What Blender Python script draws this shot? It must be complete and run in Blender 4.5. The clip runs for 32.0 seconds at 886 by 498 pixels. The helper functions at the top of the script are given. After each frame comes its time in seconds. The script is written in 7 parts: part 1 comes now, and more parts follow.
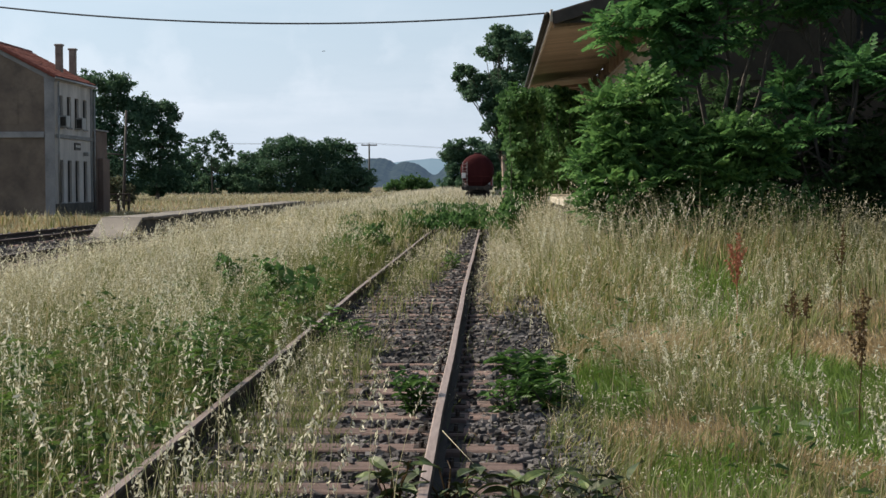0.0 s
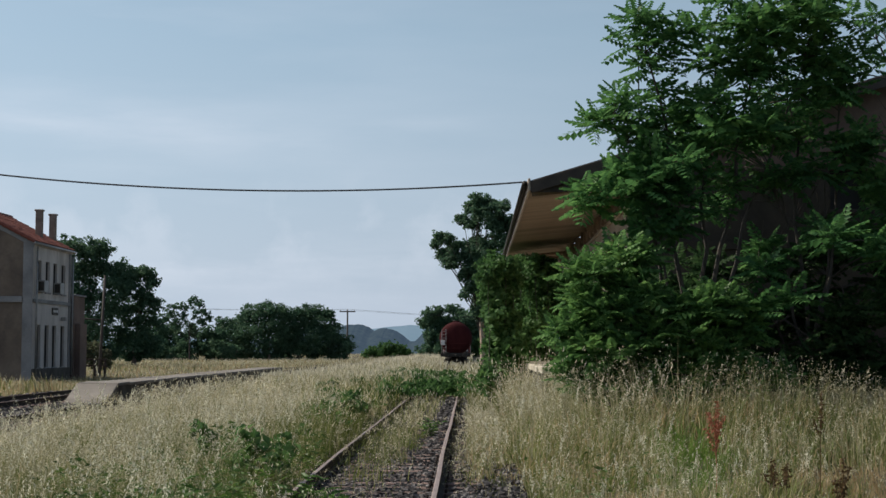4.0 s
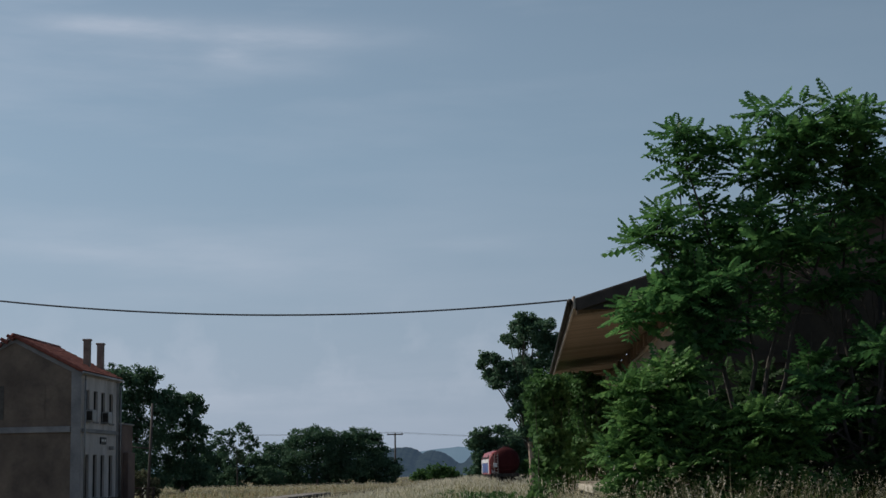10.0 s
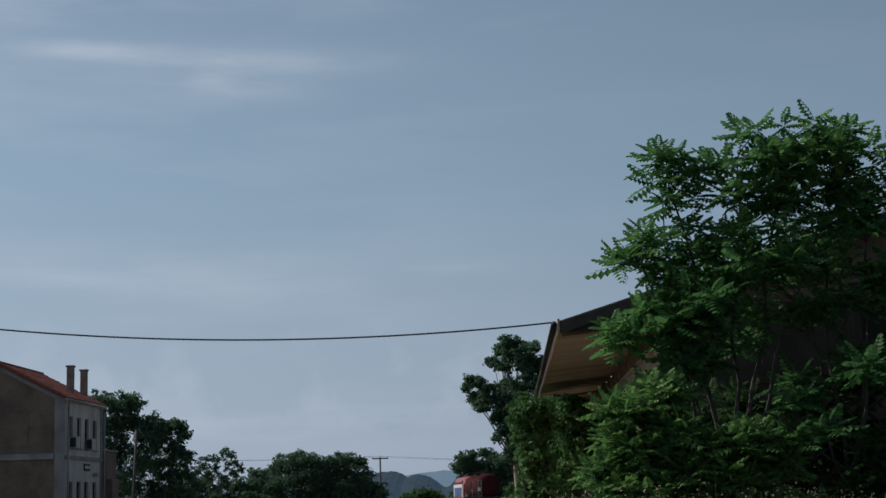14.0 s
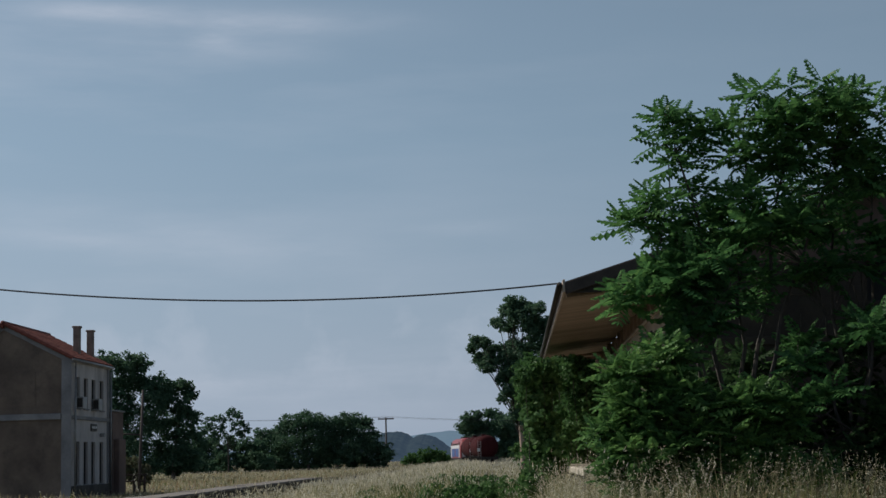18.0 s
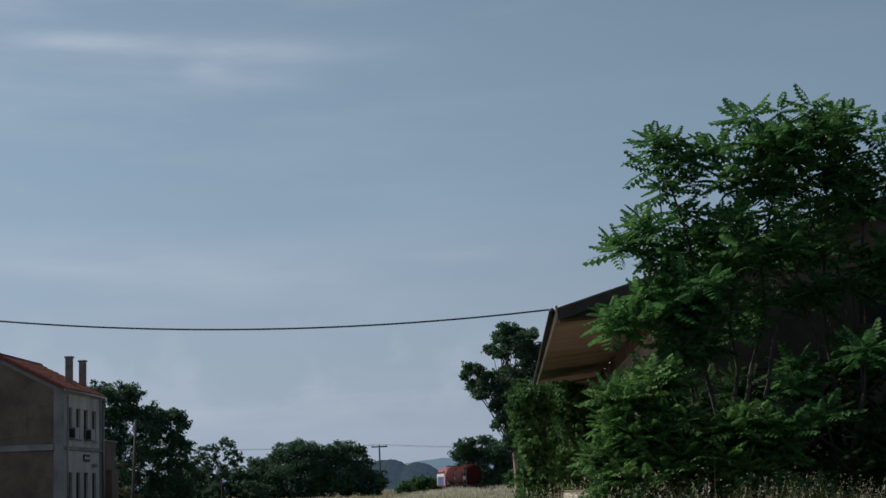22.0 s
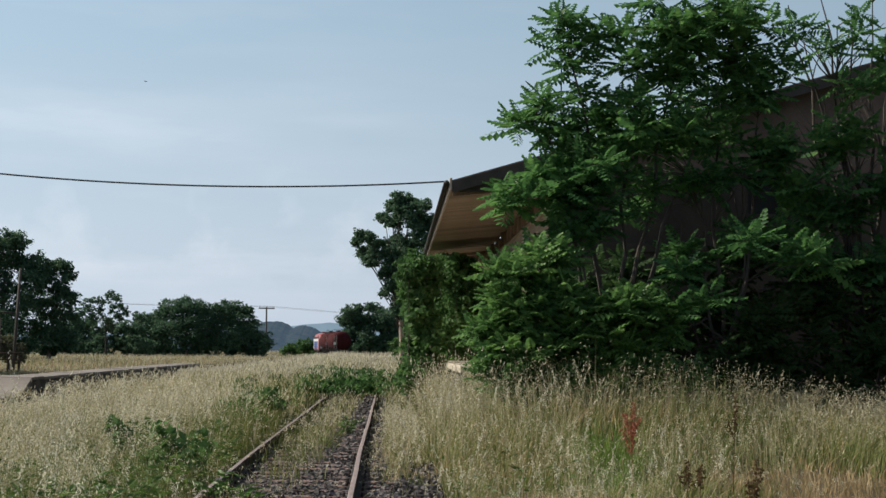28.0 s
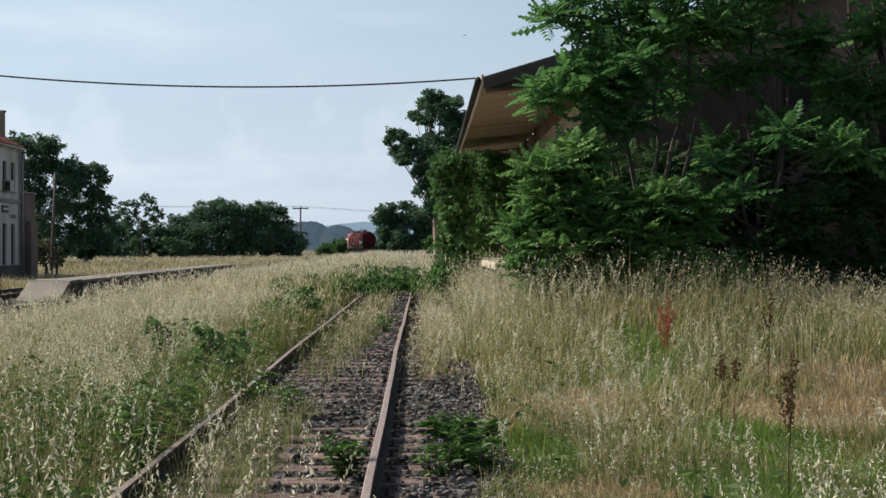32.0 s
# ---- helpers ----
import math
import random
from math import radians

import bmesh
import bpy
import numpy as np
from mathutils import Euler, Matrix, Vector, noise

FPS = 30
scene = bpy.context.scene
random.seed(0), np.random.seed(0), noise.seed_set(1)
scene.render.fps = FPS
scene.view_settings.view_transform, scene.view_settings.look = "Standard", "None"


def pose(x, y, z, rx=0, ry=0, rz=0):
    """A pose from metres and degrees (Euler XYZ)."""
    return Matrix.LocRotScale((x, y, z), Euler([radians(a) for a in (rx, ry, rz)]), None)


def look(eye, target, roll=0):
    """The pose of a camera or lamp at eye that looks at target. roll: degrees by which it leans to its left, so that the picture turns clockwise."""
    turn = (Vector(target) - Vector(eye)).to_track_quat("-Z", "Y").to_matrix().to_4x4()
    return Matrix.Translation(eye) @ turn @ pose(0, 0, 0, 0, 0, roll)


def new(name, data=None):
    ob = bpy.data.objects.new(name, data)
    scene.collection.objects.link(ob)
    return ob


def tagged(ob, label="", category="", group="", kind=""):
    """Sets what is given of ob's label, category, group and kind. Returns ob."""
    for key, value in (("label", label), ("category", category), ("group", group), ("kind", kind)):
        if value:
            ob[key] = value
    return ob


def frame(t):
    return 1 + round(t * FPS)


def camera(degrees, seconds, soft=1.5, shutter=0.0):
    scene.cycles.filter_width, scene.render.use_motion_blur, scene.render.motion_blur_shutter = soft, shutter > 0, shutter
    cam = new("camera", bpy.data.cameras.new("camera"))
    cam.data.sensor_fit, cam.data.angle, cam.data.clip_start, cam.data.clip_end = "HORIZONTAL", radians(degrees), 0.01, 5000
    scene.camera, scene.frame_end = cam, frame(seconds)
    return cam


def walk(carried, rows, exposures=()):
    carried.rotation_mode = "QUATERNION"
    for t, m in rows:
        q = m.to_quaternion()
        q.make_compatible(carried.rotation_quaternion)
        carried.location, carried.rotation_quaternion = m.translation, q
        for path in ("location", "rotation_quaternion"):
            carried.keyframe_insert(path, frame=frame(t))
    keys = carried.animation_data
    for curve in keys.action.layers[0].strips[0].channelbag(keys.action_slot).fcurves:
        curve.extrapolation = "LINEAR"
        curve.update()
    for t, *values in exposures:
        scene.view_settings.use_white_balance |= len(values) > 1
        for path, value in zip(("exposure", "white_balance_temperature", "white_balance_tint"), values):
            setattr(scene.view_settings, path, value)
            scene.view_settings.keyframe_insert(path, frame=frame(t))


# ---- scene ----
cam = camera(32, 32.0, soft=1.5)
EYE = (0.0, 0.0, 1.48)


def aim(tilt, pan, roll):
    return Matrix.Translation(EYE) @ pose(0, 0, 0, 90 + tilt, 0, pan) @ pose(0, 0, 0, 0, 0, roll)


# seconds, tilt up, turn to the left, lean
PATH = [
    (0, -2.431, 1.580, -0.142), (0.5, -2.322, 1.421, -0.225), (1, -2.175, 1.358, -0.275), (1.5, -2.059, 1.284, -0.328), (2, -2.072, 1.174, -0.401),
    (2.5, -3.176, 1.066, -0.621), (3, -3.185, 0.285, -1.029), (3.5, 0.314, 0.511, -0.905), (4, 3.748, 0.771, 0.138), (4.5, 6.211, 0.422, 0.524),
    (6.5, 8.880, 0.339, -0.352), (7, 9.023, 0.961, -0.340), (7.5, 8.971, 1.676, -0.300), (8, 8.782, 2.034, -0.367), (8.5, 8.643, 2.061, -0.404),
    (9, 8.359, 2.502, -0.600), (9.5, 8.194, 2.493, -0.931), (10, 8.228, 2.406, -1.080), (10.5, 8.355, 2.314, -1.253), (11, 8.476, 2.331, -1.319),
    (11.5, 8.608, 2.198, -1.287), (12, 8.734, 2.142, -1.299), (12.5, 8.870, 1.998, -1.388), (13, 8.967, 1.956, -1.422), (13.5, 9.098, 1.863, -1.512),
    (15.5, 8.795, 1.553, -1.620), (16, 8.589, 1.472, -1.576), (16.5, 8.204, 1.581, -1.558), (17, 7.923, 1.822, -1.583), (17.5, 7.919, 1.892, -1.521),
    (18, 7.637, 2.024, -1.555), (18.5, 7.728, 2.102, -1.649), (19, 7.842, 2.195, -1.657), (19.5, 8.066, 2.107, -1.741), (20, 8.282, 2.021, -1.802),
    (20.5, 8.431, 1.962, -1.908), (21, 8.555, 1.862, -1.947), (21.5, 8.654, 1.767, -2.069), (22, 8.627, 1.697, -2.081), (22.5, 8.519, 1.611, -2.092),
    (23, 8.396, 1.645, -2.110), (23.5, 8.495, 1.703, -2.106), (24, 8.621, 1.622, -2.121), (24.5, 8.728, 1.565, -2.014), (25, 8.852, 1.559, -1.895),
    (25.5, 7.806, 1.509, -1.335), (27.5, 4.466, 1.019, 0.481), (28, 3.724, -2.176, 0.876), (28.5, 3.066, -2.706, 1.241), (29, 2.800, -2.799, 0.138),
    (29.5, 2.849, -4.005, 0.352), (30, 2.820, -3.841, 0.310), (30.5, 2.545, -3.716, 0.693), (31, 0.923, -3.729, 0.736), (31.5, 0.744, -2.128, 0.177),
    (32, -0.083, -0.966, -0.035),
]
EXPOSURES = [(0.0, 0.05, 7050, 10), (2.0, 0.05, 7050, 10), (2.5, 0.25, 7100, 10), (3.2, 0.25, 7100, 10), (3.6, -0.05, 7000, 10), (4.0, -0.32, 6800, 10), (4.5, -0.55, 6650, 10), (6.5, -0.87, 6500, 10),
             (25.0, -0.87, 6500, 10), (25.5, -0.8, 6550, 10), (27.5, -0.3, 6850, 10), (28.0, -0.17, 7000, 10), (29.0, -0.17, 7000, 10), (30.0, -0.06, 7000, 10), (31.0, 0.0, 7000, 10), (32.0, -0.02, 7000, 10)]
walk(cam, [(t, aim(a, b, c)) for t, a, b, c in PATH], EXPOSURES)

# ---- light ----
SUN_AZ, SUN_EL = 77.0, 42.0        # degrees to the left of the track's direction, degrees above the ground
sun_to = Vector((-math.sin(radians(SUN_AZ)) * math.cos(radians(SUN_EL)), math.cos(radians(SUN_AZ)) * math.cos(radians(SUN_EL)), math.sin(radians(SUN_EL))))
sun = new("sun", bpy.data.lights.new("sun", "SUN"))
sun.data.energy, sun.data.angle, sun.data.color = 5.0, radians(0.6), (1.0, 0.93, 0.82)
sun.matrix_world = look((0, 0, 40), Vector((0, 0, 40)) - sun_to)


def nodes_of(tree):
    def node(kind, **values):
        n = tree.nodes.new("ShaderNode" + kind)
        for key, value in values.items():
            n.inputs[key.replace("_", " ")].default_value = value
        return n
    return node, tree.links.new


def ramp_of(node, lo, hi, c0=(0, 0, 0, 1), c1=(1, 1, 1, 1)):
    r = node("ValToRGB")
    r.color_ramp.elements[0].position, r.color_ramp.elements[1].position = lo, hi
    r.color_ramp.elements[0].color, r.color_ramp.elements[1].color = c0, c1
    return r


def make_world():
    world = bpy.data.worlds.new("sky")
    scene.world = world
    world.use_nodes = True
    tree = world.node_tree
    tree.nodes.clear()
    node, link = nodes_of(tree)
    sky = node("TexSky")
    sky.sky_type, sky.sun_disc = "NISHITA", False
    sky.sun_elevation, sky.sun_rotation = radians(SUN_EL), radians(-SUN_AZ)
    sky.air_density, sky.dust_density, sky.ozone_density = 1.0, 2.2, 1.5
    coord = node("TexCoord")
    split = node("SeparateXYZ")
    link(coord.outputs["Generated"], split.inputs[0])
    # thin streaks of high cloud and a little cumulus low down
    stretch = node("Mapping")
    stretch.inputs["Scale"].default_value = (2.2, 2.2, 13.0)
    link(coord.outputs["Generated"], stretch.inputs[0])
    streak = node("TexNoise", Scale=2.1, Detail=6.0, Roughness=0.55)
    link(stretch.outputs[0], streak.inputs[0])
    mask = ramp_of(node, 0.46, 0.74)
    link(streak.outputs["Fac"], mask.inputs[0])
    haze = ramp_of(node, 0.0, 0.32, (0.92, 0.92, 0.92, 1), (0.5, 0.5, 0.5, 1))
    for at, much in ((0.42, 0.2), (0.6, 0.04)):
        stop = haze.color_ramp.elements.new(at)
        stop.color = (much, much, much, 1)
    link(split.outputs[2], haze.inputs[0])
    hazed = node("Mix", Factor=0.5)
    hazed.data_type = "RGBA"
    link(haze.outputs[0], hazed.inputs[0])
    link(sky.outputs[0], hazed.inputs[6])
    # the haze is greyer close to the horizon
    height = node("MapRange")
    height.inputs["From Min"].default_value, height.inputs["From Max"].default_value = 0.0, 0.2
    link(split.outputs[2], height.inputs["Value"])
    tint = node("Mix")
    tint.data_type = "RGBA"
    link(height.outputs[0], tint.inputs[0])
    tint.inputs[6].default_value = (6.3, 7.55, 9.45, 1)
    tint.inputs[7].default_value = (5.1, 7.35, 9.65, 1)
    link(tint.outputs[2], hazed.inputs[7])
    # how much cloud stands at each height: cumulus low down, faint veils, a bright streak higher up
    layers = ramp_of(node, 0.0, 1.0, (0.2, 0.2, 0.2, 1), (0.3, 0.3, 0.3, 1))
    for at, much in ((0.055, 0.4), (0.095, 0.12), (0.14, 0.16), (0.18, 0.1), (0.25, 0.2), (0.305, 0.28), (0.4, 0.35)):
        stop = layers.color_ramp.elements.new(at)
        stop.color = (much, much, much, 1)
    link(split.outputs[2], layers.inputs[0])
    # the veil is thicker towards the sun
    sunward = node("MapRange")
    sunward.inputs["From Min"].default_value, sunward.inputs["From Max"].default_value = 0.12, -0.22
    sunward.inputs["To Min"].default_value, sunward.inputs["To Max"].default_value = 0.15, 1.0
    link(split.outputs[0], sunward.inputs["Value"])
    veil, amount = node("Math"), node("Math")
    veil.operation = amount.operation = "MULTIPLY"
    link(mask.outputs[0], veil.inputs[0])
    link(layers.outputs[0], veil.inputs[1])
    link(veil.outputs[0], amount.inputs[0])
    link(sunward.outputs[0], amount.inputs[1])
    # wisps of cirrus higher up on the sun's side, a faint veil below them
    def hump(source, centre, half):
        off, wide, fall = node("Math"), node("Math"), node("MapRange")
        off.operation, wide.operation = "SUBTRACT", "ABSOLUTE"
        off.inputs[1].default_value = centre
        fall.interpolation_type = "SMOOTHSTEP"
        fall.inputs["From Min"].default_value, fall.inputs["From Max"].default_value = half, 0.0
        link(source, off.inputs[0])
        link(off.outputs[0], wide.inputs[0])
        link(wide.outputs[0], fall.inputs["Value"])
        return fall.outputs[0]

    def times(a, b):
        n = node("Math")
        n.operation = "MULTIPLY"
        link(a, n.inputs[0])
        if isinstance(b, float):
            n.inputs[1].default_value = b
        else:
            link(b, n.inputs[1])
        return n.outputs[0]

    def plus(a, b):
        n = node("Math")
        n.operation = "ADD"
        link(a, n.inputs[0])
        link(b, n.inputs[1])
        return n.outputs[0]

    fine = node("Mapping")
    fine.inputs["Scale"].default_value = (9.0, 9.0, 46.0)
    fine.inputs["Rotation"].default_value = (0.0, 0.05, 0.0)
    link(coord.outputs["Generated"], fine.inputs[0])
    shred = node("TexNoise", Scale=1.4, Detail=6.0, Roughness=0.6)
    link(fine.outputs[0], shred.inputs[0])
    torn = ramp_of(node, 0.34, 0.66, (0.35, 0.35, 0.35, 1), (0.9, 0.9, 0.9, 1))
    link(shred.outputs["Fac"], torn.inputs[0])
    wisp = None
    for cx, cz, hx, hz, much in ((-0.243, 0.2815, 0.06, 0.009, 0.38), (-0.25, 0.281, 0.11, 0.014, 0.14), (-0.16, 0.2765, 0.085, 0.011, 0.24), (-0.12, 0.276, 0.13, 0.018, 0.2), (-0.175, 0.264, 0.026, 0.010, 0.26), (-0.14, 0.258, 0.06, 0.012, 0.14), (-0.22, 0.268, 0.16, 0.032, 0.12),
                                 (-0.27, 0.146, 0.16, 0.022, 0.18), (-0.16, 0.137, 0.14, 0.026, 0.17), (-0.02, 0.146, 0.05, 0.008, 0.14)):
        one = times(times(hump(split.outputs[0], cx, hx), hump(split.outputs[2], cz, hz)), much)
        wisp = one if wisp is None else plus(wisp, one)
    wisp = times(wisp, torn.outputs[0])
    # faint heaps of cumulus low over the horizon
    heap = node("TexNoise", Scale=19.0, Detail=6.0, Roughness=0.55)
    link(coord.outputs["Generated"], heap.inputs[0])
    puff = ramp_of(node, 0.5, 0.64, (0, 0, 0, 1), (0.17, 0.17, 0.17, 1))
    link(heap.outputs["Fac"], puff.inputs[0])
    low = times(hump(split.outputs[2], 0.075, 0.055), puff.outputs[0])
    heaped = node("Math")
    heaped.operation = "ADD"
    link(wisp, heaped.inputs[0])
    link(low, heaped.inputs[1])
    both = node("Math")
    both.operation, both.use_clamp = "ADD", True
    link(amount.outputs[0], both.inputs[0])
    link(heaped.outputs[0], both.inputs[1])
    cloudy = node("Mix")
    cloudy.data_type = "RGBA"
    link(both.outputs[0], cloudy.inputs[0])
    # the sky pales towards the sun and deepens away from it
    paler = node("MapRange")
    paler.inputs["From Min"].default_value, paler.inputs["From Max"].default_value = -1.29, 0.71
    paler.inputs["To Min"].default_value, paler.inputs["To Max"].default_value = 1.39, 0.59
    away = node("Math")
    away.operation = "MULTIPLY_ADD"
    away.inputs[1].default_value = -0.3
    link(split.outputs[1], away.inputs[0])
    link(split.outputs[0], away.inputs[2])
    link(away.outputs[0], paler.inputs["Value"])
    shaded = node("VectorMath")
    shaded.operation = "SCALE"
    link(hazed.outputs[2], shaded.inputs[0])
    link(paler.outputs[0], shaded.inputs["Scale"])
    link(shaded.outputs[0], cloudy.inputs[6])
    cloudy.inputs[7].default_value = (10.6, 11.3, 13.0, 1)
    back = node("Background", Strength=0.1)
    link(cloudy.outputs[2], back.inputs[0])
    out = node("OutputWorld")
    link(back.outputs[0], out.inputs[0])


make_world()


# ---- materials ----
def surface(name, a, b, scale=3.0, fine=40.0, rough=0.8, bump=0.3, metal=0.0, dirt=0.25, dirt_colour=(0.06, 0.05, 0.04), stretch=(1, 1, 1), lo=0.35, hi=0.65, vary=0.0):
    """Two tones by a broad noise, dirt by a middling one, grain and relief by a fine one."""
    m = bpy.data.materials.new(name)
    m.use_nodes = True
    tree = m.node_tree
    tree.nodes.clear()
    node, link = nodes_of(tree)
    coord, mapping = node("TexCoord"), node("Mapping")
    mapping.inputs["Scale"].default_value = stretch
    link(coord.outputs["Object"], mapping.inputs[0])
    broad = node("TexNoise", Scale=scale, Detail=5.0, Roughness=0.6)
    grain = node("TexNoise", Scale=fine, Detail=4.0, Roughness=0.65)
    spots = node("TexNoise", Scale=scale * 2.7, Detail=6.0, Roughness=0.7)
    for n in (broad, grain, spots):
        link(mapping.outputs[0], n.inputs[0])
    tone = ramp_of(node, lo, hi, (*a, 1), (*b, 1))
    link(broad.outputs["Fac"], tone.inputs[0])
    dmask = ramp_of(node, 0.52, 0.75)
    link(spots.outputs["Fac"], dmask.inputs[0])
    damount = node("Math")
    damount.operation = "MULTIPLY"
    damount.inputs[1].default_value = dirt
    link(dmask.outputs[0], damount.inputs[0])
    dirty = node("Mix")
    dirty.data_type = "RGBA"
    link(damount.outputs[0], dirty.inputs[0])
    link(tone.outputs[0], dirty.inputs[6])
    dirty.inputs[7].default_value = (*dirt_colour, 1)
    hsv = node("HueSaturation")
    value = node("MapRange")
    value.inputs["To Min"].default_value, value.inputs["To Max"].default_value = 0.82, 1.18
    link(grain.outputs["Fac"], value.inputs["Value"])
    last = value.outputs[0]
    if vary:
        info, spread, times = node("ObjectInfo"), node("MapRange"), node("Math")
        spread.inputs["To Min"].default_value, spread.inputs["To Max"].default_value = 1 - vary, 1 + vary
        link(info.outputs["Random"], spread.inputs["Value"])
        times.operation = "MULTIPLY"
        link(last, times.inputs[0])
        link(spread.outputs[0], times.inputs[1])
        last = times.outputs[0]
    link(last, hsv.inputs["Value"])
    link(dirty.outputs[2], hsv.inputs["Color"])
    bsdf = node("BsdfPrincipled", Roughness=rough, Metallic=metal)
    link(hsv.outputs[0], bsdf.inputs["Base Color"])
    relief = node("Bump", Strength=bump, Distance=0.01)
    link(grain.outputs["Fac"], relief.inputs["Height"])
    link(relief.outputs[0], bsdf.inputs["Normal"])
    out = node("OutputMaterial")
    link(bsdf.outputs[0], out.inputs[0])
    return m


def leafy(name, a, b, c, through_light=0.4, gloss=0.06, rough=0.5, patch=0.35):
    """Leaves and blades: a tone of its own for each island, broad patches, light through the blade."""
    m = bpy.data.materials.new(name)
    m.use_nodes = True
    tree = m.node_tree
    tree.nodes.clear()
    node, link = nodes_of(tree)
    geo, coord = node("NewGeometry"), node("TexCoord")
    tone = node("ValToRGB")
    tone.color_ramp.elements[0].color, tone.color_ramp.elements[1].color = (*a, 1), (*c, 1)
    middle = tone.color_ramp.elements.new(0.5)
    middle.color = (*b, 1)
    patches = node("TexNoise", Scale=patch, Detail=3.0)
    link(coord.outputs["Object"], patches.inputs[0])
    blend = node("Math")
    blend.operation = "MULTIPLY_ADD"
    blend.inputs[1].default_value = 0.55
    half = node("MapRange")
    half.inputs["From Min"].default_value, half.inputs["From Max"].default_value = 0.3, 0.7
    half.inputs["To Max"].default_value = 0.45
    link(patches.outputs["Fac"], half.inputs["Value"])
    link(geo.outputs["Random Per Island"], blend.inputs[0])
    link(half.outputs[0], blend.inputs[2])
    link(blend.outputs[0], tone.inputs[0])
    face, thru, mix = node("BsdfDiffuse"), node("BsdfTranslucent"), node("MixShader", Fac=through_light)
    link(tone.outputs[0], face.inputs[0])
    link(tone.outputs[0], thru.inputs[0])
    link(face.outputs[0], mix.inputs[1])
    link(thru.outputs[0], mix.inputs[2])
    shine, final = node("BsdfGlossy", Roughness=rough), node("MixShader", Fac=gloss)
    shine.inputs[0].default_value = (0.8, 0.8, 0.8, 1)
    link(mix.outputs[0], final.inputs[1])
    link(shine.outputs[0], final.inputs[2])
    out = node("OutputMaterial")
    link(final.outputs[0], out.inputs[0])
    return m


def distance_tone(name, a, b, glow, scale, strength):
    """Far hills as a plain backdrop: a faint glow paints the air's haze."""
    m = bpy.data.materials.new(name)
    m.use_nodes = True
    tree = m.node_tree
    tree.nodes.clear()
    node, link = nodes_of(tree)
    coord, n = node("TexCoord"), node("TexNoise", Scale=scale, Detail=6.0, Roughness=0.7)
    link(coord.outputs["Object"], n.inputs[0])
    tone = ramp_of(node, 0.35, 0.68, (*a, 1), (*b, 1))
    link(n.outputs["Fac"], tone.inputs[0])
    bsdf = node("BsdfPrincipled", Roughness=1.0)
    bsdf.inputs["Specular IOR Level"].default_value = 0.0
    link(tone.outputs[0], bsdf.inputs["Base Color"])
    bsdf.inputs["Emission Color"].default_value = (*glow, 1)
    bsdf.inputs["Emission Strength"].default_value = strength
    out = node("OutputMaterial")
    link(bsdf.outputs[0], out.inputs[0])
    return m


M_SOIL = surface("soil", (0.05, 0.042, 0.026), (0.10, 0.082, 0.046), 0.6, 25, 0.95, 0.5, dirt_colour=(0.05, 0.06, 0.025), dirt=0.5)
M_BALLAST = surface("ballast_bed", (0.02, 0.018, 0.018), (0.045, 0.04, 0.038), 2.0, 30, 0.95, 0.9, dirt=0.4)
M_SLEEPER = surface("old_sleeper", (0.135, 0.092, 0.082), (0.255, 0.18, 0.16), 1.5, 22, 0.9, 0.8, stretch=(0.6, 9, 9), dirt=0.5, dirt_colour=(0.05, 0.035, 0.03), vary=0.25)
M_RAIL = surface("rusty_rail", (0.018, 0.012, 0.01), (0.035, 0.022, 0.018), 6.0, 70, 0.75, 0.4, metal=0.2, dirt=0.4, dirt_colour=(0.06, 0.03, 0.02))
M_RAILTOP = surface("worn_rail_head", (0.28, 0.21, 0.185), (0.40, 0.32, 0.29), 5.0, 60, 0.5, 0.25, metal=0.35, stretch=(8, 0.6, 8), dirt=0.5, dirt_colour=(0.17, 0.09, 0.06))
M_CONCRETE = surface("weathered_concrete", (0.17, 0.155, 0.14), (0.27, 0.25, 0.225), 0.9, 35, 0.9, 0.4, dirt=0.4, dirt_colour=(0.14, 0.13, 0.11))
# concrete lightened in its colour to show sun along the slab edge
M_SLAB = surface("sunlit_slab_concrete", (0.42, 0.38, 0.31), (0.58, 0.53, 0.44), 0.9, 35, 0.9, 0.4, dirt=0.4, dirt_colour=(0.25, 0.22, 0.17))
M_STONEWALL = surface("platform_stone", (0.06, 0.056, 0.05), (0.125, 0.115, 0.10), 2.2, 18, 0.95, 0.8, dirt=0.5)
M_WHITE = surface("white_plaster", (0.48, 0.45, 0.435), (0.70, 0.66, 0.64), 0.5, 14, 0.9, 0.25, dirt=0.55, dirt_colour=(0.25, 0.235, 0.225), stretch=(2.2, 2.2, 0.55))
M_OCHRE = surface("ochre_plaster", (0.11, 0.087, 0.072), (0.26, 0.205, 0.16), 0.35, 6, 0.92, 0.3, dirt=0.8, dirt_colour=(0.09, 0.075, 0.065))
M_QUOIN = surface("grey_quoin", (0.20, 0.205, 0.215), (0.33, 0.33, 0.335), 0.9, 16, 0.9, 0.3, dirt=0.4, dirt_colour=(0.2, 0.19, 0.18))
M_TILE = surface("red_roof_tile", (0.14, 0.038, 0.03), (0.26, 0.085, 0.062), 1.6, 9, 0.85, 0.4, dirt=0.45, dirt_colour=(0.15, 0.07, 0.05))
M_CHIMNEY = surface("sooty_chimney", (0.20, 0.165, 0.14), (0.30, 0.255, 0.22), 2.0, 20, 0.9, 0.4, dirt=0.5)
M_DARK = surface("dark_opening", (0.02, 0.02, 0.022), (0.035, 0.033, 0.032), 2.0, 20, 0.6, 0.1)
M_FRAME = surface("painted_frame", (0.06, 0.055, 0.05), (0.11, 0.10, 0.09), 3.0, 30, 0.7, 0.2)
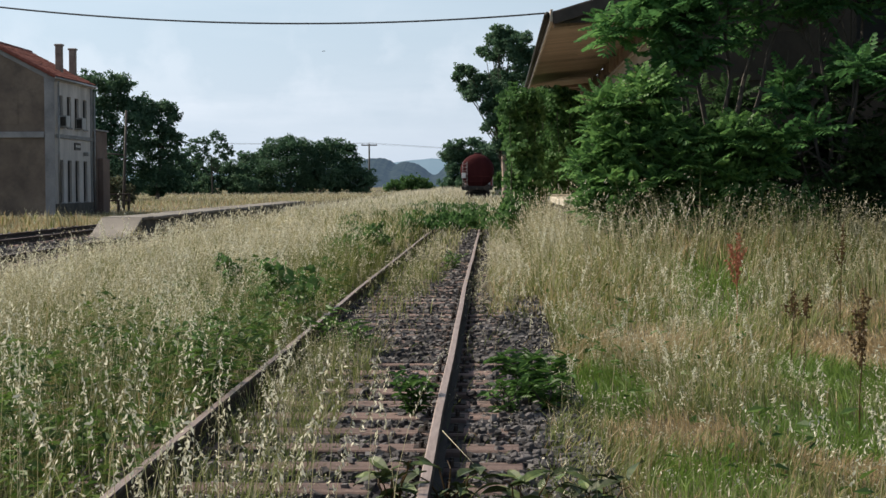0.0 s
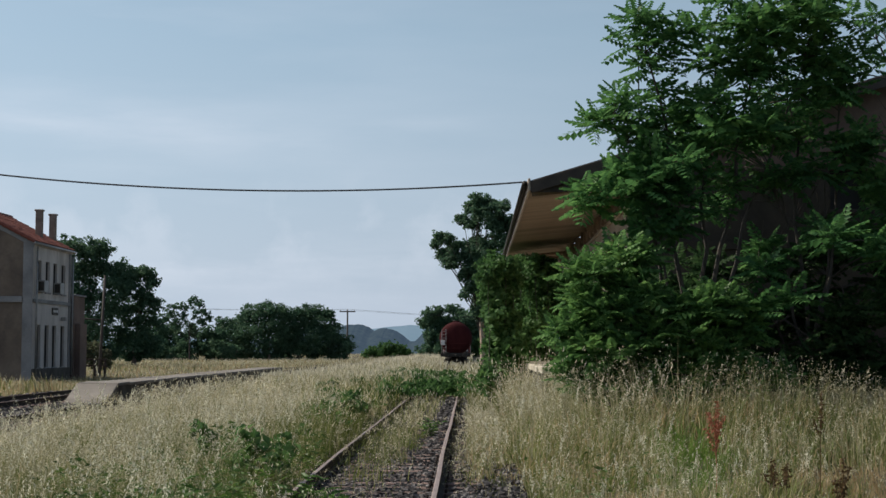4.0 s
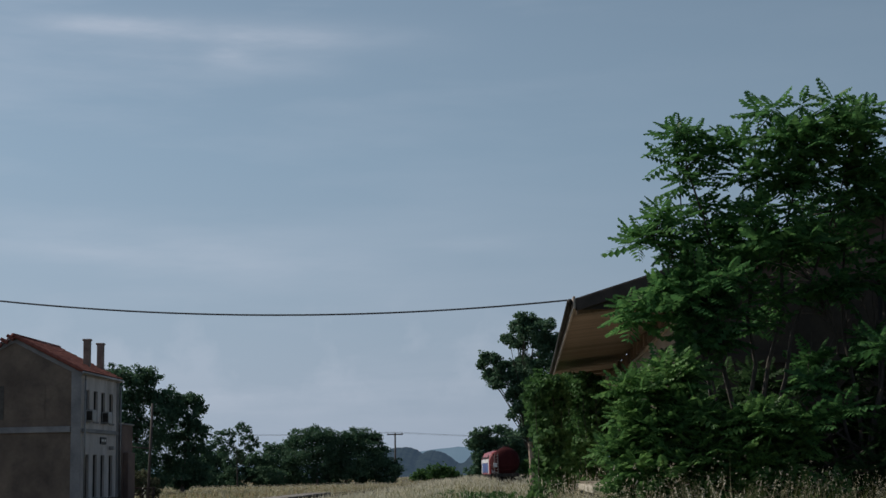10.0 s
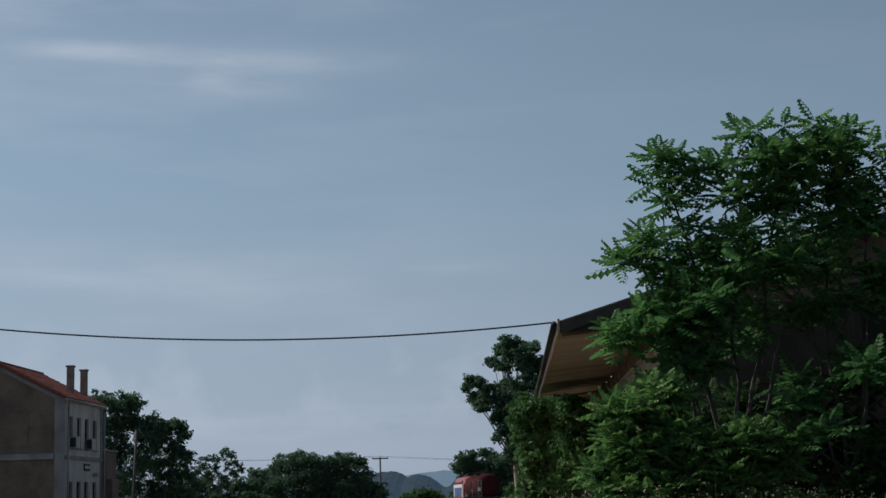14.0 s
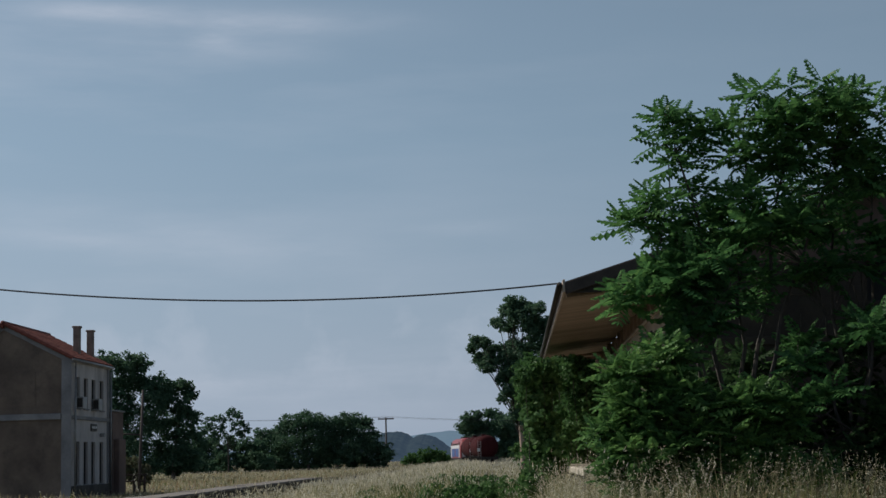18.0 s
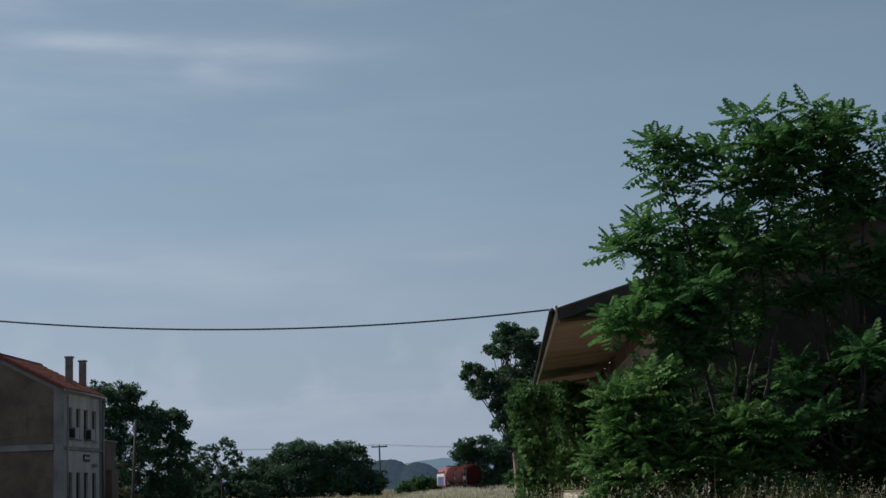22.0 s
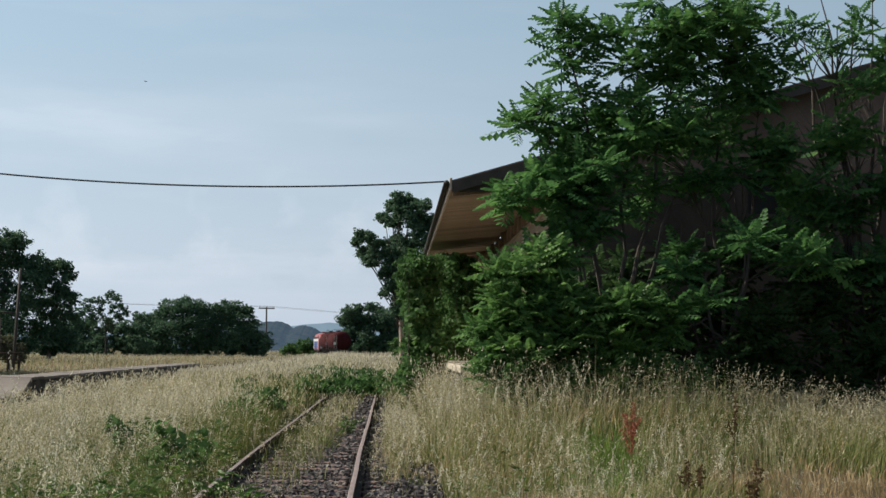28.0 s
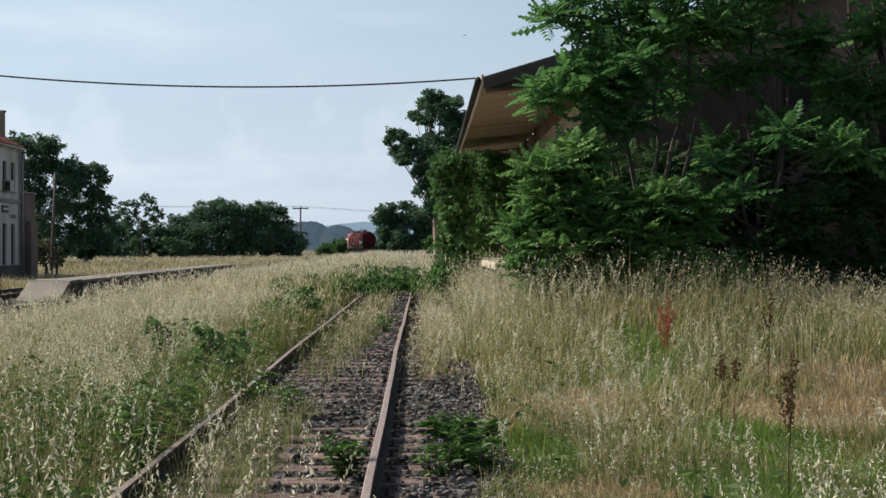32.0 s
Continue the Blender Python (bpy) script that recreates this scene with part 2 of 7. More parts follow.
M_METALBOX = surface("grey_metal", (0.30, 0.30, 0.30), (0.4, 0.4, 0.4), 3.0, 40, 0.5, 0.15, metal=0.4)
M_BLACK = surface("black_steel", (0.025, 0.023, 0.022), (0.05, 0.045, 0.04), 4.0, 40, 0.6, 0.2, metal=0.3, dirt=0.4, dirt_colour=(0.09, 0.06, 0.04))
# gable plaster: base colour lowered to hold the shade it stands in
M_SHEDWALL = surface("shaded_shed_plaster", (0.042, 0.036, 0.031), (0.088, 0.073, 0.06), 0.55, 12, 0.95, 0.5, dirt=0.55, dirt_colour=(0.08, 0.07, 0.06))
# side wall plaster: base colour raised for the light on that face
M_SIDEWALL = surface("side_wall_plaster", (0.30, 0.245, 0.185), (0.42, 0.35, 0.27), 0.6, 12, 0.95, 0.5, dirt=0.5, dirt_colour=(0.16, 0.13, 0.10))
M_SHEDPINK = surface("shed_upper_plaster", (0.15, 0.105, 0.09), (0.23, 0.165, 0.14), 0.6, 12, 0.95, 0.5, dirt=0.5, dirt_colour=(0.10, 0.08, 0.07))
M_SOFFIT = surface("soffit_board", (0.21, 0.158, 0.115), (0.32, 0.245, 0.185), 1.0, 14, 0.8, 0.4, stretch=(0.8, 12, 12), dirt=0.5, dirt_colour=(0.13, 0.08, 0.05), vary=0.22)
M_TIMBER = surface("grey_brown_timber", (0.20, 0.14, 0.10), (0.31, 0.23, 0.17), 1.5, 20, 0.85, 0.4, stretch=(6, 6, 0.8), dirt=0.4, vary=0.15)
M_VERGE = surface("dark_verge_board", (0.045, 0.038, 0.035), (0.085, 0.07, 0.062), 2.0, 20, 0.85, 0.3, dirt=0.3)
M_FASCIA = surface("pale_fascia", (0.42, 0.35, 0.29), (0.56, 0.48, 0.41), 2.0, 20, 0.8, 0.3, dirt=0.4, dirt_colour=(0.2, 0.14, 0.1))
M_POLE = surface("pole_wood", (0.06, 0.055, 0.052), (0.11, 0.10, 0.095), 3.0, 30, 0.9, 0.4, stretch=(5, 5, 0.5))
M_CABLE = surface("black_cable", (0.035, 0.04, 0.05), (0.06, 0.066, 0.078), 8.0, 60, 0.6, 0.1, dirt=0.0)
M_BARK = surface("grey_bark", (0.13, 0.115, 0.10), (0.25, 0.225, 0.20), 5.0, 30, 0.9, 0.7, stretch=(3, 3, 0.6), dirt=0.3)
M_STEM = surface("dark_stem_bark", (0.045, 0.04, 0.034), (0.09, 0.08, 0.07), 5.0, 30, 0.9, 0.5, stretch=(3, 3, 0.6), dirt=0.3)
M_PALEBARK = surface("pale_bark", (0.30, 0.22, 0.17), (0.48, 0.38, 0.31), 1.4, 14, 0.9, 0.7, stretch=(2, 2, 1), dirt=0.55, dirt_colour=(0.2, 0.08, 0.055))
M_TANK = surface("red_tank_paint", (0.044, 0.009, 0.011), (0.07, 0.015, 0.016), 0.7, 10, 0.9, 0.1, dirt=0.5, dirt_colour=(0.085, 0.02, 0.024), stretch=(1, 1, 0.5))
M_TANK.node_tree.nodes["Principled BSDF"].inputs["Specular IOR Level"].default_value = 0.15
M_LOCORED = surface("loco_red_paint", (0.26, 0.04, 0.045), (0.34, 0.065, 0.065), 0.8, 12, 0.4, 0.05, dirt=0.25)
M_LOCOWHITE = surface("loco_white_paint", (0.66, 0.66, 0.68), (0.76, 0.76, 0.78), 0.8, 12, 0.4, 0.05, dirt=0.25)
M_LOCOBLUE = surface("loco_blue_paint", (0.03, 0.08, 0.26), (0.045, 0.11, 0.33), 0.8, 12, 0.4, 0.05, dirt=0.2)
M_LAMP = surface("white_sign_plate", (0.7, 0.7, 0.7), (0.78, 0.78, 0.78), 2.0, 20, 0.5, 0.05, dirt=0.1)
M_STONE = leafy("crushed_stone", (0.014, 0.013, 0.014), (0.058, 0.055, 0.057), (0.25, 0.24, 0.245), 0.0, 0.04, 0.6, 2.0)
M_LOOSE = surface("loose_stone", (0.05, 0.047, 0.05), (0.15, 0.14, 0.145), 9.0, 60, 0.9, 0.5, dirt=0.4, dirt_colour=(0.06, 0.045, 0.04), vary=0.6)
M_AIL = leafy("tree_of_heaven_leaf", (0.026, 0.085, 0.034), (0.08, 0.20, 0.068), (0.18, 0.36, 0.11), 0.46, 0.015, 0.4)
# the tree-of-heaven leaf again, brightened to carry sunlight on the saplings
M_AIL_SUNLIT = leafy("sunlit_tree_leaf", (0.028, 0.08, 0.03), (0.10, 0.22, 0.07), (0.25, 0.44, 0.135), 0.42, 0.02, 0.4, 1.2)
M_SEEDLING = surface("bronze_seedling_leaf", (0.03, 0.06, 0.016), (0.075, 0.11, 0.026), 4.0, 30, 0.6, 0.1, dirt=0.5, dirt_colour=(0.13, 0.085, 0.028), vary=0.5)
# leaf green shifted towards blue to paint haze over the distant trees
M_TREE = leafy("hazy_broad_leaf", (0.036, 0.09, 0.055), (0.08, 0.165, 0.095), (0.15, 0.25, 0.14), 0.42, 0.02, 0.5, 0.2)
M_VINE = leafy("creeper_leaf", (0.04, 0.10, 0.034), (0.085, 0.185, 0.06), (0.17, 0.295, 0.095), 0.42, 0.015)
M_WEED = leafy("weed_leaf", (0.05, 0.12, 0.03), (0.085, 0.19, 0.04), (0.14, 0.26, 0.06), 0.4, 0.05)
# darkened leaf copy: the shade before the gable is in its colour
M_AIL_SHADED = leafy("shaded_tree_leaf", (0.018, 0.046, 0.02), (0.04, 0.085, 0.034), (0.085, 0.16, 0.055), 0.4, 0.01)
M_DUSTY = leafy("dusty_shrub_leaf", (0.07, 0.085, 0.05), (0.13, 0.145, 0.085), (0.2, 0.21, 0.13), 0.4, 0.02)
M_DARKWEED = leafy("rank_weed_leaf", (0.03, 0.075, 0.02), (0.06, 0.14, 0.032), (0.12, 0.23, 0.055), 0.4, 0.03)
M_LOWWEED = leafy("low_weed_leaf", (0.026, 0.066, 0.018), (0.075, 0.145, 0.034), (0.17, 0.26, 0.065), 0.4, 0.03)
M_GREEN = leafy("green_grass", (0.042, 0.078, 0.018), (0.145, 0.185, 0.048), (0.29, 0.305, 0.11), 0.35, 0.03)
M_STRAW = leafy("straw_grass", (0.23, 0.225, 0.11), (0.41, 0.38, 0.23), (0.60, 0.55, 0.39), 0.45, 0.03)
M_LAWN = leafy("short_lawn_grass", (0.075, 0.15, 0.025), (0.13, 0.225, 0.04), (0.21, 0.30, 0.07), 0.45, 0.03)
M_HEAD = leafy("grass_seed_head", (0.42, 0.385, 0.255), (0.64, 0.60, 0.45), (0.84, 0.81, 0.67), 0.45, 0.03)
M_TAN = leafy("dry_tan_grass", (0.29, 0.215, 0.11), (0.42, 0.32, 0.175), (0.52, 0.42, 0.26), 0.35, 0.03)
M_OAT = leafy("oat_spikelet", (0.58, 0.56, 0.40), (0.75, 0.73, 0.57), (0.88, 0.86, 0.72), 0.45, 0.05)
M_DOCKRED = leafy("dock_seed_red", (0.28, 0.09, 0.055), (0.41, 0.16, 0.095), (0.50, 0.24, 0.15), 0.3, 0.03)
M_DOCKBROWN = leafy("dock_seed_brown", (0.06, 0.035, 0.015), (0.11, 0.066, 0.026), (0.18, 0.11, 0.05), 0.3, 0.03)
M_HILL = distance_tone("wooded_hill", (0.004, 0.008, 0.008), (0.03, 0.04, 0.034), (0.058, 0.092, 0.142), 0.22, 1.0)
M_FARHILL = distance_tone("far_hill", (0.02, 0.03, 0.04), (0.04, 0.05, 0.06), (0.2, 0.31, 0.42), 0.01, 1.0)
M_BIRD = surface("dark_feather", (0.02, 0.02, 0.02), (0.04, 0.04, 0.04), 20, 60, 0.8, 0.1)


# ---- small builders ----
def finish(name, mesh, material, parent=None, label=""):
    mesh.materials.append(material)
    ob = new(name, mesh)
    ob.parent = parent
    if label:
        tagged(ob, label)
    return ob


def part(name, bm, material, parent=None, label="", smooth=False):
    mesh = bpy.data.meshes.new(name)
    bm.to_mesh(mesh)
    bm.free()
    if smooth:
        for p in mesh.polygons:
            p.use_smooth = True
    return finish(name, mesh, material, parent, label)


def base(name, m, label, category, group="", kind=""):
    """The Empty at a thing's foot."""
    ob = new(name)
    ob.empty_display_size = 0.1
    ob.matrix_world = m
    return tagged(ob, label, category, group, kind)


def box_bm(size, at=(0, 0, 0), bevel=0.01, turn=None, bm=None):
    own = bmesh.new()
    bmesh.ops.create_cube(own, size=1.0)
    bmesh.ops.scale(own, vec=size, verts=own.verts)
    if bevel:
        bmesh.ops.bevel(own, geom=own.edges[:], offset=bevel, segments=1, affect="EDGES")
    m = Matrix.Translation(at) @ (turn or Matrix.Identity(4))
    bmesh.ops.transform(own, matrix=m, verts=own.verts)
    if bm is None:
        return own
    mesh = bpy.data.meshes.new("piece")
    own.to_mesh(mesh)
    own.free()
    bm.from_mesh(mesh)
    bpy.data.meshes.remove(mesh)
    return bm


def box(name, size, at, material, parent=None, bevel=0.01, turn=None, label=""):
    return part(name, box_bm(size, at, bevel, turn), material, parent, label)


def span(name, lo, hi, material, parent=None, bevel=0.01, label=""):
    """A box from one corner to the other."""
    size = [b - a for a, b in zip(lo, hi)]
    return box(name, size, [(a + b) / 2 for a, b in zip(lo, hi)], material, parent, bevel, None, label)


def rod_bm(p, q, r0, r1=None, sides=10, bm=None):
    p, q = Vector(p), Vector(q)
    own = bm or bmesh.new()
    m = Matrix.Translation((p + q) / 2) @ (q - p).to_track_quat("Z", "Y").to_matrix().to_4x4()
    bmesh.ops.create_cone(own, cap_ends=True, segments=sides, radius1=r0, radius2=r0 if r1 is None else r1, depth=(q - p).length, matrix=m)
    return own


def rod(name, p, q, r0, material, parent=None, r1=None, sides=10, label=""):
    return part(name, rod_bm(p, q, r0, r1, sides), material, parent, label, True)


def fast_mesh(name, verts, quads=None, tris=None):
    """A mesh straight from arrays."""
    mesh = bpy.data.meshes.new(name)
    verts = np.asarray(verts, np.float32).reshape(-1, 3)
    sets = [np.asarray(f, np.int32) for f in (quads, tris) if f is not None and len(f)]
    loops = np.concatenate([f.ravel() for f in sets])
    counts = np.concatenate([np.full(len(f), f.shape[1], np.int32) for f in sets])
    starts = np.concatenate([[0], np.cumsum(counts)[:-1]]).astype(np.int32)
    mesh.vertices.add(len(verts))
    mesh.vertices.foreach_set("co", verts.ravel())
    mesh.loops.add(len(loops))
    mesh.loops.foreach_set("vertex_index", loops)
    mesh.polygons.add(len(counts))
    mesh.polygons.foreach_set("loop_start", starts)
    mesh.polygons.foreach_set("use_smooth", np.zeros(len(counts), bool))
    mesh.update(calc_edges=True)
    return mesh


def tube_arrays(points, radii, sides=6):
    """A tapering tube through points: verts and quads."""
    pts = [Vector(p) for p in points]
    verts, quads = [], []
    for i, p in enumerate(pts):
        way = (pts[min(i + 1, len(pts) - 1)] - pts[max(i - 1, 0)]).normalized()
        side = way.cross(Vector((0.3, 0.95, 0.1))).normalized()
        other = way.cross(side)
        for k in range(sides):
            a = 2 * math.pi * k / sides
            verts.append(p + (side * math.cos(a) + other * math.sin(a)) * radii[i])
        if i:
            o = (i - 1) * sides
            for k in range(sides):
                n = (k + 1) % sides
                quads.append((o + k, o + n, o + n + sides, o + k + sides))
    return verts, quads


class Pile:
    """Gathers arrays of many small pieces for one mesh."""

    def __init__(self):
        self.v, self.q, self.t, self.n = [], [], [], 0

    def add(self, verts, quads=None, tris=None):
        verts = np.asarray(verts, np.float32).reshape(-1, 3)
        self.v.append(verts)
        if quads is not None and len(quads):
            self.q.append(np.asarray(quads, np.int32) + self.n)
        if tris is not None and len(tris):
            self.t.append(np.asarray(tris, np.int32) + self.n)
        self.n += len(verts)

    def mesh(self, name):
        return fast_mesh(name, np.concatenate(self.v), np.concatenate(self.q) if self.q else None, np.concatenate(self.t) if self.t else None)


# ---- the ground and the tracks ----
rng = np.random.default_rng(7)


def ease(v):
    v = np.clip(v, 0.0, 1.0)
    return v * v * (3 - 2 * v)


def ground_z(x, y):
    """Height of the ground: a shallow bed along the tracks, a slight bank towards the shed."""
    x, y = np.asarray(x, float), np.asarray(y, float)
    rise = 0.42 * ease((x - 0.5) / 2.6) * ease((y - 9.0) / 18.0)
    left = 0.10 * ease((-2.2 - x) / 1.5) * ease((x + 7.5) / 1.5)
    rough = 0.035 * np.sin(x * 1.7 + 0.6 * y) * np.sin(0.9 * y - 0.5 * x) * (1 - np.exp(-((x + 1.05) / 1.8) ** 2))
    return -0.26 + rise + left + rough


def track_x(y):
    """The middle of the overgrown track: straight past the shed, then a swing over to the left."""
    y = np.asarray(y, float)
    return -1.05 + 0.09 * ease((y - 18) / 30.0) + 0.26 * ease((y - 60) / 100.0) - 12.0 * ease((y - 176) / 140.0)


def make_ground():
    xs = np.concatenate([-np.geomspace(2600, 16, 40), np.linspace(-15.5, 15.5, 90), np.geomspace(16, 2600, 40)])
    ys = np.concatenate([-np.geomspace(900, 4, 12), np.linspace(-3, 60, 110), np.geomspace(61, 3200, 60)])
    gx, gy = np.meshgrid(xs, ys)
    gz = ground_z(gx, gy)
    n, m = gx.shape
    i, j = np.meshgrid(np.arange(n - 1), np.arange(m - 1), indexing="ij")
    a = (i * m + j).ravel()
    mesh = fast_mesh("ground", np.stack([gx, gy, gz], -1).reshape(-1, 3), np.stack([a, a + 1, a + m + 1, a + m], -1))
    for p in mesh.polygons:
        p.use_smooth = True
    tagged(finish("ground", mesh, M_SOIL), "dry brown soil under the overgrown station yard", "ground", kind="structure")


make_ground()

RAIL_PROFILE = [(-0.062, -0.148), (0.062, -0.148), (0.062, -0.138), (0.012, -0.122), (0.010, -0.045), (0.032, -0.034), (0.032, -0.009), (0.023, 0.0), (-0.023, 0.0), (-0.032, -0.009), (-0.032, -0.034), (-0.010, -0.045), (-0.012, -0.122), (-0.062, -0.138)]


def rail(name, centre, ys, parent, label, z=0.0):
    """A flat-bottomed rail swept along the track, with a worn head."""
    n, verts, quads = len(RAIL_PROFILE), [], []
    for i, y in enumerate(ys):
        x = float(centre(y)) + (0.005 * math.sin(y * 0.42 + 1) + 0.003 * math.sin(y * 1.07)) * (y < 60)
        verts += [(x + px, y, z + pz) for px, pz in RAIL_PROFILE]
        if i:
            o = (i - 1) * n
            quads += [(o + k, o + (k + 1) % n, o + (k + 1) % n + n, o + k + n) for k in range(n)]
    mesh = fast_mesh(name, verts, quads)
    ob = finish(name, mesh, M_RAIL, parent, label)
    mesh.materials.append(M_RAILTOP)
    # pale on the top and the sunward bevel; the other stays dark for shade
    heads = np.tile([0, 0, 0, 0, 0, 0, 0, 1, 1, 0, 0, 0, 0, 0], len(ys) - 1)
    mesh.polygons.foreach_set("material_index", heads.astype(np.int32))
    return ob


def bed(name, left, right, y0, y1, top, label, material=M_BALLAST):
    """A low bank of ballast with rough shoulders."""
    ys = np.concatenate([np.arange(y0, min(y1, 60), 0.5), np.arange(60, y1 + 1, 6.0)]) if y1 > 60 else np.arange(y0, y1, 0.5)
    us = np.linspace(0, 1, 19)
    verts, quads = [], []
    for i, y in enumerate(ys):
        bend = float(track_x(y)) + 1.05 if left > -4 else 0.0
        for k, u in enumerate(us):
            x = left + (right - left) * u + bend
            edge = min(1.0, 4.5 * min(u, 1 - u))
            z = top - (1 - edge) * 0.22 + 0.014 * noise.noise((x * 6, y * 6, 0))
            verts.append((x, y, z))
            if i and k:
                a = (i - 1) * 19 + k - 1
                quads.append((a, a + 1, a + 20, a + 19))
    mesh = fast_mesh(name, verts, quads)
    for p in mesh.polygons:
        p.use_smooth = True
    return tagged(finish(name, mesh, material), label, "track bed", kind="structure")


def sleeper_mesh():
    bm = box_bm((2.5, 0.25, 0.14), bevel=0.012)
    for v in bm.verts:
        v.co += Vector((0, 0.012 * math.sin(v.co.x * 5), 0.006 * math.sin(v.co.x * 9 + 1)))
    mesh = bpy.data.meshes.new("sleeper")
    bm.to_mesh(mesh)
    bm.free()
    mesh.materials.append(M_SLEEPER)
    return mesh


SLEEPER = sleeper_mesh()


def chair_mesh():
    """The iron plate and screws that hold a rail on its sleeper."""
    bm = box_bm((0.30, 0.15, 0.014), (0, 0, 0), 0.003)
    for x, y in ((-0.10, 0.045), (-0.10, -0.045), (0.10, 0.045), (0.10, -0.045)):
        bmesh.ops.create_cone(bm, cap_ends=True, segments=6, radius1=0.018, radius2=0.014, depth=0.04, matrix=Matrix.Translation((x, y, 0.022)))
    mesh = bpy.data.meshes.new("rail_plate")
    bm.to_mesh(mesh)
    bm.free()
    mesh.materials.append(M_RAIL)
    return mesh


PLATE = chair_mesh()


def make_track(name, centre, y0, y1, sleepers_to, label, z=0.0):
    track = base(name, Matrix.Identity(4), label, "railway track", kind="structure")
    ys = np.concatenate([np.arange(y0, 60, 1.5), np.arange(60, y1 + 1, 4.0)])
    rail("rail", lambda y: centre(y) - 0.752, ys, track, "rusty steel rail with a worn head", z)
    rail("rail", lambda y: centre(y) + 0.752, ys, track, "rusty steel rail with a worn head", z)
    y, r = y0 + 0.3, random.Random(3)
    while y < sleepers_to:
        ob = new("sleeper", SLEEPER)
        ob.parent = track
        ob.matrix_world = pose(float(centre(y)) + r.uniform(-0.04, 0.04), y + r.uniform(-0.03, 0.03), z - 0.218 + r.uniform(-0.006, 0.004), r.uniform(-1, 1), 0, r.uniform(-1.2, 1.2))
        if 0 < y < 24:
            for side in (-0.752, 0.752):
                plate = new("rail_plate", PLATE)
                plate.parent = track
                plate.matrix_world = pose(float(centre(y)) + side, y, z - 0.152)
        y += 0.64
    return track


BED_MAIN = bed("ballast_main", -2.75, 0.75, -26.0, 300.0, -0.19, "dark crushed-stone ballast under the overgrown track")
bed("ballast_west", -16.2, -7.4, -26.0, 200.0, -0.165, "brown crushed-stone ballast under the station tracks")
make_track("track_main", track_x, -26.0, 320.0, 34.0, "disused railway track with rusty rails, sunk in weeds")
make_track("track_platform", lambda y: -9.33 + 0 * y, -26.0, 200.0, 60.0, "railway track beside the low platform")
make_track("track_station", lambda y: -13.65 + 0 * y, -26.0, 200.0, 60.0, "railway track in front of the station house")


def make_ballast_stones():
    """Loose broken stones, the larger the nearer."""
    bm = bmesh.new()
    bmesh.ops.create_cube(bm, size=1.5)
    bmesh.ops.triangulate(bm, faces=bm.faces[:])
    tv = np.array([v.co[:] for v in bm.verts])
    tt = np.array([[v.index for v in f.verts] for f in bm.faces])
    bm.free()
    pile = Pile()

    def strew(count, x0, x1, y0, y1, top, size, patchy=0.0):
        ys = y0 + (y1 - y0) * rng.random(count) ** 1.6
        xs = x0 + (x1 - x0) * rng.random(count)
        if patchy:
            # heaped only here and there, over the sleepers too
            ok = np.sin(xs * 2.9 + ys * 0.7) * np.sin(ys * 1.3 - xs) > 0.1
            xs, ys = xs[ok], ys[ok]
            count = len(xs)
        if x1 < 1 and x1 > 0:
            # stones left out beside the rail: the dark bed deepens its shadow
            off = xs - track_x(ys) - 0.752
            ok = (off < 0.0) | (off > 0.17)
            xs, ys = xs[ok], ys[ok]
            count = len(xs)
        s = size * (0.55 + 0.75 * rng.random(count))
        shapes = tv[None] * (0.55 + 0.75 * rng.random((count, len(tv), 3))) * (0.6 + 0.6 * rng.random((count, 1, 3)))
        a, tip = rng.random(count) * 6.28, (rng.random(count) - 0.5)[:, None] * 1.4
        c, n = np.cos(a)[:, None], np.sin(a)[:, None]
        x, y, z = shapes[..., 0] * np.cos(tip) - shapes[..., 2] * np.sin(tip), shapes[..., 1], shapes[..., 0] * np.sin(tip) + shapes[..., 2] * np.cos(tip)
        v = np.stack([x * c - y * n, x * n + y * c, z * 0.75], -1) * s[:, None, None]
        v += np.stack([xs, ys, top + 0.3 * s * rng.random(count)], -1)[:, None]
        f = (tt[None] + (np.arange(count) * len(tv))[:, None, None]).reshape(-1, 3)
        pile.add(v.reshape(-1, 3), None, f)

    strew(22000, -2.4, 0.72, 4.5, 17, -0.177, 0.027)
    strew(900, -1.6, 0.4, 7.0, 17, -0.138, 0.03, 0.8)
    strew(10000, -2.4, 0.72, 14, 34, -0.161, 0.034)
    strew(5000, -2.3, 0.6, 32, 54, -0.15, 0.05)
    strew(3000, -16, -7.6, 24, 60, -0.16, 0.06)
    strew(9000, -2.4, 0.7, -24, 5, -0.172, 0.036)
    strew(3000, -16, -7.6, -24, 24, -0.155, 0.06)
    tagged(finish("ballast_stones", pile.mesh("ballast_stones"), M_STONE), "loose broken grey-brown ballast stones between the rails", "gravel", kind="stuff")


make_ballast_stones()


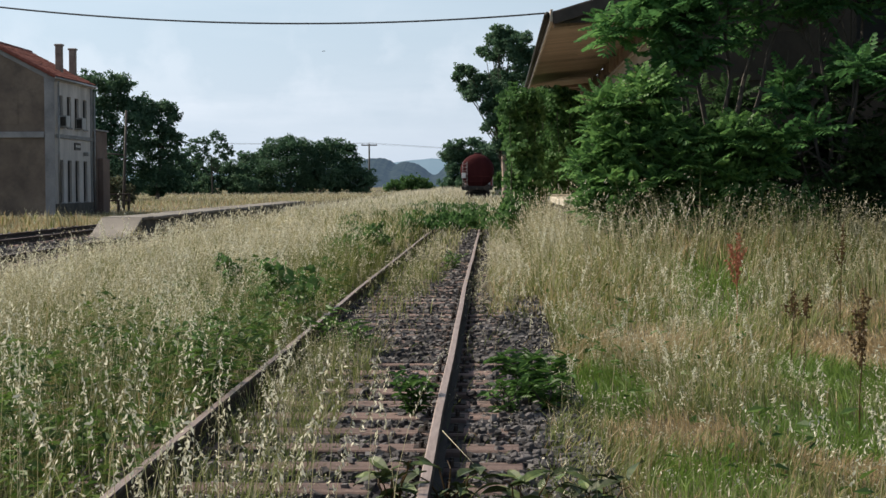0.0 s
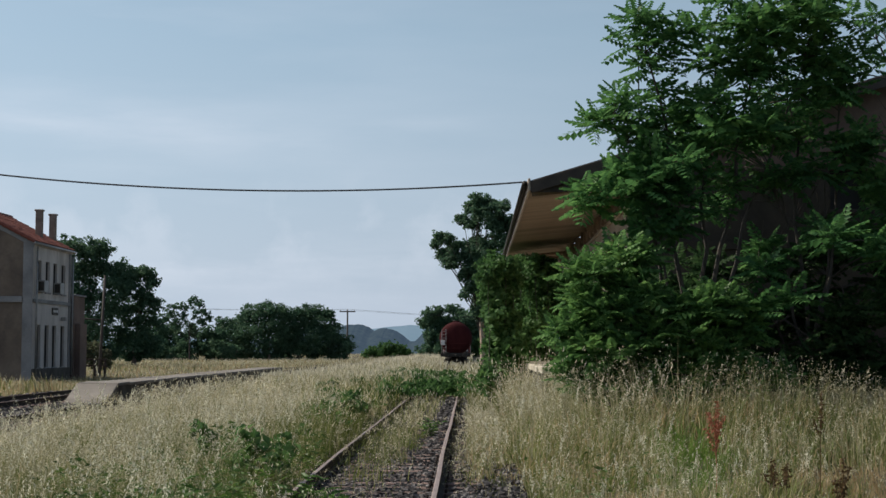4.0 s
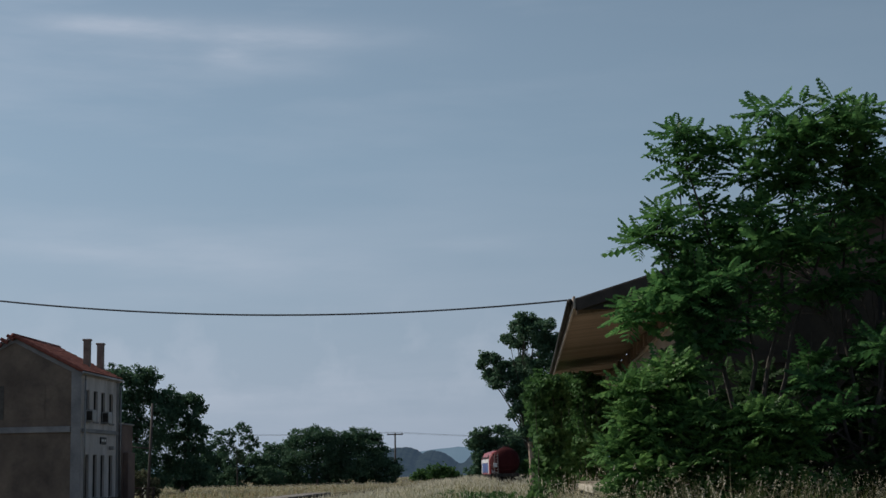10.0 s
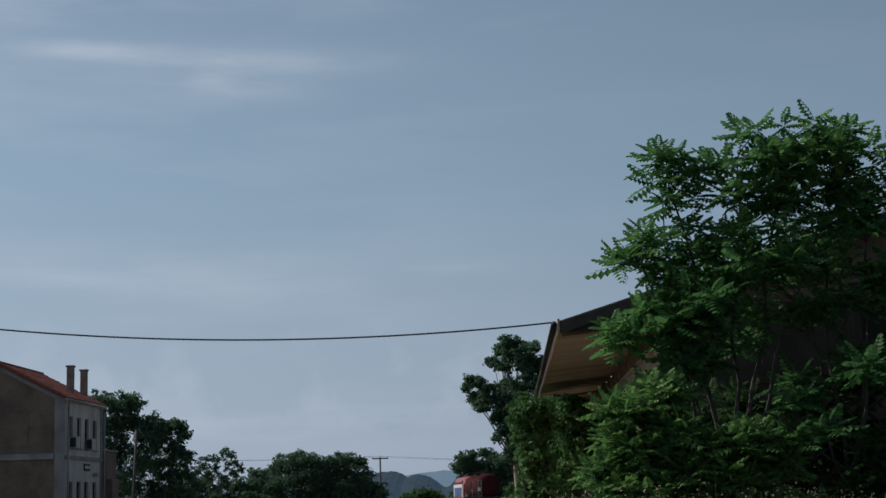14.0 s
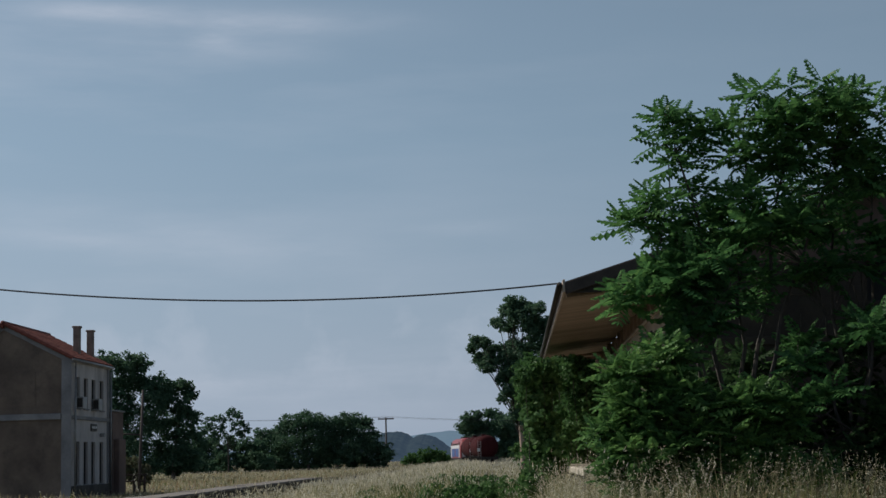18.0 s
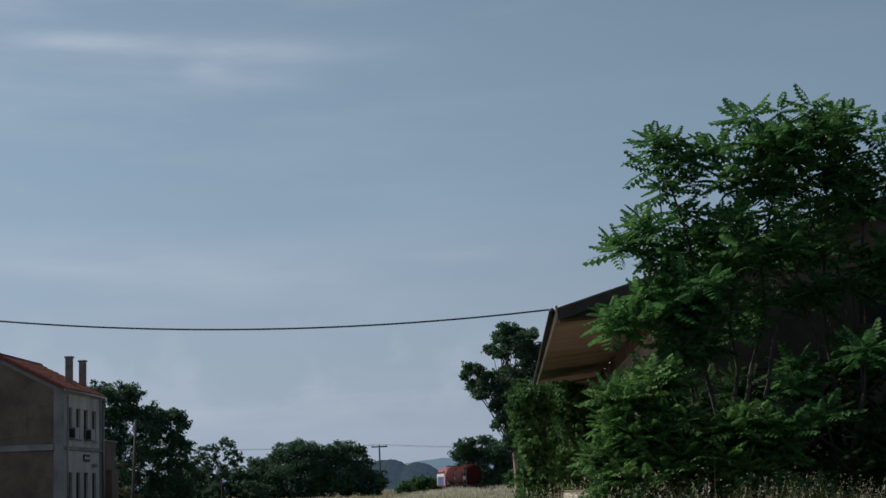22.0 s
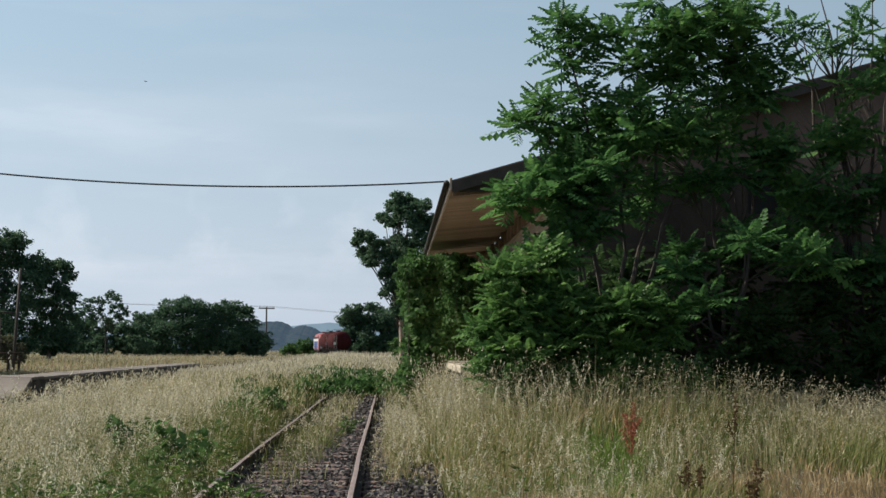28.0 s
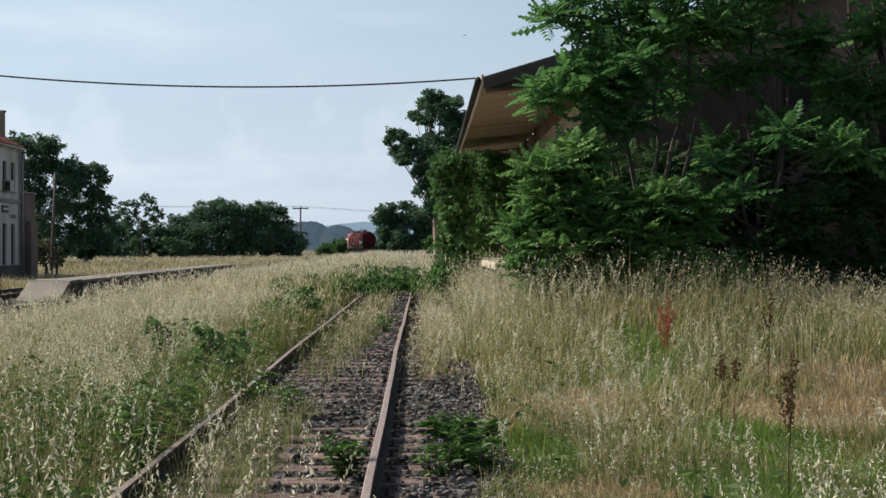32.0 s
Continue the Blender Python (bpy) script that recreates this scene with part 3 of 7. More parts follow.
def make_near_stones():
    """The broken stones that lie loose on top close by, each a piece of its own."""
    r, shapes = random.Random(17), []
    for k in range(7):
        bm = bmesh.new()
        bmesh.ops.create_cube(bm, size=1.0)
        for v in bm.verts:
            v.co = Vector((v.co.x * r.uniform(0.7, 1.2), v.co.y * r.uniform(0.6, 1.1), v.co.z * r.uniform(0.45, 0.9)))
        bmesh.ops.bevel(bm, geom=bm.edges[:], offset=0.1, segments=1, affect="EDGES")
        bmesh.ops.triangulate(bm, faces=bm.faces[:])
        mesh = bpy.data.meshes.new("stone")
        bm.to_mesh(mesh)
        bm.free()
        mesh.materials.append(M_LOOSE)
        shapes.append(mesh)
    placed = 0
    while placed < 290:
        x, y = r.uniform(-1.0, 0.66), 7.8 + 7.5 * r.random() ** 1.3
        # same bare strip that darkens the rail's shadow
        if -0.08 < x + 0.298 < 0.2:
            continue
        size = r.uniform(0.03, 0.06)
        ob = new("stone", shapes[placed % 7])
        ob.parent = BED_MAIN
        ob.matrix_world = pose(x, y, -0.162 + 0.2 * size, r.uniform(-25, 25), r.uniform(-25, 25), r.uniform(0, 360)) @ Matrix.Scale(size, 4)
        placed += 1


make_near_stones()


# ---- the platform between the station tracks ----
def make_platform():
    top = base("island_platform", Matrix.Identity(4), "low narrow stone-edged platform with a sloped concrete end", "platform", kind="structure")
    bm = bmesh.new()
    section = [(-12.05, 46.6, -0.2), (-10.75, 46.6, -0.2), (-10.75, 92, -0.2), (-12.05, 92, -0.2), (-11.95, 48.2, 0.36), (-10.78, 48.2, 0.36), (-10.78, 92, 0.36), (-11.95, 92, 0.36)]
    vs = [bm.verts.new(p) for p in section]
    for f in ((0, 1, 5, 4), (1, 2, 6, 5), (2, 3, 7, 6), (3, 0, 4, 7), (4, 5, 6, 7)):
        bm.faces.new([vs[i] for i in f])
    part("platform_core", bm, M_STONEWALL, top, "dark rubble-stone platform wall")
    y, r = 48.15, random.Random(5)
    slab = bpy.data.meshes.new("coping_slab")
    b = box_bm((1.32, 1.46, 0.09), bevel=0.015)
    b.to_mesh(slab)
    b.free()
    slab.materials.append(M_CONCRETE)
    while y < 91:
        ob = new("coping_slab", slab)
        ob.parent = top
        ob.matrix_world = pose(-11.37 + r.uniform(-0.02, 0.02), y + 0.73, 0.40 + r.uniform(-0.012, 0.012), r.uniform(-0.5, 0.5), r.uniform(-0.4, 0.4), r.uniform(-0.3, 0.3))
        y += 1.5
    end = box_bm((1.3, 1.75, 0.07), (-11.4, 47.35, 0.11), 0.015, pose(0, 0, 0, 19.3, 0, 0))
    part("ramp_slab", end, M_CONCRETE, top, "cracked grey concrete ramp slab")


make_platform()


# ---- the station house ----
def window_unit(parent, x, y, z0, z1, width, boxed=False):
    """A tall narrow window in a wall that faces along x: reveal, frame, panes, sill."""
    win = base("window", Matrix.Identity(4), "tall narrow dark window in a weathered wall", "")
    del win["label"]
    win.parent = parent
    span("pane", (x - 0.20, y - width / 2, z0), (x - 0.17, y + width / 2, z1), M_DARK, win, 0)
    for lo, hi in (((x - 0.17, y - width / 2, z0), (x - 0.11, y - width / 2 + 0.06, z1)), ((x - 0.17, y + width / 2 - 0.06, z0), (x - 0.11, y + width / 2, z1)),
                   ((x - 0.17, y - width / 2 + 0.062, z1 - 0.06), (x - 0.11, y + width / 2 - 0.062, z1)), ((x - 0.165, y - 0.025, z0), (x - 0.115, y + 0.025, z1 - 0.062))):
        span("window_frame", lo, hi, M_FRAME, win, 0.005)
    span("window_sill", (x - 0.16, y - width / 2 - 0.08, z0 - 0.08), (x + 0.07, y + width / 2 + 0.08, z0 - 0.003), M_QUOIN, win, 0.01)
    if boxed:
        span("air_unit", (x + 0.03, y - 0.36, z0 - 0.05), (x + 0.40, y + 0.36, z0 + 0.55), M_METALBOX, win, 0.02, "grey outdoor air-conditioning unit")
        span("unit_grille", (x + 0.08, y - 0.375, z0 + 0.02), (x + 0.36, y - 0.362, z0 + 0.48), M_BLACK, win, 0.004)
    return win


def wall_with_holes(name, x, y0, y1, z0, z1, holes, thick, material, parent, label=""):
    """A wall that faces along x, with rectangular openings right through it."""
    ys = sorted({y0, y1, *[h[0] for h in holes], *[h[1] for h in holes]})
    zs = sorted({z0, z1, *[h[2] for h in holes], *[h[3] for h in holes]})
    bm = bmesh.new()
    solid = {}
    for i in range(len(ys) - 1):
        for j in range(len(zs) - 1):
            cy, cz = (ys[i] + ys[i + 1]) / 2, (zs[j] + zs[j + 1]) / 2
            solid[i, j] = not any(h[0] < cy < h[1] and h[2] < cz < h[3] for h in holes)
    grid = {}

    def vert(i, j, k):
        if (i, j, k) not in grid:
            grid[i, j, k] = bm.verts.new((x - thick * k, ys[i], zs[j]))
        return grid[i, j, k]

    for (i, j), full in solid.items():
        if not full:
            continue
        bm.faces.new([vert(i, j, 0), vert(i + 1, j, 0), vert(i + 1, j + 1, 0), vert(i, j + 1, 0)])
        bm.faces.new([vert(i, j + 1, 1), vert(i + 1, j + 1, 1), vert(i + 1, j, 1), vert(i, j, 1)])
        for di, dj, a, b in ((-1, 0, (0, 0), (0, 1)), (1, 0, (1, 1), (1, 0)), (0, -1, (1, 0), (0, 0)), (0, 1, (0, 1), (1, 1))):
            if not solid.get((i + di, j + dj), False):
                bm.faces.new([vert(i + a[0], j + a[1], 0), vert(i + b[0], j + b[1], 0), vert(i + b[0], j + b[1], 1), vert(i + a[0], j + a[1], 1)])
    return part(name, bm, material, parent, label)


def tiled_slope(name, corner, along, down, parent, pitch=0.22):
    """A roof slope of barrel tiles: ripples along the slope, small steps down it."""
    corner, along, down = Vector(corner), Vector(along), Vector(down)
    cols, rows = max(2, int(along.length / pitch)) * 4, max(2, int(down.length / 0.36))
    up = along.cross(down).normalized()
    if up.z < 0:
        up = -up
    verts, quads = [], []
    for r in range(rows):
        for half in (0, 1):
            v = (r + half * 0.98) / rows
            for c in range(cols + 1):
                u = c / cols
                bump = 0.045 * abs(math.sin(math.pi * c / 4)) + (0.03 if half else 0.0) + 0.02 * noise.noise((c * 0.13, r * 0.7, 2))
                verts.append(corner + along * u + down * v + up * (0.04 + bump))
    w = cols + 1
    for r in range(rows * 2 - 1):
        for c in range(cols):
            a = r * w + c
            quads.append((a, a + 1, a + w + 1, a + w))
    return finish(name, fast_mesh(name, verts, quads), M_TILE, parent, "red clay barrel tiles, weathered")


def make_house():
    """Two storeys, gable towards the tracks' near end, white front along the tracks."""
    house = base("station_house", Matrix.Identity(4), "two-storey station house, white front, ochre gable, red tiled roof", "house")
    x0, x1, y0, y1, eave, ridge = -28.4, -21.6, 77.0, 84.6, 6.85, 8.62
    mid = (x0 + x1) / 2
    bays = (78.25, 79.85, 81.35, 83.0)
    holes = [(b - 0.4, b + 0.4, 4.42, 6.0) for b in bays] + [(b - 0.4, b + 0.4, 0.55, 2.72) for b in bays]
    wall_with_holes("front_wall", x1, y0, y1, -0.2, eave, holes, 0.35, M_WHITE, house, "dirty white plaster front")
    for i, b in enumerate(bays):
        window_unit(house, x1, b, 4.42, 6.0, 0.8, boxed=i in (0, 2))
        window_unit(house, x1, b, 0.55, 2.72, 0.8)
    for name, y, out in (("gable_wall", y0, -1), ("rear_gable_wall", y1, 1)):
        bm = bmesh.new()
        shape = [(x0, -0.2), (x1 - 0.352, -0.2), (x1 - 0.352, eave), (mid, ridge), (x0, eave)]
        a = [bm.verts.new((x, y, z)) for x, z in shape]
        b = [bm.verts.new((x, y - out * 0.35, z)) for x, z in shape]
        bm.faces.new(a if out < 0 else a[::-1])
        bm.faces.new(b[::-1] if out < 0 else b)
        for k in range(5):
            n = (k + 1) % 5
            bm.faces.new([a[k], b[k], b[n], a[n]])
        part(name, bm, M_OCHRE, house, "stained ochre plaster gable")
    span("back_wall", (x0 + 0.003, y0 + 0.352, -0.2), (x0 + 0.35, y1 - 0.352, eave), M_OCHRE, house, 0)
    span("upper_floor", (x0 + 0.36, y0 + 0.36, 3.6), (x1 - 0.36, y1 - 0.36, 3.75), M_DARK, house, 0)
    # corner strips, string courses, plinth
    span("quoin_strip", (x1 - 0.46, y0 - 0.05, -0.2), (x1 + 0.04, y0 - 0.002, eave - 0.02), M_QUOIN, house, 0.01, "grey corner strip")
    span("quoin_strip", (x1 + 0.002, y1 - 0.5, -0.2), (x1 + 0.04, y1 + 0.02, eave - 0.02), M_QUOIN, house, 0.01, "grey corner strip")
    span("string_course", (x0, y0 - 0.12, 3.82), (x1 - 0.47, y0 - 0.002, 4.12), M_QUOIN, house, 0.02, "grey string course")
    span("string_course", (x1 + 0.045, y0 + 0.1, 3.82), (x1 + 0.09, y1 - 0.02, 4.02), M_QUOIN, house, 0.02, "grey string course")
    span("plinth", (x1 + 0.045, y0, -0.2), (x1 + 0.09, y1 - 0.02, 0.5), M_STONEWALL, house, 0.015)
    span("gable_cornice", (x1 + 0.002, y0 - 0.02, eave - 0.16), (x1 + 0.10, y1 + 0.02, eave - 0.01), M_WHITE, house, 0.02)
    span("blind_window", (x0 + 1.6, y0 - 0.03, 4.5), (x0 + 2.9, y0 - 0.002, 6.2), M_FRAME, house, 0.01, "bricked-up window")
    for lo, hi in (((-26.6, 4.5), (-25.6, 6.3)), ((-24.3, 4.5), (-23.4, 6.2))):
        span("blind_window", (lo[0], y0 - 0.02, lo[1]), (hi[0], y0 - 0.002, hi[1]), M_OCHRE, house, 0.008, "plastered-over window")
    # roof
    over, slope = 0.16, (ridge - eave) / (mid - x0)
    for side, xe in ((1, x1), (-1, x0)):
        edge = xe + side * over
        tiled_slope("roof_slope", (mid, y0 - 0.22, ridge + 0.06), (0, y1 - y0 + 0.34, 0), (edge - mid, 0, eave - slope * over - ridge), house)
        bm = bmesh.new()
        ps = [(mid, y0 - 0.2, ridge), (edge, y0 - 0.2, eave - slope * over), (edge, y1 + 0.1, eave - slope * over), (mid, y1 + 0.1, ridge)]
        lo = [bm.verts.new((x, y, z + 0.002)) for x, y, z in ps]
        hi = [bm.verts.new((x, y, z + 0.09)) for x, y, z in ps]
        bm.faces.new(lo)
        bm.faces.new(hi[::-1])
        for k in range(4):
            n = (k + 1) % 4
            bm.faces.new([lo[k], hi[k], hi[n], lo[n]])
        part("roof_deck", bm, M_QUOIN, house)
    tile = bpy.data.meshes.new("rake_tile")
    b = bmesh.new()
    bmesh.ops.create_cone(b, cap_ends=True, segments=8, radius1=0.11, radius2=0.085, depth=0.4, matrix=Matrix.Rotation(radians(90), 4, "Y"))
    b.to_mesh(tile)
    b.free()
    tile.materials.append(M_TILE)
    for side in (1, -1):
        run = (x1 + over - mid)
        for k in range(11):
            u = (k + 0.5) / 11
            ob = new("rake_tile", tile)
            ob.parent = house
            ob.matrix_world = pose(mid + side * run * u, y0 - 0.2, ridge - slope * run * u + 0.11, 0, side * math.degrees(math.atan(slope)), 0 if side > 0 else 180)
        box("rake_band", (math.hypot(run, slope * run) - 0.1, 0.07, 0.2), (mid + side * (run / 2 - 0.02), y0 - 0.04, ridge - slope * run / 2 - 0.12), M_QUOIN, house, 0.01, pose(0, 0, 0, 0, side * math.degrees(math.atan(slope)), 0), "pale plaster band under the roof edge")
    rod("ridge_tiles", (mid, y0 - 0.32, ridge + 0.12), (mid, y1 + 0.12, ridge + 0.12), 0.11, M_TILE, house)
    rod("gutter", (x1 + over + 0.05, y0 - 0.3, eave - slope * over + 0.02), (x1 + over + 0.05, y1 + 0.1, eave - slope * over + 0.02), 0.065, M_METALBOX, house)
    rod("downpipe", (x1 + 0.12, y0 + 0.45, 0.1), (x1 + 0.12, y0 + 0.45, eave - 0.4), 0.05, M_METALBOX, house)
    rod("downpipe_bend", (x1 + 0.12, y0 + 0.45, eave - 0.42), (x1 + over + 0.02, y0 + 0.3, eave - 0.2), 0.05, M_METALBOX, house)
    rod("downpipe", (x1 + 0.14, y1 - 0.1, 0.1), (x1 + 0.14, y1 - 0.1, eave - 0.3), 0.05, M_METALBOX, house)
    for y in (81.4, 84.1):
        stack = span("chimney", (-22.68, y - 0.17, 7.0), (-22.34, y + 0.17, 8.78), M_CHIMNEY, house, 0.01, "sooty plastered chimney stack")
        span("chimney_cap", (-22.73, y - 0.22, 8.78), (-22.29, y + 0.22, 8.88), M_CHIMNEY, stack, 0.02)
    sign = span("name_board", (x1 + 0.005, 80.75, 3.28), (x1 + 0.06, 81.9, 3.66), M_BLACK, house, 0.01, "dark station name board")
    for k in range(3):
        span("letter_bar", (x1 + 0.062, 80.9 + 0.32 * k, 3.42), (x1 + 0.068, 81.12 + 0.32 * k, 3.54), M_LAMP, sign, 0)
    span("lamp_box", (x1 + 0.005, 82.6, 3.0), (x1 + 0.28, 82.85, 3.2), M_METALBOX, house, 0.02)
    # lower annex behind
    annex = span("annex_wall", (-26.5, 84.65, -0.2), (-21.4, 87.0, 4.4), M_SHEDPINK, house, 0.01, "lower ochre annex")
    span("annex_cornice", (-26.6, 84.65, 4.402), (-21.32, 87.1, 4.5), M_QUOIN, annex, 0.02)
    span("annex_buttress", (-21.397, 84.9, -0.26), (-21.1, 86.4, 2.9), M_SHEDPINK, annex, 0.03, "stained plaster buttress")
    fence = base("yard_fence", Matrix.Identity(4), "low weathered fence of posts and two rails", "fence")
    for k in range(3):
        span("post", (-21.7 + 0.6 * k, 88.0, -0.26), (-21.58 + 0.6 * k, 88.12, 0.95), M_VERGE, fence, 0.01)
    for z in (0.5, 0.86):
        span("fence_rail", (-21.8, 87.95, z), (-20.3, 87.998, z + 0.09), M_VERGE, fence, 0.008)


make_house()


# ---- the goods shed ----
def make_shed():
    """Long shed beside the track, a deep boarded canopy over its loading platform."""
    place = pose(1.39, 32.0, 0.0, 0, 0, -0.45)
    shed = base("goods_shed", place, "derelict goods shed with a deep boarded canopy, walls in shade", "shed")
    length, wall_x, far_x = 25.6, 2.1, 17.0
    edge_z, slope = 4.895, 0.302
    soffit_z, soffit_slope = 4.79, 0.105
    ridge_x = (wall_x + far_x) / 2
    ridge_z = edge_z + slope * ridge_x

    def roof_z(x):
        return ridge_z - slope * abs(x - ridge_x)

    def put(ob):
        ob.matrix_parent_inverse = Matrix.Identity(4)
        return ob

    # gable walls: lower and upper plaster, with square vents that go through
    def gable(y, t):
        bm = bmesh.new()
        cells_x = [wall_x, 6.3, 7.05, far_x]
        cells_z = [-0.3, 4.45, 5.3]
        for i in range(len(cells_x) - 1):
            for j in range(2):
                if j == 1 and i == 1:
                    continue
                x0, x1, z0, z1 = cells_x[i], cells_x[i + 1], cells_z[j], cells_z[j + 1]
                box_bm((x1 - x0, t, z1 - z0), ((x0 + x1) / 2, y + t / 2, (z0 + z1) / 2), 0, None, bm)
        bmesh.ops.remove_doubles(bm, verts=bm.verts, dist=0.001)
        return bm

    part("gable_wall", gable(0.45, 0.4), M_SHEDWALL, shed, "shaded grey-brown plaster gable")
    bm = bmesh.new()
    shape = [(wall_x, 5.302), (far_x, 5.302), (far_x, roof_z(far_x) - 0.1), (ridge_x, ridge_z - 0.1), (wall_x, roof_z(wall_x) - 0.1)]
    front = [bm.verts.new((x, 0.45, z)) for x, z in shape]
    back = [bm.verts.new((x, 0.85, z)) for x, z in shape]
    bm.faces.new(front)
    bm.faces.new(back[::-1])
    for k in range(5):
        n = (k + 1) % 5
        bm.faces.new([front[k], back[k], back[n], front[n]])
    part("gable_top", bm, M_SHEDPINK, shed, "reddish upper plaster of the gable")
    # a dark sheet set in the hole stands for the unlit interior
    span("vent_opening", (6.31, 0.74, 4.46), (7.04, 0.78, 5.29), M_DARK, shed, 0, "dark sheet in the square opening, for the shade inside")
    span("vent_sill", (6.2, 0.38, 4.36), (7.15, 0.448, 4.445), M_SHEDWALL, shed, 0.01)
    span("gable_band", (wall_x, 0.40, 3.6), (far_x, 0.448, 3.78), M_SHEDWALL, shed, 0.01, "projecting plaster band")
    # side walls with tall doorways onto the platform
    holes = [(4.0 + 7.0 * k, 6.6 + 7.0 * k, 1.15, 4.1) for k in range(3)]
    wall_with_holes("side_wall", wall_x + 0.4, 0.852, length - 0.3, -0.3, 4.57, holes, 0.4, M_SIDEWALL, shed, "pale plaster wall along the loading platform")
    for y0, y1, z0, z1 in holes:
        door = span("sliding_door", (wall_x + 0.12, y0, z0), (wall_x + 0.18, y1, z1), M_TIMBER, shed, 0.005, "old boarded sliding door")
        span("door_rail", (wall_x - 0.05, y0 - 0.3, z1 + 0.05), (wall_x - 0.005, y1 + 1.0, z1 + 0.12), M_BLACK, door, 0.004)
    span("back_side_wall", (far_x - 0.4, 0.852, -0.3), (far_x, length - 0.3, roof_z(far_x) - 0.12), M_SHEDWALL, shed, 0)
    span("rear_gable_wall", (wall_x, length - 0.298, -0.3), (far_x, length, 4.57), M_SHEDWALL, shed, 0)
    # roof, verge, fascia
    for name, xa, xb in (("roof_slope", 0.0, ridge_x), ("roof_slope", far_x + 2.7, ridge_x)):
        za, zb = roof_z(xa), ridge_z
        bm = bmesh.new()
        low = [bm.verts.new(p) for p in ((xa, 0.06, za), (xb, 0.06, zb), (xb, length, zb), (xa, length, za))]
        high = [bm.verts.new(p) for p in ((xa, 0.06, za + 0.12), (xb, 0.06, zb + 0.12), (xb, length, zb + 0.12), (xa, length, za + 0.12))]
        bm.faces.new(low[::-1])
        bm.faces.new(high)
        for k in range(4):
            n = (k + 1) % 4
            bm.faces.new([low[k], low[n], high[n], high[k]])
        part(name, bm, M_VERGE, shed, "dark weathered roof covering")
        turn = pose(0, 0, 0, 0, -math.degrees(math.atan2(zb - za, abs(xb - xa))) * (1 if xb > xa else -1), 0)
        size = math.hypot(xb - xa, zb - za)
        box("verge_board", (size, 0.055, 0.24), ((xa + xb) / 2, 0.028, (za + zb) / 2 - 0.03), M_VERGE, shed, 0.006, turn, "dark board along the roof's sloping edge")
    span("fascia", (-0.055, 0.0, edge_z - 0.10), (-0.002, length, edge_z + 0.16), M_FASCIA, shed, 0.008, "pale weathered fascia board")
    rod("gutter", (-0.12, 0.02, edge_z + 0.05), (-0.12, length, edge_z + 0.05), 0.06, M_BLACK, shed)
    # closed end of the canopy, between the level soffit and the sloping roof
    end = bmesh.new()
    shape = [(0.0, soffit_z - 0.02), (wall_x + 0.1, soffit_z - 0.02 + 0.02 * wall_x), (wall_x + 0.1, roof_z(wall_x + 0.1) - 0.02), (0.0, edge_z - 0.02)]
    near = [end.verts.new((x, 0.09, z)) for x, z in shape]
    back = [end.verts.new((x, 0.13, z)) for x, z in shape]
    end.faces.new(near)
    end.faces.new(back[::-1])
    for k in range(4):
        n = (k + 1) % 4
        end.faces.new([near[k], back[k], back[n], near[n]])
    part("canopy_end_panel", end, M_VERGE, shed, "dark boarded end of the canopy")
    # canopy: boards, cross beams, short posts on the wall head
    angle = -math.degrees(math.atan(soffit_slope))
    reach = wall_x / math.cos(radians(angle))

    def under(x):
        return soffit_z + soffit_slope * x

    plank = bpy.data.meshes.new("soffit_board")
    b = box_bm((reach, 0.2395, 0.022), bevel=0.0015)
    b.to_mesh(plank)
    b.free()
    plank.materials.append(M_SOFFIT)
    r, y = random.Random(11), 0.26
    while y < length - 0.1:
        ob = put(new("soffit_board", plank))
        ob.parent = shed
        ob.matrix_basis = pose(wall_x / 2, y, under(wall_x / 2) + 0.011 + r.uniform(-0.002, 0.002), r.uniform(-0.25, 0.25), angle, r.uniform(-0.05, 0.05))
        y += 0.24
    for k in range(11):
        y = 0.35 + 2.49 * k
        deep = 0.09
        if k in (0, 9, 10):
            box("cross_beam", (reach - 0.06, 0.10, deep), (wall_x / 2, y, under(wall_x / 2) - deep / 2 - 0.004), M_TIMBER, shed, 0.008, pose(0, 0, 0, 0, angle, 0), "timber beam under the soffit")
        span("wall_post", (wall_x - 0.12, y - 0.07, 4.575), (wall_x + 0.02, y + 0.07, under(wall_x) - 0.09), M_TIMBER, shed, 0.01, "short timber post on the wall head")
        span("wall_post", (wall_x - 0.12, y + 1.18, 4.575), (wall_x + 0.02, y + 1.30, under(wall_x) - 0.02), M_TIMBER, shed, 0.01, "short timber post on the wall head")
    span("wall_plate", (wall_x - 0.06, 0.86, 4.49), (wall_x - 0.004, length - 0.3, 4.57), M_SIDEWALL, shed, 0.004)
    span("wall_head_boarding", (wall_x + 0.16, 0.86, 4.574), (wall_x + 0.2, length - 0.3, under(wall_x) + 0.05), M_TIMBER, shed, 0.004, "brown boarding behind the posts")
    span("antenna_mast", (2.77, 5.0, 5.6), (2.80, 5.03, 8.45), M_BLACK, shed, 0, "thin metal mast")
    deck = base("loading_platform", place, "raised concrete loading platform under the shed's canopy", "platform", kind="structure")
    span("platform_wall", (0.35, 0.9, -0.3), (wall_x + 0.395, length + 1, 0.98), M_STONEWALL, deck, 0.02)
    y, r = 0.8, random.Random(2)
    while y < length:
        span("platform_slab", (0.24 + r.uniform(-0.015, 0.015), y, 0.982), (wall_x - 0.003, y + 1.97, 1.13 + r.uniform(-0.01, 0.01)), M_SLAB, deck, 0.015)
        y += 2.0


make_shed()


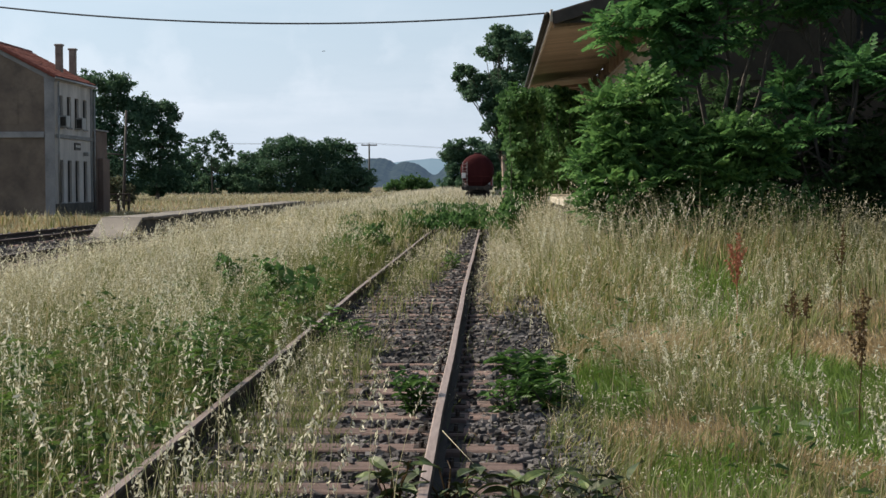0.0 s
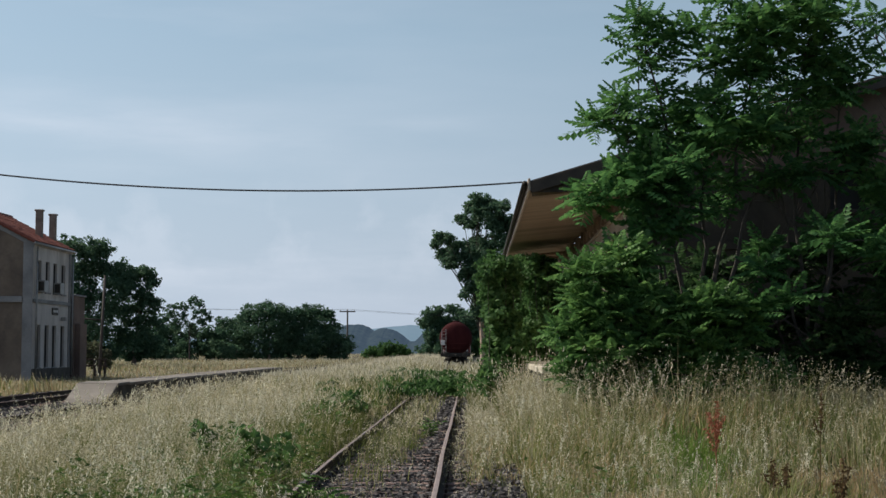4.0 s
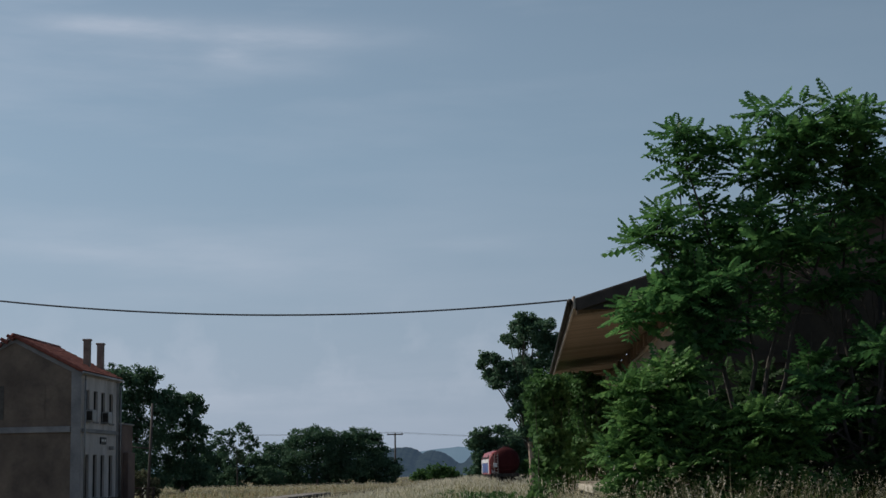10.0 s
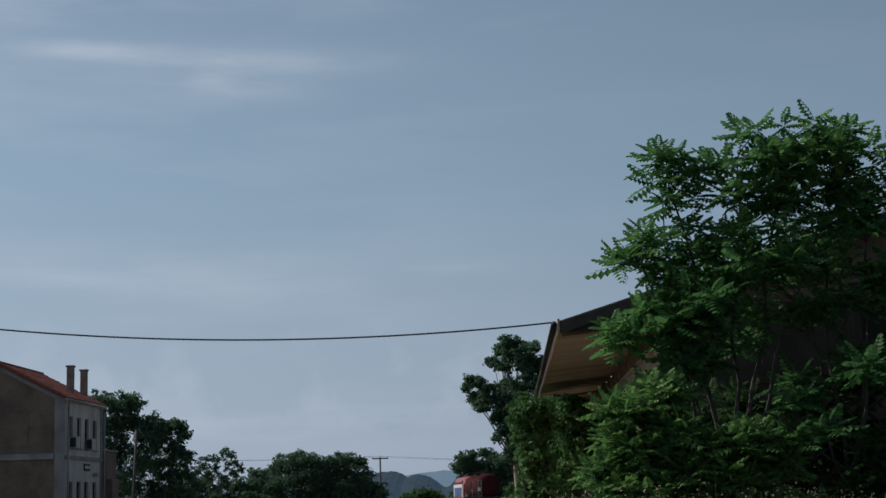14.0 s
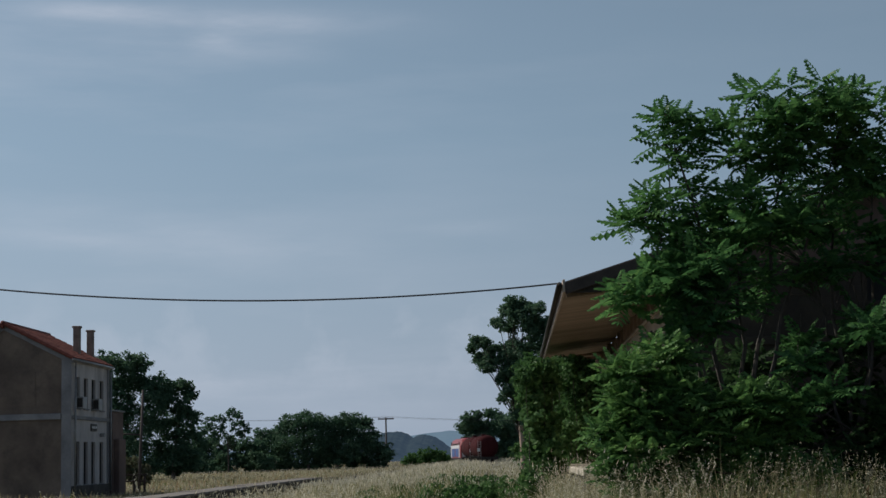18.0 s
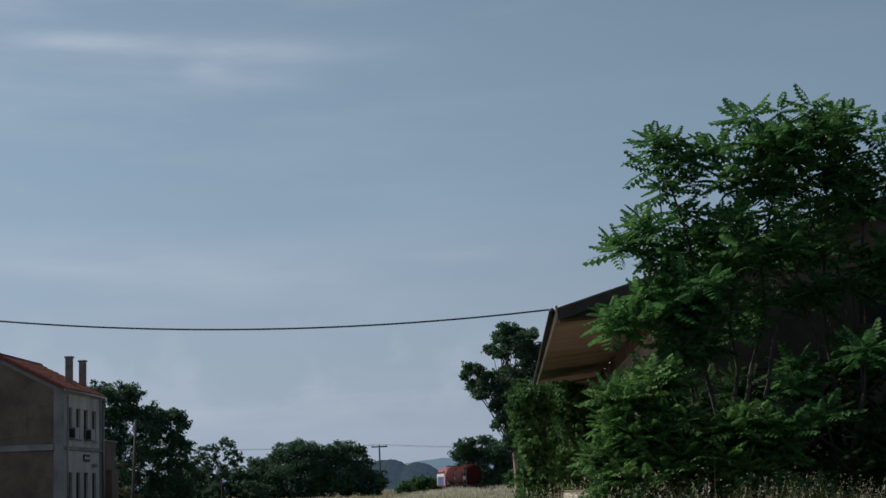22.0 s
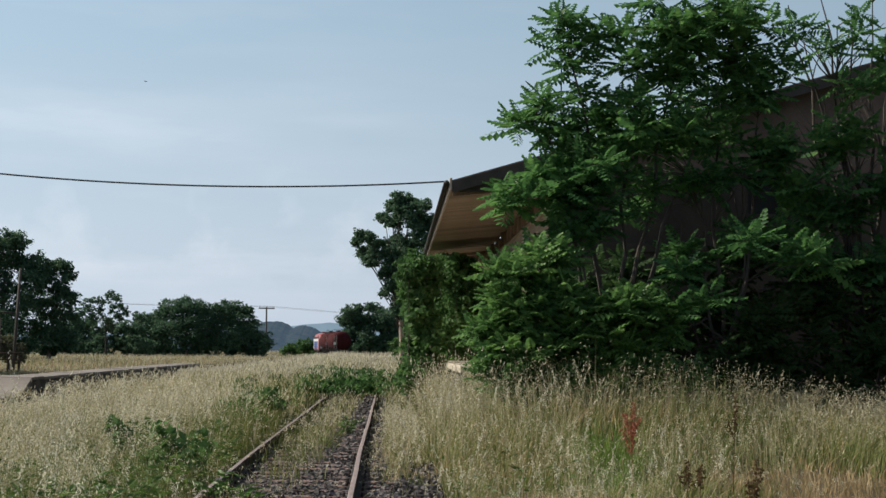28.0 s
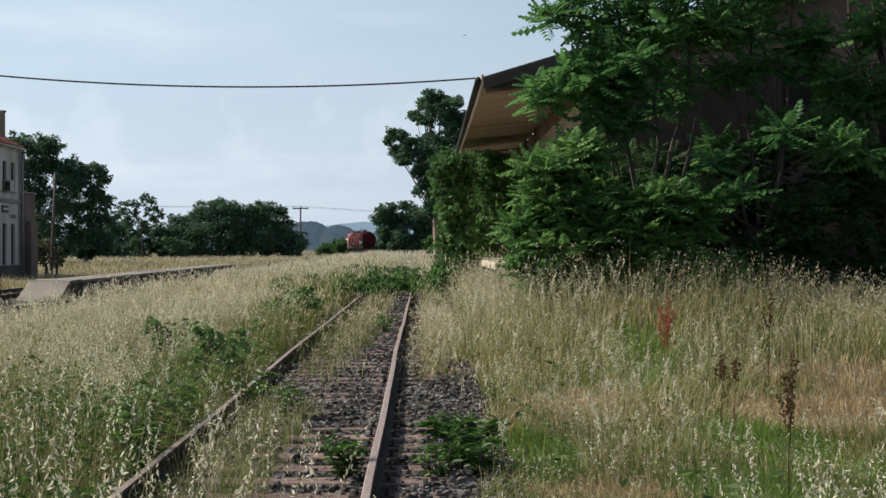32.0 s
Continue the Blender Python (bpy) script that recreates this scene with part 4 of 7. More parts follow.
# ---- distance ----
def ridge_line(name, y, x0, x1, profile, depth, material, label, step, rough):
    """A far wooded ridge: a rounded bank of hills with a rough skyline."""
    xs = np.arange(x0, x1, step)
    verts, quads = [], []
    for i, x in enumerate(xs):
        top = profile(x) + rough * noise.fractal((x * 0.9 / step * 0.2, y * 0.01, 3), 0.8, 2.0, 5)
        for k in range(7):
            u = k / 6
            verts.append((x, y + depth * u, -2 + (top + 2) * math.sin(u * math.pi / 2) ** 0.8))
            if i and k:
                a = (i - 1) * 7 + k - 1
                quads.append((a, a + 7, a + 8, a + 1))
    mesh = fast_mesh(name, verts, quads)
    tagged(finish(name, mesh, material), label, "hill", kind="structure")


def bell(x, c, w):
    return math.exp(-((x - c) / w) ** 2)


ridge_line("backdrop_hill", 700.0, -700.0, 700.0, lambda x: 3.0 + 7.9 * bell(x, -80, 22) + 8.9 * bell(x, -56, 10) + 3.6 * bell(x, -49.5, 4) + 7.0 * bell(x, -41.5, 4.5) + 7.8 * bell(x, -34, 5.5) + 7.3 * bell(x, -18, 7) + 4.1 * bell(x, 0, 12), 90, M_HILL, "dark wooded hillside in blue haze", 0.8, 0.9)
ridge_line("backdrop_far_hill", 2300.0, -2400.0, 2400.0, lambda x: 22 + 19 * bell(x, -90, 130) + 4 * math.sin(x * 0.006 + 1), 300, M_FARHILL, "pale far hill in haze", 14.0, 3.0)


# ---- trees ----
def turned(count, pitch_lo, pitch_hi, yaw=None, rollspan=0.6):
    """Rotation matrices: yaw round, pitch within bounds, some roll."""
    a = rng.random(count) * 2 * math.pi if yaw is None else yaw
    p = pitch_lo + (pitch_hi - pitch_lo) * rng.random(count)
    r = (rng.random(count) - 0.5) * 2 * rollspan
    ca, sa, cp, sp, cr, sr = np.cos(a), np.sin(a), np.cos(p), np.sin(p), np.cos(r), np.sin(r)
    o, one = np.zeros(count), np.ones(count)
    rz = np.stack([ca, -sa, o, sa, ca, o, o, o, one], -1).reshape(-1, 3, 3)
    ry = np.stack([cp, o, -sp, o, one, o, sp, o, cp], -1).reshape(-1, 3, 3)
    rx = np.stack([one, o, o, o, cr, -sr, o, sr, cr], -1).reshape(-1, 3, 3)
    return rz @ ry @ rx


def scatter(pile, tv, tq, mats, at, size):
    """Many copies of a small template joined into a pile."""
    count = len(at)
    v = np.einsum("nij,kj->nki", mats, tv) * np.asarray(size).reshape(-1, 1, 1) + np.asarray(at)[:, None]
    q = (tq[None] + (np.arange(count) * len(tv))[:, None, None]).reshape(-1, tq.shape[1])
    pile.add(v.reshape(-1, 3), q)


def compound_leaf(pairs, droop, width=0.2, fold=0.5):
    """A feathered leaf of unit length along x: a slightly bowed rib, close leaflets that hang on both sides."""
    verts, quads = [], []

    def rib(u):
        return np.array([u * (1 - 0.1 * droop * u), 0, -0.42 * droop * u * u])

    for i in range(3):
        a, b = rib(i / 3), rib((i + 1) / 3)
        o = len(verts)
        verts += [a + (0, -0.008, 0), a + (0, 0.008, 0), b + (0, 0.006, 0), b + (0, -0.006, 0)]
        quads.append((o, o + 1, o + 2, o + 3))
    gap = 0.84 / (pairs - 1)
    for i in range(pairs):
        u = 0.15 + gap * i
        long = width * (1.1 - 0.6 * abs(u - 0.5) / 0.5)
        c = rib(u)
        for side in (-1, 1):
            tip = c + (0.3 * long, side * long * 0.92, -fold * long)
            mid = c + (0.14 * long, side * 0.5 * long, -0.35 * fold * long)
            half = 0.6 * gap
            o = len(verts)
            verts += [c, mid + (half, 0, 0), tip, mid + (-half, 0, 0)]
            quads.append((o, o + 1, o + 2, o + 3) if side > 0 else (o, o + 3, o + 2, o + 1))
    tip, o = rib(1.0), len(verts)
    verts += [tip + (-0.03, 0, 0), tip + (0.05, 0.04, -0.01), tip + (0.15, 0, -0.05), tip + (0.05, -0.04, -0.01)]
    quads.append((o, o + 1, o + 2, o + 3))
    return np.array(verts), np.array(quads)


AIL_LEAVES = [compound_leaf(5, 0.35, 0.32, 0.5), compound_leaf(6, 0.15, 0.33, 0.4), compound_leaf(6, 0.6, 0.31, 0.6)]


def rosettes(pile, tips, size, leaves=9):
    """Stars of feathered leaves round the shoot ends: young ones steep in the middle, older ones level or sinking."""
    tips = np.asarray(tips)
    n = len(tips)
    if not n:
        return
    start = rng.random(n) * 6.283
    scale = size * (0.8 + 0.4 * rng.random(n))
    tilt_x, tilt_y = rng.normal(size=n) * 0.2, rng.normal(size=n) * 0.2
    for k in range(leaves):
        tv, tq = AIL_LEAVES[k % 3]
        yaw = start + 2.399 * k + rng.normal(size=n) * 0.15
        lift = -0.22 + 1.15 * (k / (leaves - 1)) ** 1.3 + rng.normal(size=n) * 0.1 + tilt_x * np.cos(yaw) + tilt_y * np.sin(yaw)
        m = turned(n, 0.0, 0.0, yaw, 0.35)
        cp, sp = np.cos(lift), np.sin(lift)
        o, one = np.zeros(n), np.ones(n)
        ry = np.stack([cp, o, -sp, o, one, o, sp, o, cp], -1).reshape(-1, 3, 3)
        scatter(pile, tv, tq, m @ ry, tips + np.array((0, 0, 0.012)) * k, scale * (0.9 + 0.25 * rng.random(n)) * (1.0 - 0.35 * k / leaves))


def in_lobe(count, centre, radius, shell=0.5):
    d = rng.normal(size=(count, 3))
    d /= np.linalg.norm(d, axis=1)[:, None]
    r = shell + (1 - shell) * rng.random(count) ** 0.6
    return np.asarray(centre) + d * r[:, None] * np.asarray(radius)


def bough(pile, start, end, r0, r1, wobble=0.12, steps=6):
    start, end = np.asarray(start, float), np.asarray(end, float)
    pts = []
    for i in range(steps + 1):
        u = i / steps
        sag = np.array([0, 0, 0.10 * np.linalg.norm(end - start) * math.sin(u * math.pi)])
        pts.append(start + (end - start) * u + sag * 0.6 + (rng.random(3) - 0.5) * wobble * (0 < i < steps))
    pile.add(*tube_arrays(pts, [r0 + (r1 - r0) * i / steps for i in range(steps + 1)]))
    return pts


def ailanthus(name, root, lobes, stems, label, leaf=0.53, density=1.0, bare=0, foliage=None):
    """A tree of heaven: several slim stems from one root, whorls of feathered leaves at the twig ends."""
    x, y = root
    z = float(ground_z(x, y)) - 0.05
    tree = base(name, pose(x, y, z), label, "tree")
    wood, crown = Pile(), Pile()
    ends = []
    for dx, dy, h in stems:
        ends.append(bough(wood, (0, 0, 0), (dx, dy, h), 0.026 + 0.004 * h, 0.010, 0.2, 8))
    for centre, radius, count in lobes:
        centre = np.array(centre) - (x, y, z)
        tips = in_lobe(max(1, int(count * density * 0.74)), centre, radius, 0.3)
        tips = tips[tips[:, 2] > 0.7]
        rosettes(crown, tips, leaf)
        flat = [p for e in ends for p in e[2:]]
        for tip in tips:
            near = min(flat, key=lambda p: np.linalg.norm(p - tip) + 0.6 * max(0, p[2] - tip[2]))
            bough(wood, near, tip, 0.012, 0.006, 0.05, 3)
    for k in range(bare):
        e = ends[k % len(ends)]
        p = e[4 + k % 5]
        bough(wood, p, p + np.array([rng.uniform(-0.9, 0.9), rng.uniform(-0.4, 0.4), rng.uniform(0.5, 1.4)]), 0.016, 0.005, 0.08, 4)
    finish("trunk", wood.mesh("trunk"), M_STEM, tree, "slim grey-brown stems and twigs")
    mesh = crown.mesh("crown")
    tagged(finish("crown", mesh, foliage or M_AIL, tree, "feathered green leaves"), kind="stuff")
    return tree


def clumps(pile, lobes, leaf, puff=0.34, dense=1.0, flat=0.75):
    """Crown lobes made of many small puffs; leaves lie like scales on each puff, so its top catches the light."""
    tv = np.array([(-0.5, 0, -0.05), (0, 0.34, 0.03), (0.55, 0, -0.08), (0, -0.34, 0.03)])
    tq = np.array([(0, 1, 2, 3)])
    for cx, cy, cz, r in lobes:
        count = max(5, int(34 * dense))
        d = rng.normal(size=(count, 3))
        d[:, 2] = d[:, 2] * 0.9 + 0.2
        d /= np.linalg.norm(d, axis=1)[:, None]
        centre = np.array((cx, cy, cz)) + d * (0.4 + 0.85 * rng.random((count, 1)) ** 1.4) * r * np.array((1, 1, 0.9))
        pr = r * puff * (0.35 + 0.95 * rng.random(count) ** 1.5)
        per = np.minimum(np.maximum(7, 15 * (pr / leaf) ** 1.6), 80).astype(int)
        which = np.repeat(np.arange(count), per)
        n = len(which)
        out = rng.normal(size=(n, 3))
        out[:, 2] = out[:, 2] * 0.8 + 0.5
        out /= np.linalg.norm(out, axis=1)[:, None]
        at = centre[which] + out * pr[which][:, None] * (0.5 + 0.9 * rng.random((n, 1)) ** 1.6) * np.array((1, 1, flat))
        up = out + rng.normal(size=(n, 3)) * 0.5
        up /= np.linalg.norm(up, axis=1)[:, None]
        side = np.cross(up, rng.normal(size=(n, 3)))
        side /= np.linalg.norm(side, axis=1)[:, None] + 1e-6
        other = np.cross(up, side)
        ok = at[:, 2] > 0.1
        scatter(pile, tv, tq, np.stack([side, other, up], -1)[ok], at[ok], leaf * (0.65 + 0.7 * rng.random(n))[ok])


def clump_tree(name, root, lobes, label, leaf=0.3, trunk=0.2, group="", material=None, bark=None, depth=0.8, dense=1.0, puff=0.34, fork=0.3, category="tree"):
    """A tree from its crown's lobes (x, height, radius): a tapered trunk, limbs out to the lobes, leafy clumps."""
    x, y = root
    z = float(ground_z(x, y))
    tree = base(name, pose(x, y, z), label, category, group)
    wood, limbs, crown = Pile(), Pile(), Pile()
    top = max(h for _, h, _ in lobes) - z
    lean = np.mean([lx for lx, _, _ in lobes]) - x
    spine = [(0, 0, -0.3), (0.1 * lean, 0, top * 0.2), (0.45 * lean, 0.05, top * 0.45), (0.8 * lean, 0.1, top * 0.72)]
    wood.add(*tube_arrays(spine, [trunk * 1.2, trunk, trunk * 0.75, trunk * 0.35], 9))
    width = max(lx for lx, _, _ in lobes) - min(lx for lx, _, _ in lobes)
    placed = []
    for lx, lz, r in lobes:
        dy = (rng.random() - 0.5) * width * depth
        placed.append((lx - x, dy, lz - z, r))
        u = min(0.95, max(fork, (lz - z) / top - 0.25))
        start = (lean * u * 1.1, 0.05, top * u * 0.72)
        bough(limbs, start, (lx - x, dy, lz - z - 0.2 * r), trunk * 0.22, 0.015, 0.25 * r, 6)
    if fork < 0.3:
        placed += [(u * width + lean, (rng.random() - 0.5) * width * depth, rng.uniform(0.5, 1.9), rng.uniform(0.11, 0.17) * width) for u in np.linspace(-0.5, 0.5, 10)]
    clumps(crown, placed, leaf, puff, dense)
    finish("trunk", wood.mesh("trunk"), bark or M_BARK, tree)
    tagged(finish("branch_work", limbs.mesh("branch_work"), M_STEM, tree), kind="stuff")
    tagged(finish("crown", crown.mesh("crown"), material or M_TREE, tree, "green leaves in rounded clumps"), kind="stuff")
    return tree


# big trees behind the station house
clump_tree("broad_tree", (-35.6, 146), [(-35.9, 10.8, 1.3), (-37.2, 11.0, 1.1), (-34.5, 10.5, 1.1), (-37.6, 9.1, 1.8), (-35.4, 8.7, 1.8), (-33.3, 8.9, 1.3), (-33.0, 7.1, 1.6), (-36.9, 6.2, 2.1), (-34.4, 5.2, 2.1), (-37.3, 3.4, 2.1), (-34.8, 2.7, 2.1)], "large dark green tree behind the station house", 0.24, 0.3, "trees behind the house", depth=0.5, dense=1.6, puff=0.4, fork=0.15)
clump_tree("broad_tree", (-31.6, 148), [(-31.9, 8.3, 1.3), (-30.8, 8.7, 0.9), (-30.1, 7.8, 0.8), (-30.9, 6.4, 1.4), (-30.0, 5.7, 1.0), (-31.9, 4.5, 1.9), (-30.0, 3.8, 1.2), (-32.3, 2.2, 1.9), (-30.2, 1.8, 1.3)], "dark green tree beside the large one", 0.24, 0.22, "trees behind the house", depth=0.5, dense=1.6, puff=0.4, fork=0.15)
clump_tree("broad_tree", (-41.0, 152), [(-39.5, 9.6, 1.6), (-41.5, 9.0, 2.0), (-43.4, 7.5, 1.8), (-40.0, 7.0, 2.2), (-42.2, 5.5, 2.4), (-39.6, 4.4, 2.2), (-43.8, 4.2, 2.0), (-41.6, 2.4, 2.2)], "tall green tree hidden behind the station house", 0.34, 0.26, "trees behind the house")
# the open young tree, the hedge and the thicket along the yard's far side
clump_tree("broad_tree", (-37.6, 212), [(-37.4, 7.9, 0.9), (-38.5, 7.3, 0.7), (-36.2, 7.6, 0.7), (-39.8, 7.2, 0.7), (-40.2, 6.2, 0.9), (-38.4, 5.9, 0.9), (-36.6, 6.2, 0.7), (-35.5, 6.6, 0.6), (-41.0, 5.4, 0.8), (-39.2, 4.8, 0.9), (-36.1, 5.0, 0.9), (-35.1, 5.7, 0.6), (-37.4, 4.5, 0.8)], "open-crowned young tree with layered branches at the yard's edge", 0.26, 0.09, "yard edge trees", bark=M_STEM, depth=0.4, dense=0.8, puff=0.4)
clump_tree("hedge", (-39.6, 217), [(-44.6, 3.2, 1.3), (-46.4, 2.8, 1.4), (-45.4, 1.5, 1.3), (-42.9, 4.3, 1.0), (-40.9, 4.4, 1.0), (-38.2, 3.9, 1.0), (-36.6, 3.6, 1.0), (-34.6, 3.0, 1.2), (-34.4, 1.6, 1.2), (-42.7, 3.5, 1.2), (-41.3, 3.5, 1.2), (-39.7, 3.2, 1.2), (-42.1, 2.0, 1.4), (-38.9, 2.0, 1.2), (-37.1, 2.5, 1.1), (-35.8, 3.5, 1.0), (-40.2, 1.7, 1.2), (-43.1, 1.7, 1.1), (-36.3, 1.7, 1.1)], "unclipped green hedge at the yard's edge", 0.3, 0.1, depth=0.3, dense=1.6, fork=0.05, category="hedge")
for root, lobes in (((-33.2, 226), [(-35.2, 4.7, 1.4), (-33.3, 5.1, 1.4), (-31.1, 6.3, 1.6), (-33.0, 3.1, 2.0), (-35.5, 2.5, 1.6), (-32.0, 1.7, 1.8)]), ((-28.2, 224), [(-28.7, 6.9, 1.8), (-26.7, 6.5, 1.6), (-30.0, 3.9, 2.2), (-27.3, 4.4, 2.2), (-28.4, 2.0, 2.0)]), ((-24.2, 226), [(-24.8, 5.8, 1.7), (-22.9, 6.5, 1.6), (-24.8, 3.6, 2.2), (-25.4, 1.7, 2.0), (-22.1, 2.0, 2.1)]), ((-20.0, 228), [(-21.2, 6.5, 1.5), (-20.2, 6.5, 1.1), (-22.3, 4.1, 2.2), (-19.8, 4.4, 1.5), (-19.6, 2.5, 1.8), (-17.9, 2.5, 1.3), (-17.1, 1.7, 1.0)])):
    clump_tree("broad_tree", root, lobes, "rounded dark green tree at the yard's edge", 0.28, 0.2, "yard edge trees", depth=0.6, dense=1.8, puff=0.4, fork=0.12)
clump_tree("shrub", (-13.6, 290), [(-17.2, 1.2, 1.0), (-15.6, 1.6, 1.1), (-14.2, 1.9, 1.1), (-12.8, 2.2, 1.1), (-11.5, 1.6, 1.1), (-13.4, 0.8, 1.2), (-10.9, 0.8, 0.9), (-18.3, 0.5, 0.8)], "green shrub beyond the grass", 0.3, 0.1, material=M_VINE, depth=0.4, dense=1.2, fork=0.05, category="shrub")
# trees on the shed's side, behind the canopy
clump_tree("broad_tree", (1.25, 98), [(0.8, 11.0, 0.4), (1.3, 10.8, 0.5), (1.9, 10.8, 0.4), (0.3, 10.6, 0.4), (0.9, 10.3, 0.5), (1.6, 10.1, 0.6), (2.4, 10.3, 0.6), (-0.1, 9.7, 0.4), (0.6, 9.5, 0.5), (2.8, 9.5, 0.6), (1.9, 9.3, 0.5), (-1.5, 8.6, 0.4), (-1.8, 8.2, 0.3), (-1.0, 8.4, 0.4), (-0.6, 8.0, 0.5), (-1.4, 7.5, 0.4), (-0.9, 7.0, 0.5), (-0.0, 8.1, 0.4), (0.6, 7.8, 0.4), (-0.3, 7.4, 0.4), (0.2, 6.6, 0.4), (0.9, 8.4, 0.5), (1.3, 7.6, 0.4), (-0.1, 6.1, 0.3), (0.5, 5.4, 0.4), (0.0, 4.9, 0.3), (1.0, 4.6, 0.4), (1.6, 8.0, 0.6), (2.5, 8.4, 0.8), (1.9, 6.7, 0.6), (1.2, 5.9, 0.5), (0.72, 7.31, 0.79), (1.51, 6.78, 1.0), (2.11, 5.53, 1.0), (1.1, 5.52, 0.79), (1.77, 4.09, 1.0), (0.95, 3.9, 0.57), (2.39, 3.57, 1.0), (0.37, 6.4, 0.5)], "tall open tree with a pale bare trunk behind the shed", 0.17, 0.17, bark=M_PALEBARK, depth=0.35, dense=1.6, puff=0.5, fork=0.35)
clump_tree("broad_tree", (4.6, 101), [(3.4, 9.4, 0.9), (4.4, 9.8, 1.0), (5.4, 9.0, 1.0), (3.2, 7.8, 1.0), (4.6, 7.9, 1.2), (5.8, 7.2, 1.0), (3.0, 6.2, 1.0), (4.2, 5.8, 1.2), (5.4, 5.2, 1.1), (2.9, 4.4, 0.9), (4.0, 3.8, 1.1), (5.2, 3.0, 1.1), (3.2, 2.6, 0.9)], "tall tree behind the shed's far end", 0.24, 0.22, dense=1.3)
clump_tree("broad_tree", (-2.2, 278), [(-6.2, 7.9, 1.1), (-4.4, 8.4, 1.1), (-2.4, 8.6, 1.1), (-0.8, 8.1, 1.2), (1.0, 7.2, 1.3), (-6.5, 6.1, 1.3), (-4.4, 6.5, 1.4), (-1.9, 6.1, 1.4), (0.7, 5.0, 1.4), (2.4, 5.4, 1.1), (-5.8, 4.0, 1.3), (-3.3, 3.6, 1.4), (-0.1, 2.9, 1.4), (2.4, 3.2, 1.2), (-6.69, 6.17, 1.42), (-3.84, 5.71, 1.63), (-0.81, 6.06, 1.63), (1.74, 5.29, 1.42), (-5.83, 3.65, 1.42), (-2.79, 3.39, 1.63), (0.76, 3.25, 1.42), (2.79, 3.28, 1.22), (3.2, 4.6, 1.5), (4.6, 3.4, 1.5), (3.6, 1.8, 1.5), (5.4, 2.0, 1.4), (1.2, 1.6, 1.5), (-1.2, 1.6, 1.5), (-3.6, 1.6, 1.5), (-5.4, 1.6, 1.3)], "dark green tree beside the far track", 0.4, 0.24, "far track trees", depth=0.5, dense=1.8, puff=0.4, fork=0.1)
clump_tree("broad_tree", (5.0, 284), [(3.4, 7.4, 1.5), (5.2, 7.8, 1.6), (6.8, 6.8, 1.4), (3.6, 5.0, 1.7), (5.6, 5.0, 1.8), (7.2, 4.4, 1.5), (4.4, 2.6, 1.7), (6.4, 2.4, 1.6)], "dark green tree beside the far track", 0.4, 0.22, "far track trees", dense=1.3, fork=0.1)
clump_tree("shrub", (2.6, 180), [(1.6, 1.9, 0.8), (2.5, 2.4, 0.9), (3.4, 2.1, 0.9), (2.0, 1.0, 0.8), (3.0, 1.1, 0.9), (4.2, 1.4, 0.9)], "green shrub beside the far track", 0.26, 0.08, material=M_VINE, dense=1.2, fork=0.05, category="shrub")
clump_tree("broad_tree", (3.3, 67), [(2.4, 5.6, 0.7), (3.3, 6.2, 0.8), (4.2, 5.8, 0.8), (2.2, 4.4, 0.8), (3.2, 4.6, 1.0), (4.4, 4.4, 0.9), (2.1, 3.0, 0.8), (3.2, 3.0, 1.0), (4.3, 2.8, 0.9), (2.4, 1.6, 0.8), (3.8, 1.4, 0.9)], "dark green tree just past the shed's far end", 0.17, 0.16, dense=1.3, fork=0.1)

clump_tree("shrub", (-23.2, 97.5), [(-23.9, 1.7, 0.4), (-23.3, 1.5, 0.45), (-22.8, 1.1, 0.4), (-24.0, 0.9, 0.45), (-23.2, 0.6, 0.5), (-22.4, 0.5, 0.4)], "dusty grey-green shrub beside the leaning pole", 0.16, 0.05, material=M_DUSTY, depth=0.5, fork=0.05, category="shrub")

